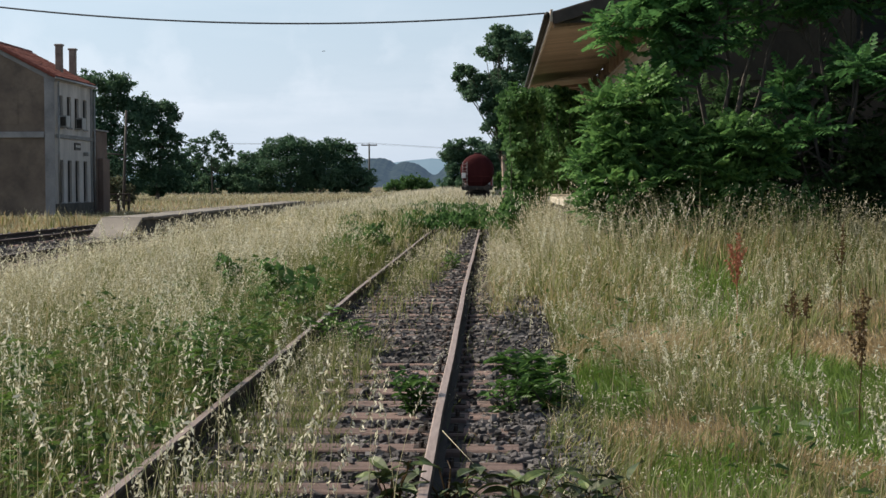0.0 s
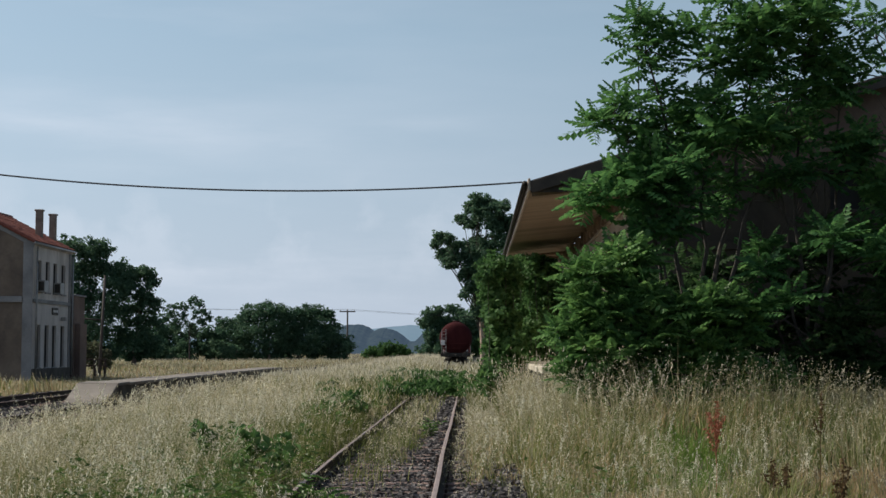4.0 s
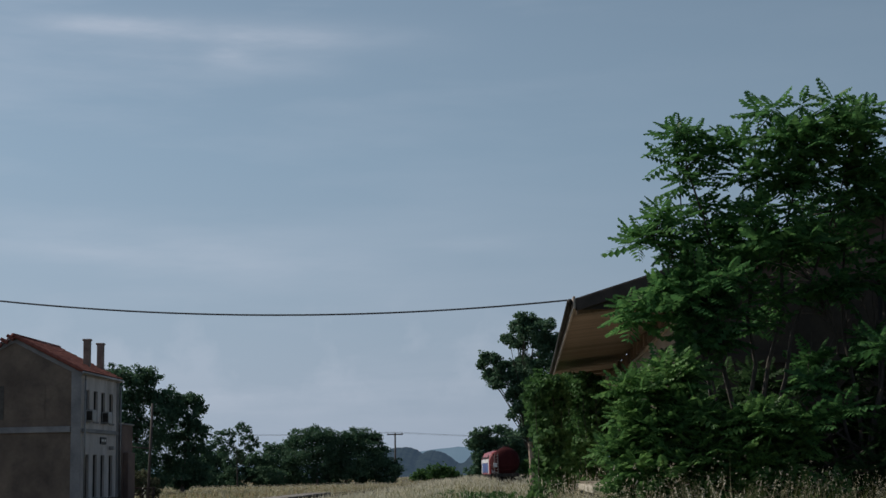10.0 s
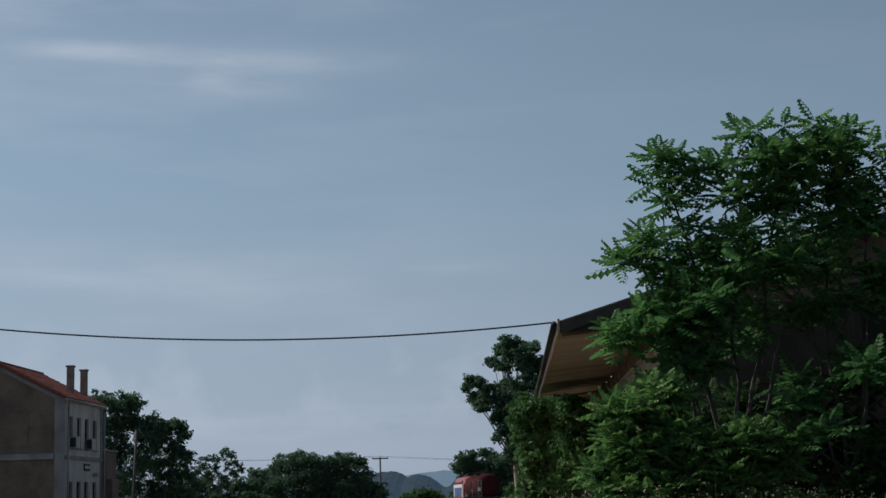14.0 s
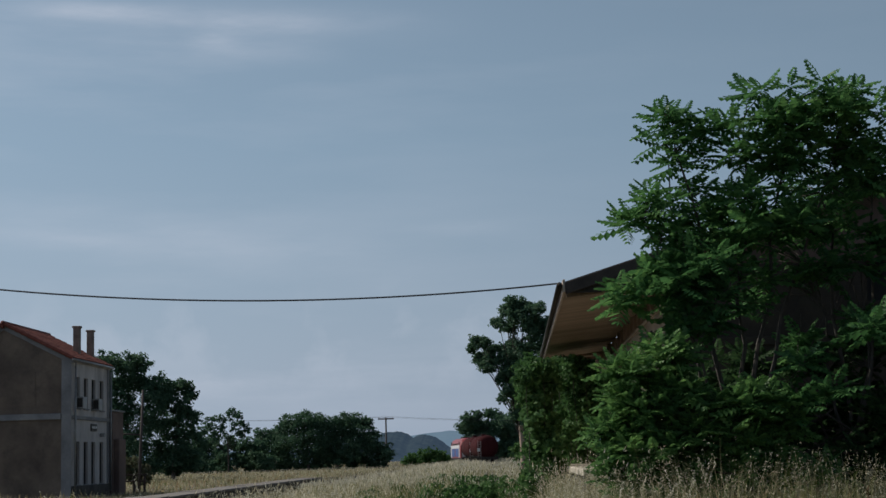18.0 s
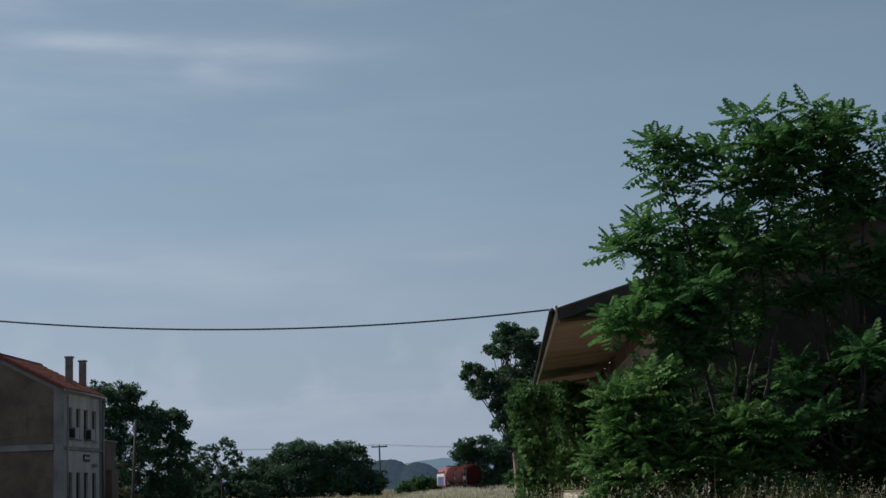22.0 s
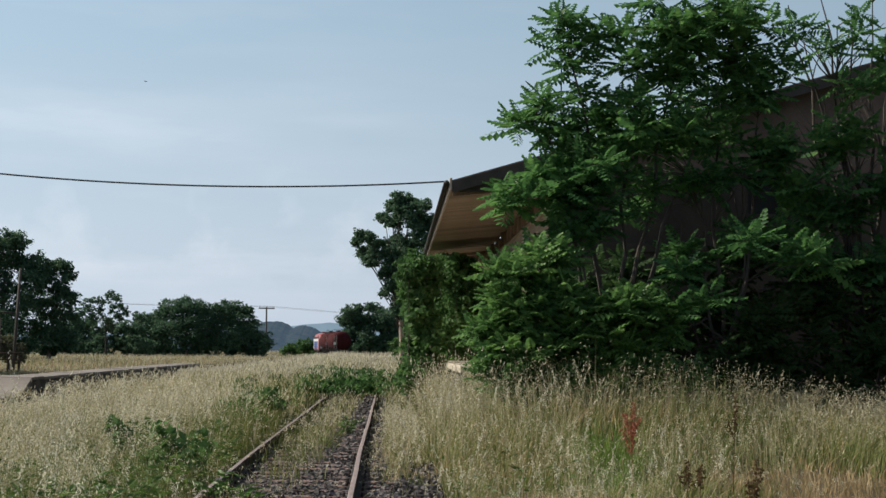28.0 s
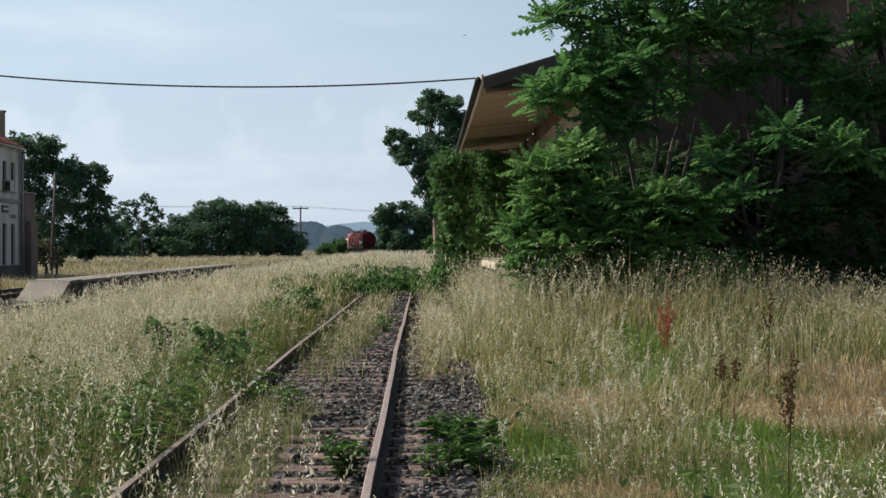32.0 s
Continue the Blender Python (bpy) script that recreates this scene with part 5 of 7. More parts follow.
# creeper and young trees hiding the shed's corner
ailanthus("tree_of_heaven", (4.1, 27.5),
          [((4.73, 27.3, 6.73), (0.95, 0.80, 0.75), 26), ((4.00, 27.3, 5.82), (0.80, 0.80, 0.50), 14), ((5.75, 27.3, 7.36), (0.95, 0.80, 0.58), 20), ((6.35, 27.3, 7.21), (0.60, 0.80, 0.80), 10), ((6.11, 27.3, 6.29), (0.70, 0.80, 0.60), 8),
           ((4.88, 27.3, 5.40), (1.20, 0.80, 0.55), 18), ((3.20, 27.3, 7.34), (0.22, 0.40, 0.14), 4), ((3.15, 27.3, 7.52), (0.2, 0.4, 0.12), 2), ((4.8, 27.3, 7.7), (0.24, 0.4, 0.1), 3), ((2.95, 27.3, 6.80), (0.10, 0.3, 0.10), 2), ((3.42, 27.3, 7.02), (0.35, 0.53, 0.35), 5), ((3.90, 27.3, 7.25), (0.30, 0.48, 0.15), 3), ((3.47, 27.3, 6.55), (0.40, 0.59, 0.25), 4),
           ((2.18, 27.3, 5.42), (0.10, 0.30, 0.08), 2), ((2.50, 27.3, 5.45), (0.26, 0.45, 0.18), 4), ((2.75, 27.3, 5.92), (0.20, 0.40, 0.18), 3), ((2.89, 27.3, 5.64), (0.42, 0.60, 0.38), 8), ((3.18, 27.3, 5.13), (0.50, 0.70, 0.30), 7),
           ((2.36, 26.8, 4.13), (0.32, 0.50, 0.26), 8), ((3.00, 26.8, 4.32), (0.66, 0.70, 0.42), 24), ((3.59, 26.8, 4.56), (0.49, 0.69, 0.39), 10), ((3.26, 26.8, 3.58), (0.59, 0.70, 0.29), 9), ((3.95, 27.0, 4.16), (0.7, 0.70, 0.5), 7)],
          [(-0.9, -0.2, 7.4), (0.4, 0.0, 7.2), (1.3, 0.0, 7.4), (-1.5, -0.4, 5.4), (-0.9, -0.5, 4.2), (2.0, 0.0, 6.6)], "tall tree of heaven with feathered leaves against the shed's gable", density=1.1, bare=6)
ailanthus("tree_of_heaven", (6.3, 28.0),
          [((6.00, 27.8, 6.82), (0.81, 0.60, 0.61), 8), ((6.62, 27.8, 6.09), (0.61, 0.60, 0.31), 6), ((5.47, 27.8, 5.45), (0.71, 0.60, 0.41), 8), ((7.06, 27.8, 6.73), (0.61, 0.60, 0.5), 8), ((7.0, 27.8, 5.2), (0.8, 0.60, 0.5), 12), ((6.71, 27.8, 3.60), (0.51, 0.60, 0.25), 7), ((5.45, 27.8, 3.28), (0.41, 0.60, 0.20), 6), ((4.77, 25.7, 2.08), (0.35, 0.4, 0.15), 4),
           ((6.11, 25.7, 3.45), (0.30, 0.3, 0.12), 3), ((6.85, 25.7, 3.15), (0.35, 0.3, 0.10), 4), ((7.5, 25.7, 2.98), (0.30, 0.3, 0.1), 2), ((4.96, 25.7, 2.85), (0.3, 0.3, 0.12), 3), ((5.44, 25.7, 2.3), (0.3, 0.3, 0.12), 3), ((4.95, 27.6, 4.31), (0.80, 0.60, 0.40), 7), ((5.85, 27.6, 4.59), (0.60, 0.60, 0.40), 6), ((4.6, 29.3, 4.2), (1.5, 0.7, 1.6), 8), ((5.4, 29.0, 5.8), (1.2, 1.0, 0.8), 10), ((4.0, 29.2, 5.4), (0.9, 1.0, 0.6), 8)],
          [(-0.4, 0, 6.6), (0.6, 0.0, 6.3), (-0.7, -0.1, 4.6), (0.3, -0.1, 4.0), (-1.0, -0.2, 2.6)], "slim tree of heaven with thin leaf whorls against the shed's gable", density=1.15, bare=16)
ailanthus("tree_of_heaven", (9.0, 28.4),
          [((8.53, 27.7, 6.55), (1.02, 0.50, 0.45), 5), ((9.48, 27.9, 7.0), (0.45, 0.50, 0.6), 11), ((8.1, 27.7, 7.4), (0.9, 0.5, 0.5), 6), ((8.0, 27.6, 5.6), (0.8, 0.50, 0.5), 6), ((8.62, 27.9, 5.38), (0.71, 0.60, 0.31), 5), ((7.66, 27.8, 4.43), (0.61, 0.60, 0.41), 9), ((8.29, 27.8, 4.13), (0.61, 0.60, 0.41), 9), ((9.36, 27.8, 4.45), (0.61, 0.60, 0.51), 12), ((9.79, 27.8, 5.39), (0.41, 0.60, 0.41), 7),
           ((7.55, 27.8, 3.29), (0.71, 0.60, 0.31), 14), ((9.13, 27.8, 3.09), (0.81, 0.60, 0.61), 16), ((11.0, 28.0, 4.4), (1.2, 0.6, 1.5), 30), ((6.39, 27.9, 7.34), (0.61, 0.50, 0.51), 3), ((7.35, 27.9, 7.3), (0.5, 0.50, 0.41), 2), ((5.87, 27.9, 6.39), (0.61, 0.50, 0.31), 3)],
          [(-0.3, 0, 7.9), (0.5, 0.0, 7.6), (-0.9, 0.0, 8.1), (1.4, 0, 7.2), (0.1, 0, 8.0), (-1.5, 0.0, 7.9), (-1.2, 0.1, 7.3), (-0.6, -0.1, 7.5), (-1.3, -0.2, 4.2), (0.6, -0.2, 4.6)], "tree of heaven with bare upper twigs against the shed's gable", density=1.35, bare=110)
ailanthus("tree_of_heaven_sapling", (2.6, 26.1),
          [((1.78, 25.9, 1.75), (0.28, 0.5, 0.3), 9), ((1.9, 26.0, 2.35), (0.28, 0.5, 0.2), 7), ((2.15, 25.9, 2.75), (0.35, 0.5, 0.22), 9), ((2.75, 26.1, 3.0), (0.4, 0.5, 0.2), 8), ((2.3, 25.7, 2.05), (0.5, 0.5, 0.3), 15), ((2.0, 25.8, 1.2), (0.35, 0.5, 0.3), 13), ((2.9, 25.8, 2.35), (0.4, 0.5, 0.25), 12),
           ((2.5, 25.5, 1.3), (0.6, 0.4, 0.3), 14), ((3.3, 25.7, 1.75), (0.45, 0.5, 0.3), 12), ((2.5, 25.6, 0.85), (0.7, 0.4, 0.25), 14), ((3.4, 25.5, 0.9), (0.7, 0.4, 0.35), 12), ((2.4, 27.2, 1.4), (0.6, 0.5, 0.6), 16), ((2.6, 27.2, 2.3), (0.6, 0.5, 0.5), 14)],
          [(-0.3, 0, 2.6), (0.3, -0.1, 2.3), (-0.8, 0, 2.0)], "bushy young tree of heaven before the shed's corner", leaf=0.45, density=1.7, foliage=M_AIL_SUNLIT)
ailanthus("tree_of_heaven_sapling", (4.3, 25.7),
          [((3.94, 25.8, 2.19), (0.66, 0.60, 0.26), 16), ((4.11, 25.7, 1.63), (0.85, 0.60, 0.40), 18), ((4.55, 25.9, 1.89), (0.40, 0.50, 0.15), 5), ((4.3, 25.5, 0.95), (1.2, 0.4, 0.35), 14)],
          [(-0.3, 0, 2.1), (0.3, 0, 1.8)], "bushy young tree of heaven in the tall grass", leaf=0.46, density=1.6, foliage=M_AIL_SUNLIT)
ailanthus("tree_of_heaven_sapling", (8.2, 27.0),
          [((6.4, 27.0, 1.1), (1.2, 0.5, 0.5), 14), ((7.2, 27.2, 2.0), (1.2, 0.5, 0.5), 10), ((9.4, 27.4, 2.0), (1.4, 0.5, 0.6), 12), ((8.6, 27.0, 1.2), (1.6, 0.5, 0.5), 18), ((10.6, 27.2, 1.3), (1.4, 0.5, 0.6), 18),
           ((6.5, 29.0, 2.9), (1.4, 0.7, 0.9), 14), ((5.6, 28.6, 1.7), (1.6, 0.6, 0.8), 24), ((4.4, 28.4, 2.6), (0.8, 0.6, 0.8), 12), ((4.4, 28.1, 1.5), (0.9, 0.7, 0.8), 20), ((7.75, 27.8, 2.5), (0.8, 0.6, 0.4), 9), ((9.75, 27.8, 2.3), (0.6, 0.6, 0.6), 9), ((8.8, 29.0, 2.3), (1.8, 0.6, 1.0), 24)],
          [(-0.6, 0, 1.5), (0.9, 0, 1.6), (0.1, 0, 1.3), (-1.6, 1.2, 2.8), (0.6, 1.0, 2.6), (-3.2, 1.0, 2.4)], "straggling young tree, its leaves coloured dark for the shed's shade", leaf=0.5, density=1.9, foliage=M_AIL_SHADED)


def creeper(x, y, lobes, depth, label, leaf):
    """A hanging mass of creeper leaves over thin stems."""
    z = float(ground_z(x, y))
    thing = base("creeper", pose(x, y, z), label, "creeper")
    wood, crown = Pile(), Pile()
    placed = []
    for row in range(3):
        for lx, lz, r in lobes:
            dy = (row - 1 + rng.uniform(-0.4, 0.4)) * depth / 3
            shift = 0.0105 * dy
            placed.append((lx - x + shift, dy, lz - z, r * rng.uniform(1.0, 1.35)))
            bough(wood, ((lx - x) * 0.8, dy, -0.1), (lx - x, dy, lz - z), 0.014, 0.006, 0.1, 5)
    clumps(crown, placed, leaf, 0.55, 0.9, 0.9)
    tagged(finish("stem_tangle", wood.mesh("stem_tangle"), M_STEM, thing), kind="stuff")
    tagged(finish("leaves", crown.mesh("leaves"), M_VINE, thing, "dense hanging leaves"), kind="stuff")


creeper(1.0, 44.0, [(0.79, 3.85, 0.23), (1.13, 3.70, 0.28), (0.67, 3.45, 0.22), (1.04, 3.28, 0.30), (1.35, 3.33, 0.23), (0.79, 2.94, 0.26), (1.18, 2.77, 0.30), (0.95, 2.38, 0.30), (1.29, 2.20, 0.26), (1.01, 1.92, 0.30), (1.35, 1.69, 0.26), (0.84, 1.53, 0.23), (1.12, 1.35, 0.24), (1.15, 0.9, 0.3), (0.8, 0.95, 0.25), (1.4, 1.1, 0.28), (1.0, 0.5, 0.3), (1.35, 0.55, 0.28), (0.7, 0.5, 0.22)], 5.0, "dense green creeper hanging from the canopy's edge", 0.16)
creeper(2.2, 50.0, [(1.80, 4.10, 0.29), (2.24, 4.03, 0.29), (2.63, 3.97, 0.29), (2.05, 3.52, 0.32), (2.50, 3.45, 0.32), (1.92, 2.81, 0.29), (2.31, 2.75, 0.32), (2.05, 2.11, 0.29), (2.44, 2.04, 0.26), (1.98, 1.46, 0.26), (2.4, 1.5, 0.3), (2.1, 0.9, 0.3), (2.6, 0.9, 0.3), (3.0, 2.6, 0.35), (3.0, 3.5, 0.35)], 5.0, "dark green creeper in the shade under the canopy", 0.14)


# ---- poles and cables ----
def sagging(name, p, q, sag, radius, label, steps=40):
    p, q = Vector(p), Vector(q)
    pts = [p.lerp(q, i / steps) - Vector((0, 0, sag * 4 * (i / steps) * (1 - i / steps))) for i in range(steps + 1)]
    pile = Pile()
    pile.add(*tube_arrays(pts, [radius] * (steps + 1), 6))
    return tagged(finish(name, pile.mesh(name), M_CABLE), label, "cable")


def make_poles():
    sagging("overhead_cable", (1.22, 31.98, 4.97), (-17.5, 33.0, 6.52), 0.73, 0.0175, "thick black cable slung from the shed's canopy")
    stay = base("cable_pole", pose(-17.5, 33.0, float(ground_z(-17.5, 33))), "wooden pole that carries the black cable", "pole")
    rod("shaft", (0, 0, -0.3), (0, 0, 7.1), 0.12, M_POLE, stay, 0.09)
    lean = base("wooden_pole", pose(-22.4, 95.0, -0.26, 0, 2.4, 0), "leaning grey wooden pole beside the station house", "pole")
    rod("shaft", (0, 0, -0.2), (0, 0, 6.3), 0.10, M_POLE, lean, 0.075)
    rod("stay_bar", (-2.1, 0, 3.62), (0, 0, 3.55), 0.05, M_POLE, lean)
    tall = base("telegraph_pole", pose(-19.1, 254.0, -0.26), "wooden power pole with a crossarm", "pole")
    rod("shaft", (0, 0, -0.2), (0, 0, 8.25), 0.17, M_POLE, tall, 0.13)
    span("crossarm", (-1.3, -0.09, 7.95), (1.3, 0.09, 8.15), M_POLE, tall, 0.02)
    for x in (-1.15, 0.0, 1.15):
        rod("insulator", (x, 0, 8.15 if x else 8.25), (x, 0, 8.38 if x else 8.48), 0.06, M_METALBOX, tall, 0.04, 8)
    for x in (-1.15, 0.0, 1.15):
        z = 8.1 if x else 8.2
        sagging("power_line", (-19.1 + x, 254.0, z), (40 + x, 300.0, z + 0.2), 1.0, 0.011, "thin power line between far poles", 30)
        sagging("power_line", (-19.1 + x, 254.0, z), (-80 + x, 215.0, z + 1.6), 1.0, 0.011, "thin power line between far poles", 30)


make_poles()


# ---- the train ----
def wheelset(parent, y, radius=0.46):
    axle = base("wheelset", Matrix.Identity(4), "", "")
    axle.parent = parent
    axle.location = (0, y, radius)
    bm = rod_bm((-1.0, 0, 0), (1.0, 0, 0), 0.08, None, 10)
    for s in (-1, 1):
        rod_bm((s * 0.69, 0, 0), (s * 0.82, 0, 0), radius, radius * 0.98, 20, bm)
        rod_bm((s * 0.66, 0, 0), (s * 0.69, 0, 0), radius + 0.03, None, 20, bm)
    part("wheels", bm, M_BLACK, axle)
    return axle


def bogie(parent, y, gap=1.8):
    frame_bm = bmesh.new()
    for s in (-1, 1):
        box_bm((0.12, gap + 0.9, 0.22), (s * 1.0, y, 0.55), 0.03, None, frame_bm)
        for e in (-1, 1):
            box_bm((0.2, 0.3, 0.3), (s * 1.02, y + e * gap / 2, 0.46), 0.03, None, frame_bm)
    box_bm((2.0, 0.4, 0.25), (0, y, 0.62), 0.03, None, frame_bm)
    part("bogie_frame", frame_bm, M_BLACK, parent)
    return [wheelset(parent, y - gap / 2), wheelset(parent, y + gap / 2)]


def buffers(parent, y, way):
    for s in (-0.87, 0.87):
        bm = rod_bm((s, y, 1.05), (s, y + way * 0.4, 1.05), 0.1, None, 12)
        rod_bm((s, y + way * 0.4, 1.05), (s, y + way * 0.5, 1.05), 0.24, 0.22, 16, bm)
        part("buffer", bm, M_BLACK, parent)
    bm = box_bm((0.12, 0.5, 0.16), (0, y + way * 0.2, 1.02), 0.03)
    part("coupling_hook", bm, M_BLACK, parent)


def tank_wagon(label):
    """Bogie tank wagon, its near end at the origin, running along y."""
    wagon = base("tank_wagon", Matrix.Identity(4), label, "wagon", "tank wagons of the train")
    long, radius, mid = 12.6, 1.49, 2.60
    bm = bmesh.new()
    ring = [(0.35, 0.05), (0.38, 0.65), (0.46, 1.1), (0.6, 1.34), (0.8, 1.45), (1.0, radius)]
    profile = ring + [(long - y, r) for y, r in ring[::-1]]
    sides, loops = 36, []
    for y, r in profile:
        loops.append([bm.verts.new((r * math.cos(2 * math.pi * k / sides), y, mid + r * math.sin(2 * math.pi * k / sides))) for k in range(sides)])
    for a, b in zip(loops, loops[1:]):
        for k in range(sides):
            bm.faces.new([a[k], b[k], b[(k + 1) % sides], a[(k + 1) % sides]])
    bm.faces.new(loops[0])
    bm.faces.new(loops[-1][::-1])
    part("tank", bm, M_TANK, wagon, "faded red cylindrical tank", True)
    for y in (1.2, 3.8, 6.3, 8.8, 11.4):
        band = bmesh.new()
        a = [[band.verts.new((r * math.cos(2 * math.pi * k / 36), yy, mid + r * math.sin(2 * math.pi * k / 36))) for k in range(36)] for yy, r in ((y - 0.06, radius + 0.002), (y - 0.05, radius + 0.03), (y + 0.05, radius + 0.03), (y + 0.06, radius + 0.002))]
        for p, q in zip(a, a[1:]):
            for k in range(36):
                band.faces.new([p[k], q[k], q[(k + 1) % 36], p[(k + 1) % 36]])
        part("tank_band", band, M_TANK, wagon)
    dome = rod("manhole", (0, 6.3, mid + 1.38), (0, 6.3, mid + 1.66), 0.33, M_TANK, wagon, None, 18)
    rod("manhole_lid", (0, 6.3, mid + 1.66), (0, 6.3, mid + 1.72), 0.36, M_BLACK, dome, None, 18)
    walk_bm = box_bm((0.7, 5.2, 0.05), (0.0, 8.2, mid + 1.5), 0.01)
    for s in (-0.33, 0.33):
        for k in range(5):
            rod_bm((s, 5.8 + 1.2 * k, mid + 1.4), (s, 5.8 + 1.2 * k, mid + 1.95), 0.02, None, 6, walk_bm)
    part("top_walkway", walk_bm, M_BLACK, wagon)
    under = box_bm((0.28, long, 0.3), (-0.75, long / 2, 1.1), 0.02)
    box_bm((0.28, long, 0.3), (0.75, long / 2, 1.1), 0.02, None, under)
    for y in (0.12, long - 0.12):
        box_bm((2.75, 0.24, 0.36), (0, y, 1.06), 0.02, None, under)
    for y in (2.2, 5.0, 7.6, 10.4):
        box_bm((2.2, 0.2, 0.42), (0, y, 1.16), 0.02, None, under)
    part("underframe", under, M_BLACK, wagon)
    # end ladder and platform rail
    ladder = bmesh.new()
    for s in (-1.28, -0.9):
        rod_bm((s, 0.2, 1.2), (s, 0.2, 3.4), 0.025, None, 6, ladder)
    for k in range(7):
        rod_bm((-1.28, 0.2, 1.4 + 0.3 * k), (-0.9, 0.2, 1.4 + 0.3 * k), 0.018, None, 6, ladder)
    part("ladder", ladder, M_METALBOX, wagon, "pale grey end ladder")
    guard = bmesh.new()
    for s in (-1.2, -0.4, 0.4, 1.2):
        rod_bm((s, 0.1, 1.2), (s, 0.1, 2.1), 0.022, None, 6, guard)
    for z in (1.65, 2.1):
        rod_bm((-1.2, 0.1, z), (1.2, 0.1, z), 0.022, None, 6, guard)
    part("end_guard_rail", guard, M_TANK, wagon)
    span("end_plate", (-1.38, 0.02, 1.95), (-1.02, 0.05, 2.4), M_LAMP, wagon, 0.01, "white plate on the wagon's end")
    axles = bogie(wagon, 2.3) + bogie(wagon, long - 2.3)
    buffers(wagon, 0.0, -1)
    buffers(wagon, long, 1)
    return wagon, axles


def locomotive():
    """Diesel engine, its rear end at the origin: red body, white bands, blue panels."""
    loco = base("diesel_locomotive", Matrix.Identity(4), "red diesel locomotive with white bands and blue panels", "locomotive")
    long = 15.4
    bm = bmesh.new()
    section = [(-1.45, 1.15), (1.45, 1.15), (1.48, 2.1), (1.45, 3.2), (1.15, 3.85), (0.6, 4.1), (-0.6, 4.1), (-1.15, 3.85), (-1.45, 3.2), (-1.48, 2.1)]
    loops = []
    for y, lift in ((0.15, 0.86), (0.5, 0.97), (0.9, 1.0), (long - 0.9, 1.0), (long - 0.5, 0.97), (long - 0.15, 0.86)):
        loops.append([bm.verts.new((x * (0.94 + 0.06 * (lift > 0.9)), y, 1.15 + (z - 1.15) * lift)) for x, z in section])
    for a, b in zip(loops, loops[1:]):
        for k in range(10):
            bm.faces.new([a[k], b[k], b[(k + 1) % 10], a[(k + 1) % 10]])
    bm.faces.new(loops[0])
    bm.faces.new(loops[-1][::-1])
    body = part("body", bm, M_LOCORED, loco, "red painted body")
    for s in (-1, 1):
        x0, x1 = sorted((s * 1.482, s * 1.512))
        span("side_panel", (x0, 2.4, 1.35), (x1, 7.2, 2.55), M_LOCOBLUE, body, 0.01, "blue side panel")
        span("side_panel", (x0, 8.2, 1.35), (x1, 13.0, 2.55), M_LOCOBLUE, body, 0.01, "blue side panel")
        span("white_band", (x0, 0.9, 2.58), (x1, long - 0.9, 3.05), M_LOCOWHITE, body, 0.01, "white band")
        for y in (1.0, 13.4):
            span("white_corner", (x0, y, 1.2), (x1, y + 1.0, 2.57), M_LOCOWHITE, body, 0.01, "white cab corner")
        for y in (1.15, long - 2.1):
            span("cab_window", (s * 1.47 - 0.02, y, 3.08), (s * 1.47 + 0.03, y + 0.9, 3.6), M_DARK, body, 0.01)
        for k in range(5):
            span("engine_grille", (s * 1.46 - 0.02, 3.0 + 1.9 * k, 3.07), (s * 1.46 + 0.035, 4.2 + 1.9 * k, 3.35), M_BLACK, body, 0.008)
    for y, way in ((0.14, -1), (long - 0.14, 1)):
        a, b = sorted((y, y + way * 0.05))
        span("end_panel", (-1.2, a, 1.3), (1.2, b, 2.3), M_LOCOWHITE, body, 0.01, "white end panel")
        span("end_panel", (-0.75, min(a, a + way * 0.03), 1.4), (0.75, max(b, b + way * 0.03), 2.2), M_LOCOBLUE, body, 0.01, "blue end panel")
        for s in (-0.62, 0.62):
            span("windscreen", (s - 0.48, a, 2.75), (s + 0.48, b, 3.3), M_DARK, body, 0.01)
            rod("headlight", (s * 1.4, y, 2.5), (s * 1.4, y + way * 0.08, 2.5), 0.13, M_LAMP, body, None, 14)
    span("roof_fan", (-0.55, 5.0, 4.1), (0.55, 7.6, 4.28), M_BLACK, body, 0.03)
    span("exhaust", (-0.3, 9.4, 4.1), (0.3, 10.4, 4.36), M_BLACK, body, 0.03)
    under = box_bm((2.7, long - 0.3, 0.22), (0, long / 2, 1.04), 0.03)
    box_bm((2.3, 3.4, 0.6), (0, long / 2, 0.72), 0.08, None, under)
    part("underframe", under, M_BLACK, loco)
    axles = bogie(loco, 3.2, 2.4) + bogie(loco, long - 3.2, 2.4)
    buffers(loco, 0.1, -1)
    buffers(loco, long - 0.1, 1)
    return loco, axles


WAGON_A, AXLES_A = tank_wagon("faded red bogie tank wagon at the train's end")
WAGON_B, AXLES_B = tank_wagon("faded red bogie tank wagon behind the locomotive")
LOCO, AXLES_L = locomotive()

# the train's tail, metres along the track, time by time
TAIL = [(0.0, 137.0), (3.0, 140.5), (5.0, 144.0), (6.5, 148.5), (8.0, 156.5), (9.0, 163.5), (11.0, 177.0), (13.0, 188.0), (15.0, 195.5), (17.0, 202.0), (20.0, 212.5), (23.0, 223.5), (25.0, 231.0), (28.0, 243.0), (32.0, 258.0)]


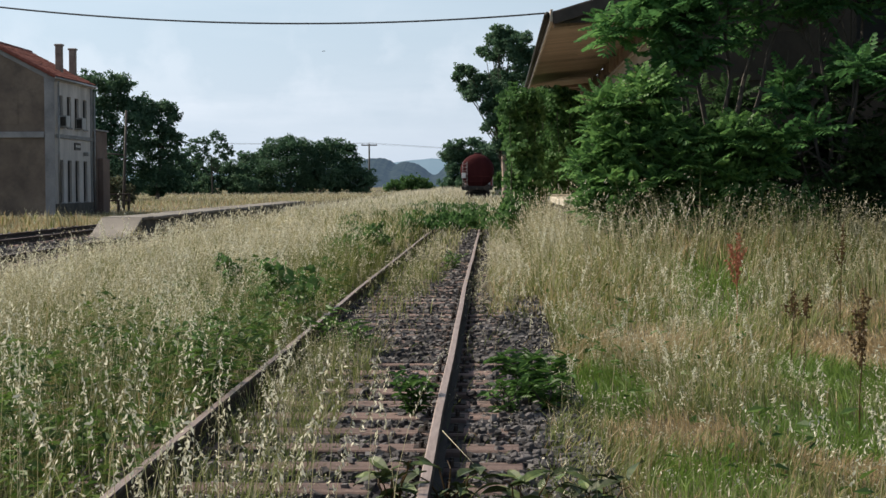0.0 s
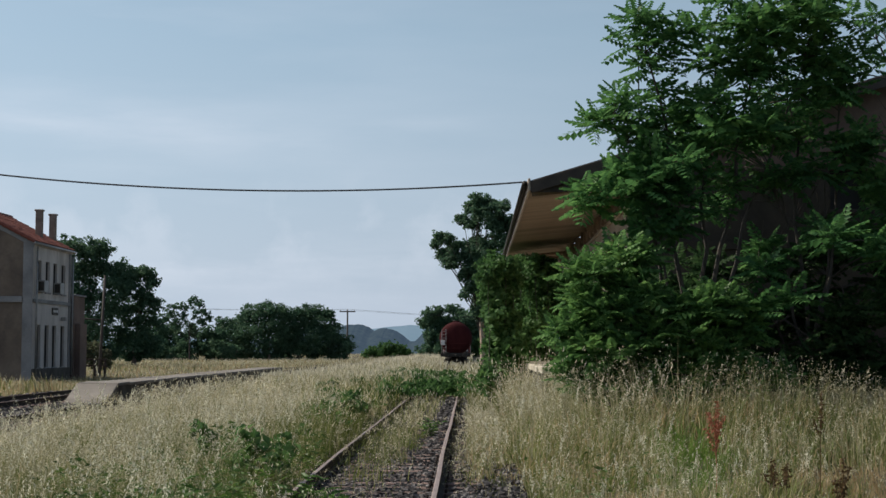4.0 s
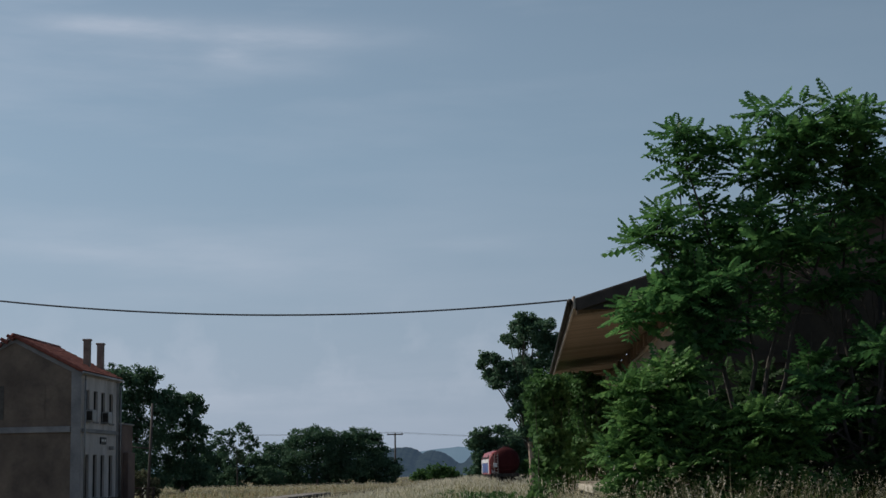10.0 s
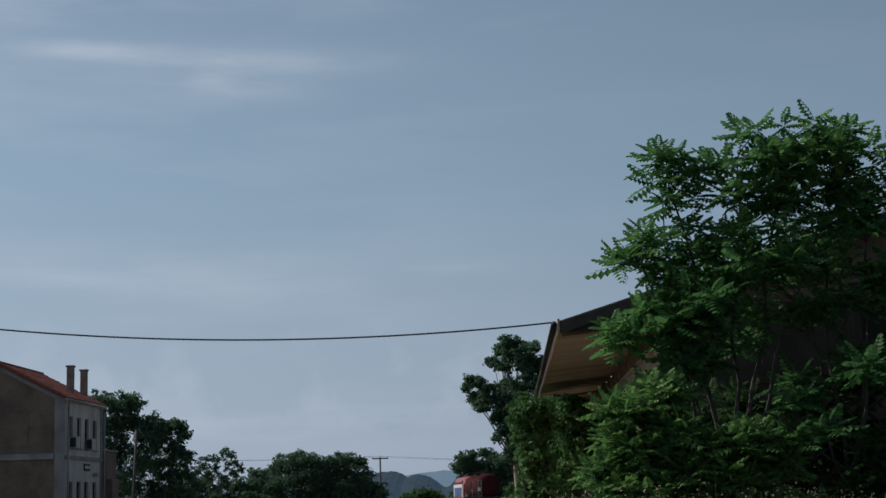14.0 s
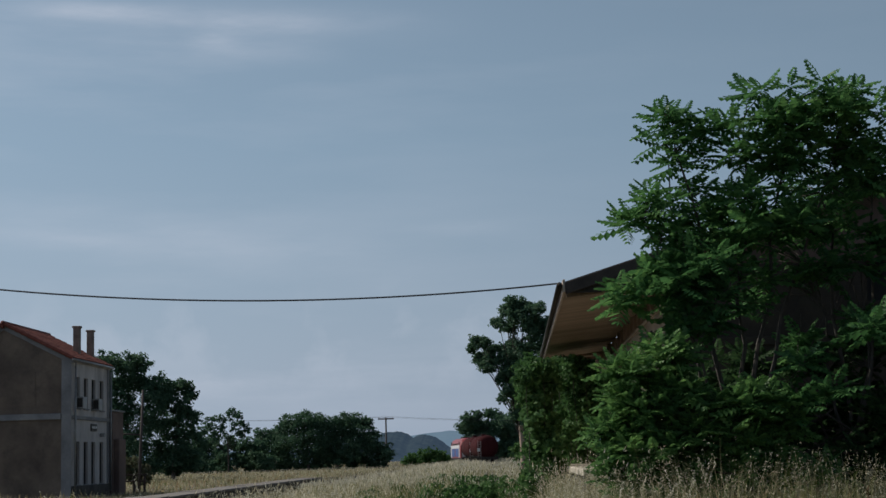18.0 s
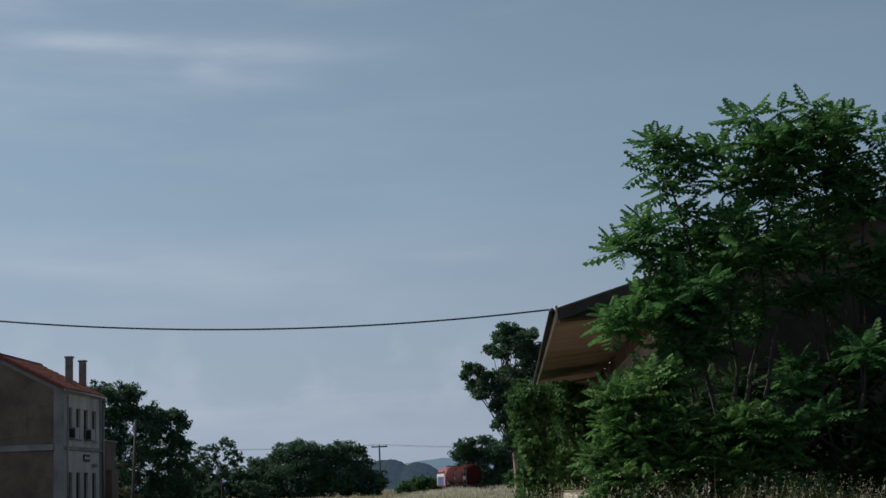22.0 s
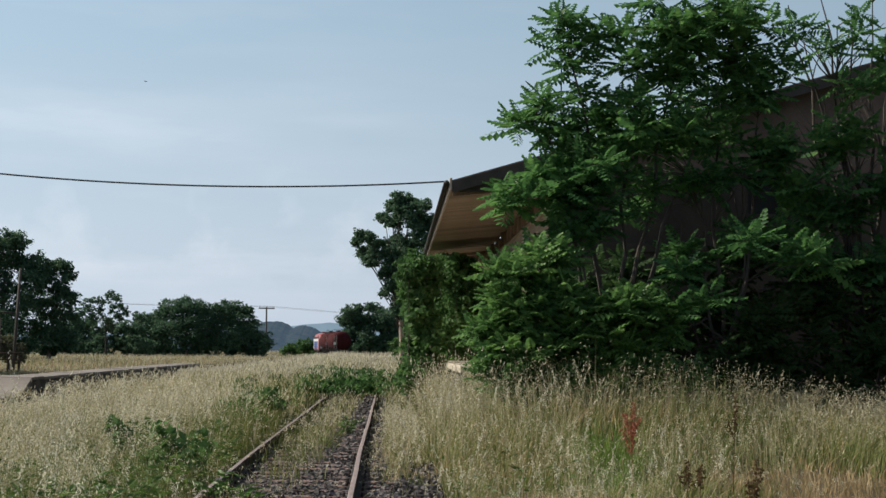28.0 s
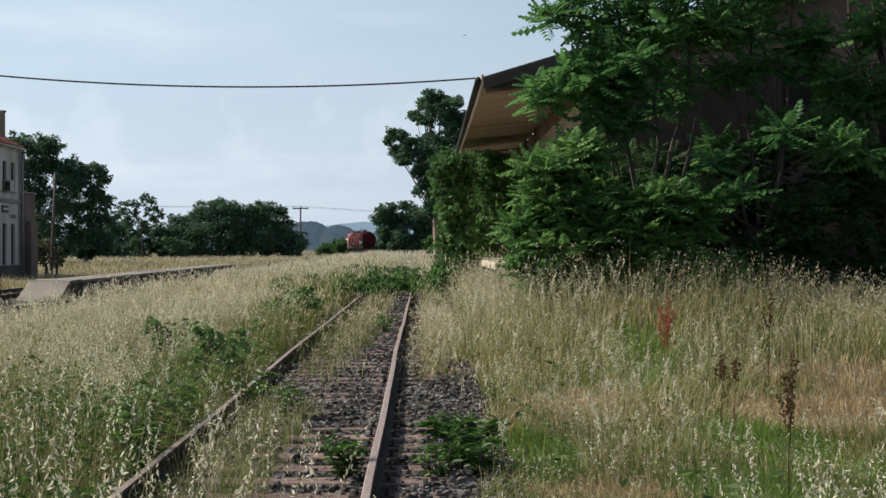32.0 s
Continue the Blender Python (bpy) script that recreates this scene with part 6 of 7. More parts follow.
def tail_at(t):
    """Smooth distance of the train's tail at t seconds."""
    ts, ds = [a for a, b in TAIL], [b for a, b in TAIL]
    i = min(max(k for k, a in enumerate(ts) if a <= t), len(ts) - 2)
    def rate(k):
        if k == 0 or k == len(ts) - 1:
            a, b = (0, 1) if k == 0 else (-2, -1)
            return (ds[b] - ds[a]) / (ts[b] - ts[a])
        return (ds[k + 1] - ds[k - 1]) / (ts[k + 1] - ts[k - 1])
    h = ts[i + 1] - ts[i]
    u = (t - ts[i]) / h
    return (2 * u**3 - 3 * u**2 + 1) * ds[i] + (u**3 - 2 * u**2 + u) * h * rate(i) + (3 * u**2 - 2 * u**3) * ds[i + 1] + (u**3 - u**2) * h * rate(i + 1)


def on_track(y, long):
    """A vehicle's pose with both its ends on the track."""
    a, b = float(track_x(y)), float(track_x(y + long))
    return pose(a, y, 0.0, 0, 0, math.degrees(math.atan2(a - b, long)))




# ---- grass and weeds ----
LAWNS = [(0.95, 12.4, 0.4, 1.7), (1.28, 8.6, 0.42, 0.7), (2.95, 12.9, 0.6, 1.5), (2.9, 20.0, 0.55, 2.0), (2.6, 17.2, 0.45, 1.2), (2.35, 10.6, 0.65, 1.2), (3.7, 10.9, 0.7, 1.0)]
TANS = [(4.0, 14.6, 1.2, 1.3), (5.5, 15.6, 1.6, 2.0), (4.9, 17.8, 1.4, 1.1), (1.35, 10.4, 0.6, 0.8), (0.6, 20.6, 0.3, 1.0), (1.5, 15.8, 0.5, 1.2), (2.3, 9.2, 0.5, 0.8)]


def near_to(spots, x, y):
    best = np.zeros_like(x)
    for cx, cy, rx, ry in spots:
        best = np.maximum(best, 1 - np.clip(((x - cx) / rx) ** 2 + ((y - cy) / ry) ** 2, 0, 1))
    return np.sqrt(best)


def wave(x, y, s=1.0):
    return np.sin(x * 1.3 * s + 0.7) * np.sin(y * 0.8 * s + x * 0.4) * 0.5 + np.sin(x * 0.5 * s - y * 0.33 * s) * 0.5


FIELD = np.random.default_rng(31).random((4, 97, 97))


def field(x, y, size, layer=0):
    """Smooth random patches about as wide as size, from 0 to 1."""
    u, v = np.asarray(x) / size + 500.3, np.asarray(y) / size + 300.7
    i, j = np.floor(u).astype(int), np.floor(v).astype(int)
    a, b = ease(u - i), ease(v - j)
    g = FIELD[layer]
    at = lambda p, q: g[p % 97, q % 97]
    return (at(i, j) * (1 - a) + at(i + 1, j) * a) * (1 - b) + (at(i, j + 1) * (1 - a) + at(i + 1, j + 1) * a) * b


def stand(x, y):
    """How tall and how thick the grass stands at a place."""
    tall = np.where(x < -1, 0.92, 0.46 + 0.50 * ease((y - 12) / 12.0)) * (0.62 + 0.5 * field(x, y, 2.1) + 0.3 * field(x, y, 0.7, 1))
    tall = tall * np.where(x < -1, 0.34 + 0.66 * ease((x + 8.2) / 2.6), 1.0)
    tall = np.where((x < -7.4) & (y > 62), 0.55, tall)
    tall = np.where(y > 60, 0.85 + 0.1 * wave(x, y, 0.3), tall) * np.where((x < -7.4) & (y > 62), np.where((x < -14) & (y < 120), 0.36, 0.6), 1.0)
    tall = tall * (1 + (0.34 - 0.42 * ease((x - 4.0) / 3.0)) * ease((y - 19) / 4.0) * (x > 0.9) * (y < 40))
    low = near_to(LAWNS, x, y)
    tall = tall * (1 - 0.5 * low) * (1 - 0.6 * near_to(TANS, x, y))
    mid = track_x(y)
    off = x - mid
    thick = np.ones_like(x)
    over = ease((y - 47) / 14.0)                      # the weeds close over the track
    bed_core = (off > -0.95) & (off < 1.37 + 0.055 * (np.clip(y, 6, 16) - 8.4))
    left_half = (off > -1.0) & (off < 0.1) & (y > 15)
    thick = np.where(bed_core, 0.015 + 0.6 * over, thick)
    thick = np.where(left_half, np.maximum(thick, 0.3 * ease((y - 15) / 8.0)), thick)
    thick = np.where(bed_core & (y > 34), np.maximum(thick, 0.12), thick)
    shoulder = (off >= 0.75) & (off < 1.75)
    open_gravel = ease((y - 6.5) / 2.0) * (1 - ease((y - 18.0) / 2.0))
    thick = np.where(shoulder, 1 - 0.96 * open_gravel * (off < 1.37 + 0.055 * (y - 8.4) + 0.12 * np.sin(y * 2.7) * np.sin(y * 1.1)), thick)
    beside = (off <= -0.7) & (off > -1.25)
    thick = np.where(beside, np.maximum(0.7, over), thick)
    inner = (off > -0.72) & (off < 0.16 - 0.16 * np.sin(y * 1.9)) & ((y < 15) | (y > 22)) & (y < 46)
    thick = np.where(inner, 0.62, thick)
    tall = np.where(inner & (y < 15), tall * 0.82, tall)
    thick = np.where((x < -1.75) & (x > -4.0) & (y < 15), thick * 0.5, thick)
    tall = np.where(bed_core, tall * (0.62 + 0.2 * over), tall)
    along = (np.abs(np.abs(off) - 0.75) < 0.34) & (y > 18) & (y < 52)
    tall = np.where(along, tall * np.where(off < 0, 0.7, 0.45), tall)
    thick = np.where(along, thick * np.where(off < 0, 0.9, 0.6), thick)
    rails_west = (x < -7.7) & (x > -16.0) & (y > 22)
    thick = np.where(rails_west & (y < 75), 0.04, thick)
    tall = np.where(rails_west & (y < 75), 0.3, tall)
    skirt = (x < -9.95) & (x > -10.7) & (y > 44) & (y < 80)
    thick = np.where(skirt, 0.6 + 0.4 * np.sin(y * 1.3), thick)
    tall = np.where(skirt, 0.5 + 0.2 * np.sin(y * 0.9), tall)
    platform = (x < -10.6) & (x > -12.5) & (y > 45)
    thick = np.where(platform, 0, thick)
    inside = (x > 1.3 + 0.3) & (y > 32.6) & (y < 62)
    thick = np.where(inside, 0, thick)
    house = (x < -21.0) & (x > -29) & (y > 76.5) & (y < 90)
    thick = np.where(house, 0, thick)
    return tall, thick


def sample(count, d0, d1, power=1.0, a0=-21.0, a1=21.5):
    a = np.radians(a0 + (a1 - a0) * rng.random(count))
    d = (d0 ** power + (d1 ** power - d0 ** power) * rng.random(count)) ** (1 / power)
    return d * np.sin(a), d * np.cos(a), d


def ribbons(x, y, z, h, w, lean):
    """Bent blades, five points each; in a clump they lie much the same way."""
    n = len(x)
    a, b = rng.random(n) * 6.283, 7.0 * field(x, y, 0.8, 2) + 5.0 * field(x, y, 3.0, 3) + rng.normal(size=n) * 0.9
    sx, sy = np.cos(a) * w / 2, np.sin(a) * w / 2
    lx, ly = np.cos(b) * lean * h, np.sin(b) * lean * h
    v = np.empty((n, 5, 3))
    v[:, 0] = np.stack([x - sx, y - sy, z], -1)
    v[:, 1] = np.stack([x + sx, y + sy, z], -1)
    mx, my, mz = x + lx * 0.3, y + ly * 0.3, z + h * 0.58
    v[:, 2] = np.stack([mx + sx * 0.8, my + sy * 0.8, mz], -1)
    v[:, 3] = np.stack([mx - sx * 0.8, my - sy * 0.8, mz], -1)
    v[:, 4] = np.stack([x + lx, y + ly, z + h * (1 - 0.35 * lean)], -1)
    o = (np.arange(n) * 5)[:, None]
    return v, o + np.array([[0, 1, 2, 3]]), o + np.array([[3, 2, 4]])


def blades(pile, x, y, h, w, lean):
    v, q, t = ribbons(x, y, ground_z(x, y) - 0.03, h, w, lean)
    pile.add(v.reshape(-1, 3), q, t)
    return v[:, 4]


def spikelets(pile, at, size, hang=0.7, slim=0.2, upright=False):
    """Small pointed husks, two-sided, hanging at odd angles."""
    n = len(at)
    a = rng.random(n) * 6.283
    d = np.stack([np.cos(a) * (1 - hang), np.sin(a) * (1 - hang), -hang + 1.1 * (rng.random(n) - 0.35)], -1)
    if upright:
        tip = 0.1 + 0.6 * rng.random(n)
        d = np.stack([np.cos(a) * tip, np.sin(a) * tip, np.ones(n)], -1)
    d /= np.linalg.norm(d, axis=1)[:, None]
    b = rng.random(n) * 6.283
    s = np.cross(d, np.stack([np.cos(b), np.sin(b), 0.3 * np.ones(n)], -1))
    s /= np.linalg.norm(s, axis=1)[:, None] + 1e-6
    L, W = size[:, None], size[:, None] * slim
    v = np.stack([at, at + d * L * 0.4 + s * W, at + d * L, at + d * L * 0.4 - s * W], 1)
    o = (np.arange(n) * 4)[:, None]
    pile.add(v.reshape(-1, 3), o + np.array([[0, 1, 2, 3]]))


def keep(x, y, d, factor=1.0):
    tall, thick = stand(x, y)
    ok = rng.random(len(x)) < thick * factor
    return x[ok], y[ok], d[ok], tall[ok]


def make_grass():
    green, straw, tan, heads, oats, lawn = Pile(), Pile(), Pile(), Pile(), Pile(), Pile()
    # undergrowth
    for count, d0, d1 in ((70000, 4.5, 16.0), (60000, 15.0, 34.0)):
        x, y, d, tall = keep(*sample(count, d0, d1, 1.5))
        dry = near_to(TANS, x, y) * 1.3 + 0.35 * (x > 0) * ease(3.0 * field(x, y, 2.3, 1) - 1.6) + 0.12 * (wave(x, y, 0.8) > 0.35) + 0.14 * (x > 0)
        is_tan = rng.random(len(x)) < dry
        h = (0.10 + np.where(x > 0, 0.42 + 0.2 * ease((y - 12) / 6.0), 0.62) * tall * rng.random(len(x))) * (1 + 0.25 * near_to(LAWNS, x, y))
        w = np.maximum(0.0068, 0.00065 * d) * (0.8 + 0.6 * rng.random(len(x)))
        on_lawn = rng.random(len(x)) < 1.5 * near_to(LAWNS, x, y)
        for pile, ok in ((green, ~is_tan & ~on_lawn), (tan, is_tan & ~on_lawn), (lawn, on_lawn)):
            blades(pile, x[ok], y[ok], h[ok], w[ok], 0.25 + 0.5 * rng.random(ok.sum()))
    # tall stems with light heads
    for count, d0, d1, bunch in ((38000, 3.6, 15.0, 6), (52000, 14.0, 36.0, 6)):
        x, y, d, tall = keep(*sample(count, d0, d1, 1.5))
        low = near_to(LAWNS, x, y)
        patchy = np.where(x > 0, 0.85 * ease(2.2 * field(x, y, 1.3) - 0.45) * (1 - 0.6 * ease((y - 20) / 6.0)), 0.6 * ease(2.4 * field(x, y, 0.9, 1) - 0.8))
        ok = rng.random(len(x)) > np.maximum(np.maximum(np.maximum(low * 1.15, 1.05 * near_to(TANS, x, y)), patchy), np.where(x < -1, 0.72, 0.9) * (1 - ease((y - 8) / 10.0)))
        x, y, d, tall = x[ok], y[ok], d[ok], tall[ok]
        n = len(x)
        h = tall * (0.5 + 0.62 * rng.random(n))
        w = np.maximum(0.003, 0.00034 * d)
        west = x < -1.2
        patch = field(x, y, 1.7, 3) - 0.5
        is_straw = rng.random(n) < np.where(west, 0.46 + 0.44 * ease((y - 7) / 9.0), 0.56 + 0.28 * ease((y - 13) / 10.0)) + 0.8 * patch - 0.6 * ease((x + 3.3) / 0.9) * (x < -1.2) * ease((y - 11) / 6.0)
        for pile, ok in ((straw, is_straw), (green, ~is_straw)):
            lean = 0.08 + 0.62 * rng.random(ok.sum()) ** 1.3
            foot = np.stack([x[ok], y[ok], ground_z(x[ok], y[ok])], -1)
            tip = blades(pile, x[ok], y[ok], h[ok], w[ok], lean)
            has = rng.random(len(tip)) < np.where(x[ok] < -1, 0.9 - 0.45 * ease((x[ok] + 3.3) / 0.9), 0.6) * (1.0 if pile is straw else 0.3)
            # loose panicles: flecks strung along the bowed end of the stem
            end, root = np.repeat(tip[has], bunch, axis=0), np.repeat(foot[has], bunch, axis=0)
            hh, dd = np.repeat(h[ok][has], bunch), np.repeat(d[ok][has], bunch)
            k = rng.random(len(end))[:, None] * 0.3
            at = end + (root - end) * k * np.array((0.9, 0.9, 0.8)) + rng.normal(size=end.shape) * np.array((0.02, 0.02, 0.015)) * (0.6 + hh)[:, None]
            spikelets(heads, at, np.maximum(0.017, 0.00125 * dd) * (0.6 + 0.8 * rng.random(len(at))), 0.5, 0.2)
            some = rng.random(has.sum()) < 0.35
            plume = tip[has][some] - np.array((0, 0, 0.05))
            spikelets(heads, plume, np.maximum(0.05, 0.0034 * d[ok][has][some]) * (0.6 + 0.7 * rng.random(len(plume))), 0.7, 0.09, True)
    # the same meadow beside and behind
    x, y = rng.uniform(-24, 24, 90000), rng.uniform(-26, 34, 90000)
    aside = (np.abs(np.degrees(np.arctan2(x, y)) - 0.2) > 21.5) & (np.hypot(x, y) > 1.6) & ((np.abs(x - track_x(y)) > 1.7) | (rng.random(90000) < 0.04)) & ((x < -16.2) | (x > -7.4))
    x, y = x[aside & ~((x > 1.2) & (y > 30))], y[aside & ~((x > 1.2) & (y > 30))]
    n = len(x)
    is_straw = rng.random(n) < 0.55 + 0.3 * wave(x, y, 0.6)
    for pile, ok in ((straw, is_straw), (green, ~is_straw)):
        tip = blades(pile, x[ok], y[ok], (0.3 + 0.55 * rng.random(n))[ok], np.full(n, 0.014)[ok], 0.1 + 0.4 * rng.random(ok.sum()))
        if pile is straw:
            spikelets(heads, tip - np.array((0, 0, 0.05)), 0.07 + 0.05 * rng.random(len(tip)), 0.7, 0.12, True)
    # far meadow
    for count, d0, d1 in ((90000, 34.0, 90.0), (60000, 85.0, 240.0), (12000, 200.0, 520.0)):
        x, y, d, tall = keep(*sample(count, d0, d1, 1.2))
        n = len(x)
        h, w = tall * (0.55 + 0.55 * rng.random(n)), 0.00062 * d * (0.7 + 0.8 * rng.random(n))
        greenish = (np.abs(x - track_x(y)) < 2.2) & (y < 90)
        is_straw = rng.random(n) < np.where(greenish, 0.35, np.where((x < -13) & (y < 110), 0.5, 0.72)) + 0.15 * wave(x, y, 0.25)
        parched = (x < -7.4) & (rng.random(n) < 0.7)
        for pile, ok in ((straw, is_straw), (green, ~is_straw & ~parched), (tan, ~is_straw & parched)):
            tip = blades(pile, x[ok], y[ok], h[ok], w[ok], 0.1 + 0.35 * rng.random(ok.sum()))
            if pile is straw:
                at = tip + (rng.random(tip.shape) - 0.5) * 0.08
                spikelets(heads, at, 0.0025 * d[ok] * np.where(x[ok] < -12, 0.4, 1.0) * (rng.random(len(at)) < 0.7), 0.7, 0.09, True)
    # wild oats close by: bowed stems with open hanging panicles
    def oat(x, y, h):
        n, z = len(x), ground_z(x, y)
        b = rng.random(n) * 6.283
        lean = 0.08 + 0.2 * rng.random(n)
        us = np.linspace(0, 1, 6)
        px = x[:, None] + np.cos(b)[:, None] * (lean * h)[:, None] * us ** 2
        py = y[:, None] + np.sin(b)[:, None] * (lean * h)[:, None] * us ** 2
        pz = z[:, None] + h[:, None] * (us - 0.10 * us ** 3)
        side = rng.random(n) * 6.283
        wx, wy = np.cos(side)[:, None] * 0.0022 * (1.15 - us), np.sin(side)[:, None] * 0.0022 * (1.15 - us)
        v = np.stack([np.stack([px - wx, py - wy, pz], -1), np.stack([px + wx, py + wy, pz], -1)], 2).reshape(n, 12, 3)
        o = (np.arange(n) * 12)[:, None, None]
        q = o + np.array([[2 * i, 2 * i + 1, 2 * i + 3, 2 * i + 2] for i in range(5)])[None]
        straw.add(v.reshape(-1, 3), q.reshape(-1, 4))
        far = np.hypot(x, y)
        for k in range(26):
            u = 0.66 + 0.35 * (k / 25)
            out = 0.017 * (1.15 - (u - 0.66) * 2.2) * (0.2 + 0.9 * rng.random(n))
            a = rng.random(n) * 6.283
            c = np.stack([x + np.cos(b) * lean * h * u * u + np.cos(a) * out, y + np.sin(b) * lean * h * u * u + np.sin(a) * out, z + h * (u - 0.1 * u ** 3) - 0.25 * out], -1)
            spikelets(oats, c, np.maximum(0.025, 0.0016 * far) * (0.7 + 0.6 * rng.random(n)), 0.66, 0.165)

    x, y, d, tall = keep(*sample(150, 4.3, 12.0, 1.5))
    ok = ((x < -1.2) | ((x > 0.8) & (rng.random(len(x)) < 0.35))) & (rng.random(len(x)) > 1.4 * near_to(LAWNS, x, y))
    oat(x[ok], y[ok], np.clip(tall[ok], 0.5, 1.2) * (0.85 + 0.3 * rng.random(ok.sum())))
    x, y, d, tall = keep(*sample(750, 11.0, 27.0, 1.5))
    ok = (rng.random(len(x)) > 1.2 * np.maximum(near_to(LAWNS, x, y), near_to(TANS, x, y)) + 0.8 * (field(x, y, 1.6, 3) < 0.45)) & (np.abs(x - track_x(y)) > 1.2) & ((x < 3.4) | (y < 18))
    oat(x[ok], y[ok], np.clip(tall[ok], 0.4, 1.1) * (0.95 + 0.3 * rng.random(ok.sum())))
    for cx, cy, rx, ry, n in ((-0.78, 5.3, 0.3, 0.5, 9), (-1.05, 4.8, 0.3, 0.4, 8), (-0.5, 6.6, 0.2, 0.5, 6), (1.95, 7.2, 0.5, 0.7, 16), (-3.4, 12.0, 0.8, 2.0, 14), (-2.9, 9.0, 0.6, 1.4, 18), (-1.5, 6.0, 0.5, 1.0, 8), (-2.4, 7.5, 0.6, 1.2, 15), (-1.7, 7.8, 0.35, 0.8, 7), (-1.9, 6.2, 0.5, 0.7, 5), (-2.3, 11.0, 0.5, 1.6, 16), (1.75, 6.4, 0.4, 0.6, 12), (1.0, 14.0, 0.8, 1.4, 16), (2.4, 8.0, 0.5, 1.0, 14)):
        oat(cx + rng.normal(size=n) * rx * 0.6, cy + rng.normal(size=n) * ry * 0.6, (1.0 if cx < 0 else 0.72) + 0.3 * rng.random(n))
    for cx, cy, rx, ry, n in ((-1.35, 6.6, 0.25, 0.6, 5), (-1.5, 9.4, 0.2, 0.8, 4), (-1.15, 5.6, 0.25, 0.5, 6), (-1.45, 11.6, 0.2, 1.0, 8)):
        oat(cx + rng.normal(size=n) * rx * 0.6, cy + rng.normal(size=n) * ry * 0.6, 0.55 + 0.4 * rng.random(n))
    oat(np.array((-2.7, -3.3, -2.15, -4.1)), np.array((12.0, 13.4, 9.2, 15.0)), np.array((1.84, 1.5, 1.45, 1.55)))
    for name, pile, material, label in (("green_grass", green, M_GREEN, "long green grass over the disused yard"), ("straw_grass", straw, M_STRAW, "tall dry straw-coloured grass stems"), ("tan_grass", tan, M_TAN, "short dry tan grass"),
                                        ("lawn_grass", lawn, M_LAWN, "patches of short fresh green grass"), ("grass_heads", heads, M_HEAD, "pale seed heads over the tall grass"), ("wild_oats", oats, M_OAT, "pale hanging husks of wild oats")):
        tagged(finish(name, pile.mesh(name), material), label, "grass", kind="stuff")


make_grass()


def weed(x, y, wide, high, label, leaves=60, leaf=0.11, material=None, name="weed"):
    """A leafy weed: a few stems with pointed leaves all round."""
    z = float(ground_z(x, y)) if abs(x + 1.05) > 1.8 else -0.17
    thing = base(name, pose(x, y, z), label, "weed")
    wood, crown = Pile(), Pile()
    tv = np.array([(0, 0, 0), (0.35, 0.19, 0.05), (0.75, 0.13, 0.0), (1.0, 0, -0.14), (0.75, -0.13, 0.0), (0.35, -0.19, 0.05), (0.4, 0, -0.03)])
    tq = np.array([(0, 6, 2, 1), (0, 5, 4, 6), (6, 4, 3, 2)])
    tips = []
    for k in range(6):
        a = k * 1.05 + rng.random()
        end = np.array([math.cos(a) * wide * (0.3 + 0.6 * rng.random()), math.sin(a) * wide * (0.3 + 0.6 * rng.random()), high * (0.6 + 0.4 * rng.random())])
        tips += bough(wood, (0, 0, -0.03), end, 0.008, 0.003, 0.03, 5)[1:]
    tips = np.array(tips)
    at = tips[rng.integers(0, len(tips), leaves)] + (rng.random((leaves, 3)) - 0.5) * 0.06
    tagged(finish("stem", wood.mesh("stem"), M_DOCKBROWN if name == "tree_seedling" else M_STEM, thing), kind="stuff")
    spins, sizes = turned(leaves, -0.3, 0.6), leaf * (0.6 + 0.7 * rng.random(leaves))
    if name == "tree_seedling":
        # large leaves, each a piece of its own
        for k in range(leaves):
            ob = new("leaf", SEEDLING_LEAF)
            ob.parent = thing
            ob.matrix_basis = Matrix.Translation(at[k]) @ Matrix([list(row) for row in spins[k]]).to_4x4() @ Matrix.Scale(float(sizes[k]), 4)
    else:
        scatter(crown, tv, tq, spins, at, sizes)
        tagged(finish("foliage", crown.mesh("foliage"), material or M_WEED, thing), kind="stuff")


def seedling_leaf():
    """A long pointed leaf, folded along its rib and bowed towards the tip."""
    rows = [(0.0, 0.02, 0.0), (0.2, 0.13, 0.04), (0.45, 0.19, 0.05), (0.7, 0.15, 0.0), (0.9, 0.06, -0.08), (1.0, 0.004, -0.14)]
    verts, quads = [], []
    for x, half, z in rows:
        verts += [(x, -half, z + 0.03), (x, 0, z - 0.02), (x, half, z + 0.03)]
    for k in range(len(rows) - 1):
        o = 3 * k
        quads += [(o, o + 3, o + 4, o + 1), (o + 1, o + 4, o + 5, o + 2)]
    mesh = fast_mesh("leaf", verts, quads)
    mesh.materials.append(M_SEEDLING)
    return mesh


SEEDLING_LEAF = seedling_leaf()


for wx, wy, wide, high, leaves, leaf in ((-0.50, 10.9, 0.22, 0.34, 200, 0.10), (0.34, 11.6, 0.36, 0.42, 460, 0.11), (0.46, 11.2, 0.26, 0.3, 160, 0.11), (0.16, 11.0, 0.2, 0.24, 80, 0.1), (-0.66, 29.5, 0.24, 0.36, 80, 0.14),
                                         (-1.52, 15.2, 0.22, 0.42, 90, 0.13), (-1.22, 14.6, 0.18, 0.40, 70, 0.12), (-2.25, 12.4, 0.4, 0.5, 160, 0.14), (-2.0, 11.2, 0.3, 0.45, 110, 0.13), (-2.6, 13.6, 0.4, 0.5, 130, 0.14)):
    weed(wx, wy, wide, high, "leafy green weed growing in the track's ballast", leaves, leaf, M_DARKWEED if wy < 12 else None)
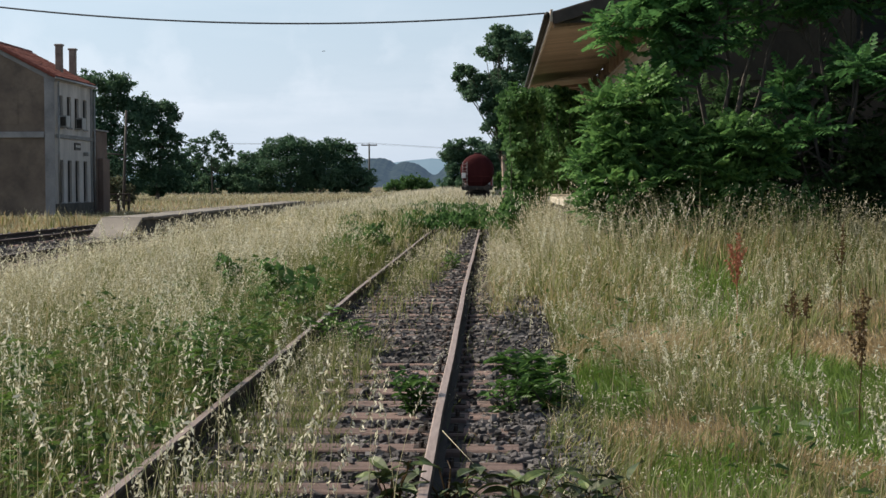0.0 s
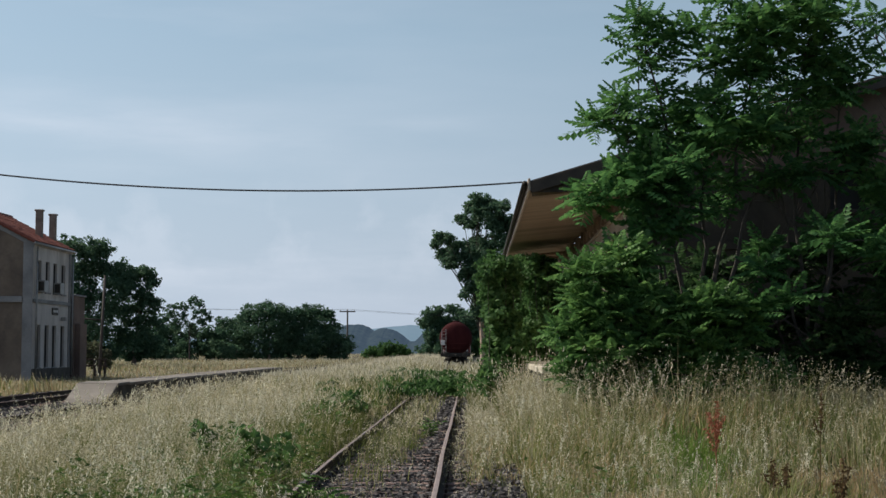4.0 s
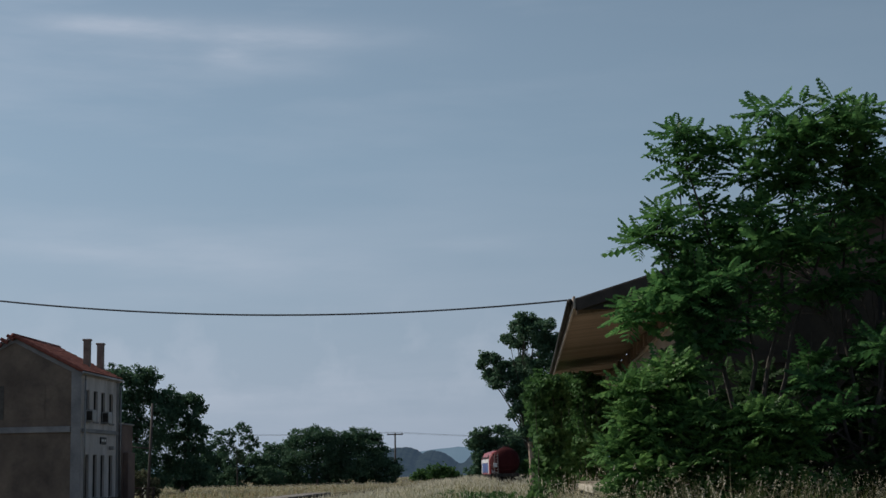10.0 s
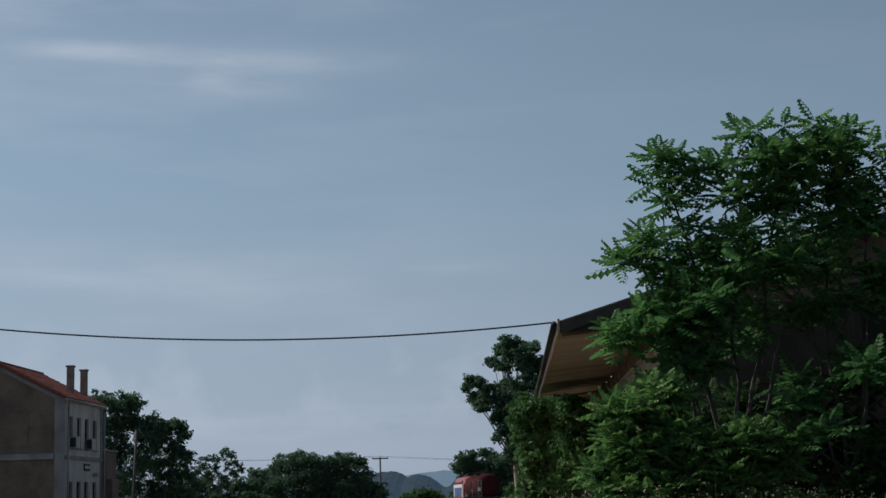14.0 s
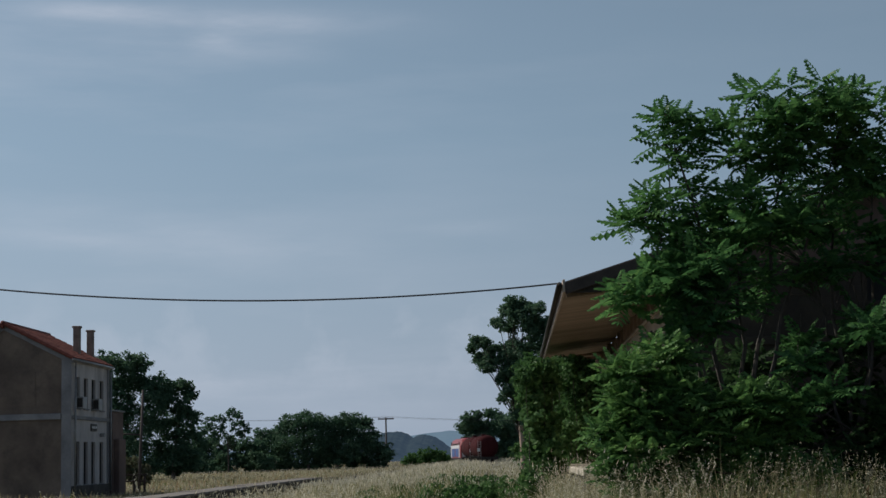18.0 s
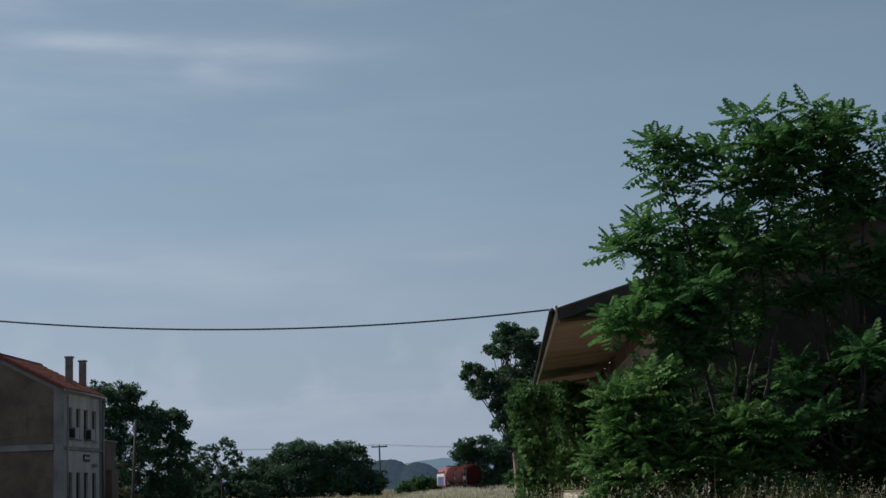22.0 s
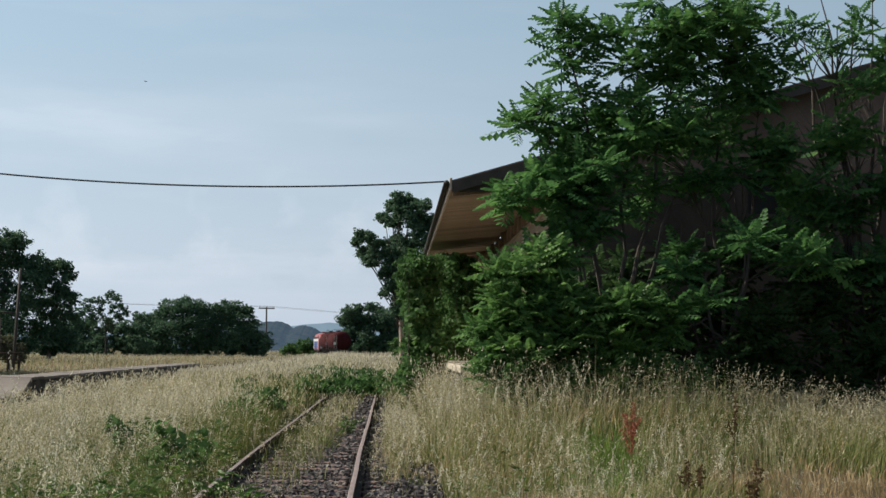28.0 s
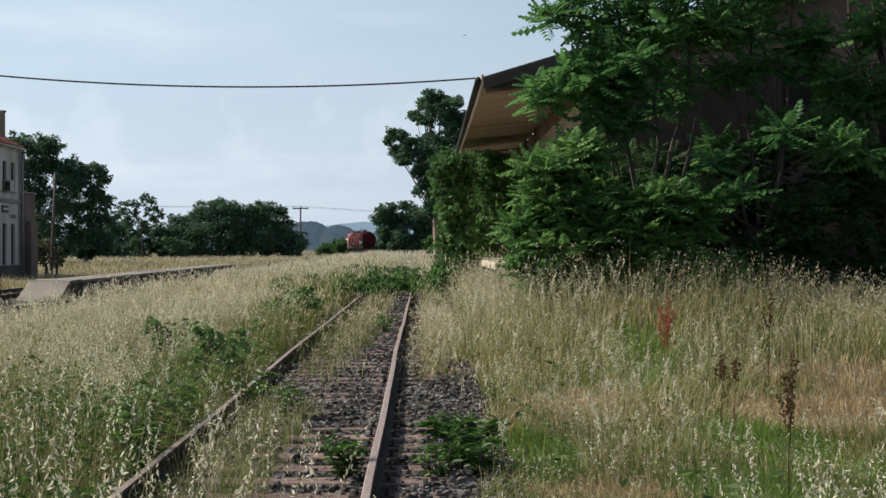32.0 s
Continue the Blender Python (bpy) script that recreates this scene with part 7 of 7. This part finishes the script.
for wx, wy, wide, high, leaves in ((-0.46, 7.5, 0.22, 0.32, 34), (-0.18, 7.6, 0.2, 0.28, 30), (0.2, 7.4, 0.22, 0.24, 30), (0.52, 7.5, 0.22, 0.26, 30)):
    weed(wx, wy, wide, high, "tree seedling with long green and bronze leaves by the rail", leaves, 0.155, M_SEEDLING, "tree_seedling")


def brambles():
    """Low leafy scrub that has closed over the track."""
    pile = Pile()
    n = 1100
    x = rng.uniform(-4.6, 0.9, n)
    y = 17 + 63 * rng.random(n)
    ok = (rng.random(n) < np.exp(-((x + 1.7) / 1.8) ** 2) * (0.3 + 0.9 * field(x, y, 2.5, 2))) & ((y > 47) | ((x < -2.15) & (x > -4.0) & (rng.random(n) < 0.75)))
    x, y = x[ok], y[ok]
    clumps(pile, [(px, py, -0.2 + rng.uniform(0.08, 0.5), rng.uniform(0.16, 0.3)) for px, py in zip(x, y)], 0.13, 0.5, 0.5)
    tagged(finish("bramble_scrub", pile.mesh("bramble_scrub"), M_VINE), "low green scrub grown over the rails", "scrub", kind="stuff")


brambles()


def low_weeds():
    """Dark broad-leaved weeds that fill the ground between the oats."""
    pile = Pile()
    n = 10500
    x, y = rng.uniform(-3.7, -1.98, n), 7.2 + 15 * rng.random(n) ** 1.2
    x1, y1 = rng.uniform(-1.98, -1.86, 500), 7.0 + 7 * rng.random(500)
    x, y = np.concatenate([x, x1]), np.concatenate([y, y1])
    x2, y2 = rng.uniform(0.75, 2.4, 1400), 6.0 + 16 * rng.random(1400)
    x, y = np.concatenate([x, x2]), np.concatenate([y, y2])
    clump = 0.5 + 0.5 * np.sin(x * 3.1 + 1.3 * np.sin(y * 1.1)) * np.sin(y * 1.7 + x)
    ok = rng.random(len(x)) < np.where(x < 0, 0.35 + 0.65 * clump, clump ** 2 * 0.8) * np.where(x < -3.2, 0.5, 1.0)
    x, y, clump = x[ok], y[ok], clump[ok]
    z = ground_z(x, y) + (0.04 + (0.2 + 0.42 * clump) * np.where(x < 0, 1.0, 0.6) * rng.random(len(x)) ** 0.8)
    tv = np.array([(0, 0, 0), (0.4, 0.2, 0.05), (1.0, 0, -0.15), (0.4, -0.2, 0.05)])
    scatter(pile, tv, np.array([(0, 1, 2, 3)]), turned(len(x), -0.4, 0.7, None, 0.8), np.stack([x, y, z], -1), 0.1 * (0.6 + 0.9 * rng.random(len(x))))
    tagged(finish("low_weeds", pile.mesh("low_weeds"), M_LOWWEED), "dark green broad-leaved weeds between the oats", "weeds", kind="stuff")


low_weeds()


def dock(x, y, high, material, label, head=0.5, stalks=5, spread=0.07, plump=0.024):
    """A dock plant: an upright stem, branches that rise beside it, whorls of dry seeds with gaps between, foot leaves."""
    z = float(ground_z(x, y))
    plant = base("dock_plant", pose(x, y, z), label, "weed", "dock plants")
    foot = Pile()
    blade_v = np.array([(0, -0.02, 0), (0, 0.02, 0), (0.5, 0.13, 0.1), (0.5, -0.13, 0.1)])
    for k in range(stalks):
        wood, seeds = Pile(), Pile()
        a = k * 2.4 + 0.3
        low = high * (1 - head) + high * head * 0.55 * max(0, k - 1) / stalks
        start = np.array([0, 0, -0.03 if k == 0 else low])
        long = high - low if k == 0 else high * head * rng.uniform(0.38, 0.6)
        end = np.array([0.03 * math.cos(a), 0.03 * math.sin(a), high]) if k == 0 else start + np.array([math.cos(a) * spread, math.sin(a) * spread, long])
        pts = np.array(bough(wood, start, end, 0.0055 if k == 0 else 0.0035, 0.002, 0.012, 10))
        at = []
        step = 0.032
        for u in np.arange(0.25 if k else 1 - head, 1.0, step / max(0.12, np.linalg.norm(end - start))):
            f = u * 10
            i = min(9, int(f))
            c = pts[i] + (pts[i + 1] - pts[i]) * (f - i)
            m = int(rng.integers(5, 11))
            at.append(c + rng.normal(size=(m, 3)) * np.array((0.6, 0.6, 0.35)) * plump * (1.25 - 0.7 * u))
        at = np.concatenate(at)
        spikelets(seeds, at, plump * (0.7 + 0.7 * rng.random(len(at))), 0.5, 0.36)
        stem = finish("stem" if k == 0 else "branch", wood.mesh("stem"), material, plant)
        tagged(finish("seed_head", seeds.mesh("seed_head"), material, stem), kind="stuff")
    scatter(foot, blade_v, np.array([(0, 1, 2, 3)]), turned(6, 0.1, 0.9), np.zeros((6, 3)), 0.2 * np.ones(6))
    finish("foot_leaves", foot.mesh("foot_leaves"), M_WEED, plant)


dock(2.67, 16.5, 1.03, M_DOCKRED, "dock with a rust-red seed head in the grass", 0.55, 8, 0.11, 0.024)
dock(2.58, 10.7, 1.03, M_DOCKBROWN, "tall dock with a dark brown seed head", 0.55, 6, 0.06, 0.022)
dock(2.60, 13.2, 0.78, M_DOCKBROWN, "small dock with a brown seed head", 0.35, 4)
dock(2.67, 13.0, 0.76, M_DOCKBROWN, "small dock with a brown seed head", 0.3, 4)
dock(3.70, 16.2, 1.18, M_DOCKBROWN, "slender dock with a brown seed head", 0.4, 3)

stick = base("dry_stalk", pose(-0.28, 9.1, -0.05), "pale dry stalk fallen across the rail", "stalk")
rod("stalk", (0.02, 0.1, 0.05), (0.22, -0.35, -0.08), 0.0028, M_HEAD, stick, 0.002, 6)


# ---- swifts over the yard ----
def swift(label):
    """A small dark bird with long bowed wings, flying along y."""
    bird = base("swift", Matrix.Identity(4), label, "bird", "swifts over the yard")
    body = bmesh.new()
    bmesh.ops.create_uvsphere(body, u_segments=12, v_segments=8, radius=0.5, matrix=Matrix.Diagonal((0.055, 0.2, 0.05, 1)))
    part("body", body, M_BIRD, bird, "", True)
    for s in (-1, 1):
        wing = bmesh.new()
        line = [(0.02, 0.05, -0.03), (0.09, 0.065, -0.025), (0.16, 0.03, -0.045), (0.22, -0.05, -0.08)]
        top = [[wing.verts.new((s * x, y, 0.012 + dz)) for y in (fore, aft)] for x, fore, aft in line for dz in (0.0,)]
        low = [[wing.verts.new((s * x, y, 0.004)) for y in (fore, aft)] for x, fore, aft in line]
        for a, b, c, d in zip(top, top[1:], low, low[1:]):
            wing.faces.new([a[0], b[0], b[1], a[1]])
            wing.faces.new([c[1], d[1], d[0], c[0]])
            wing.faces.new([a[0], c[0], d[0], b[0]])
            wing.faces.new([a[1], b[1], d[1], c[1]])
        part("wing", wing, M_BIRD, bird)
    part("tail", rod_bm((0, -0.08, 0), (0, -0.16, 0), 0.016, 0.03, 6), M_BIRD, bird)
    return bird


SWIFTS = [swift("dark swift gliding over the yard"), swift("dark swift gliding over the yard")]
FLIGHTS = [
    [(0.0, -120, 20, 14), (8.0, -72, 42, 9), (11.0, -48, 49, 7), (12.0, -23.4, 54.5, 10.1), (12.5, -8.3, 58.0, 14.6), (13.0, 8.0, 57.0, 18.4), (13.5, 22.3, 52.3, 20.7), (15.0, 52, 44, 24), (19.0, 88, 95, 22), (22.0, 34, 138, 9), (23.0, -4.6, 135.0, 6.8), (23.6, -19.3, 133.0, 9.7), (24.0, -28.3, 131.0, 11.7), (26.0, -110, 125, 20), (32.0, -190, 60, 26)],
    [(0.0, -13.4, 128.8, 12.5), (3.0, 10, 128, 15), (4.5, 42, 108, 22), (6.8, 46, 10, 28), (9.0, -25, -25, 26), (10.2, -52, 40, 16), (11.0, -22.2, 82.0, 21.2), (11.5, -13.1, 90.0, 25.5), (12.0, -4.2, 100.0, 30.5), (12.5, 4.8, 112.0, 34.9), (13.0, 14.0, 126.0, 39.7), (15.0, 62, 125, 36), (18.0, 30, -40, 30), (21.0, -75, 40, 22), (23.0, -48, 128, 12), (24.0, -25.1, 140.0, 12.7), (24.6, -26.3, 143.0, 14.2), (25.5, -38, 158, 17), (26.3, -52, 150, 20), (27.0, -44, 134, 22), (28.0, -19.8, 126.7, 23.1), (30.0, -9.4, 128.2, 20.9), (32.0, 4, 128, 19)],
]


def flight(points):
    """Poses every fifth of a second along a smooth line through the points, nose forward."""
    rows = []

    def at(t):
        k = max(i for i in range(len(points) - 1) if points[i][0] <= t + 1e-6)
        p = [Vector(points[min(max(i, 0), len(points) - 1)][1:]) for i in (k - 1, k, k + 1, k + 2)]
        ts = [points[min(max(i, 0), len(points) - 1)][0] for i in (k - 1, k, k + 1, k + 2)]
        h = ts[2] - ts[1]
        u = (t - ts[1]) / h
        m1 = (p[2] - p[0]) / (ts[2] - ts[0]) * h
        m2 = (p[3] - p[1]) / (ts[3] - ts[1]) * h
        return (2 * u**3 - 3 * u**2 + 1) * p[1] + (u**3 - 2 * u**2 + u) * m1 + (3 * u**2 - 2 * u**3) * p[2] + (u**3 - u**2) * m2

    for k in range(161):
        t = 0.2 * k
        way = at(min(t + 0.1, 32.0)) - at(max(t - 0.1, 0.0))
        rows.append((t, Matrix.Translation(at(t)) @ way.to_track_quat("Y", "Z").to_matrix().to_4x4()))
    return rows


def motions():
    steps = [0.5 * k for k in range(65)]
    for thing, offset, long in ((WAGON_A, 0.0, 12.6), (WAGON_B, 13.6, 12.6), (LOCO, 27.2, 15.4)):
        walk(thing, [(t, on_track(tail_at(t) + offset, long)) for t in steps])
    for bird, points in zip(SWIFTS, FLIGHTS):
        walk(bird, flight(points))
    rolls = [0.1 * k for k in range(321)]
    for axle in AXLES_A + AXLES_B + AXLES_L:
        at = axle.location.copy()
        walk(axle, [(t, Matrix.Translation(at) @ pose(0, 0, 0, -math.degrees((tail_at(t) - 137.0) / 0.46), 0, 0)) for t in rolls])


motions()
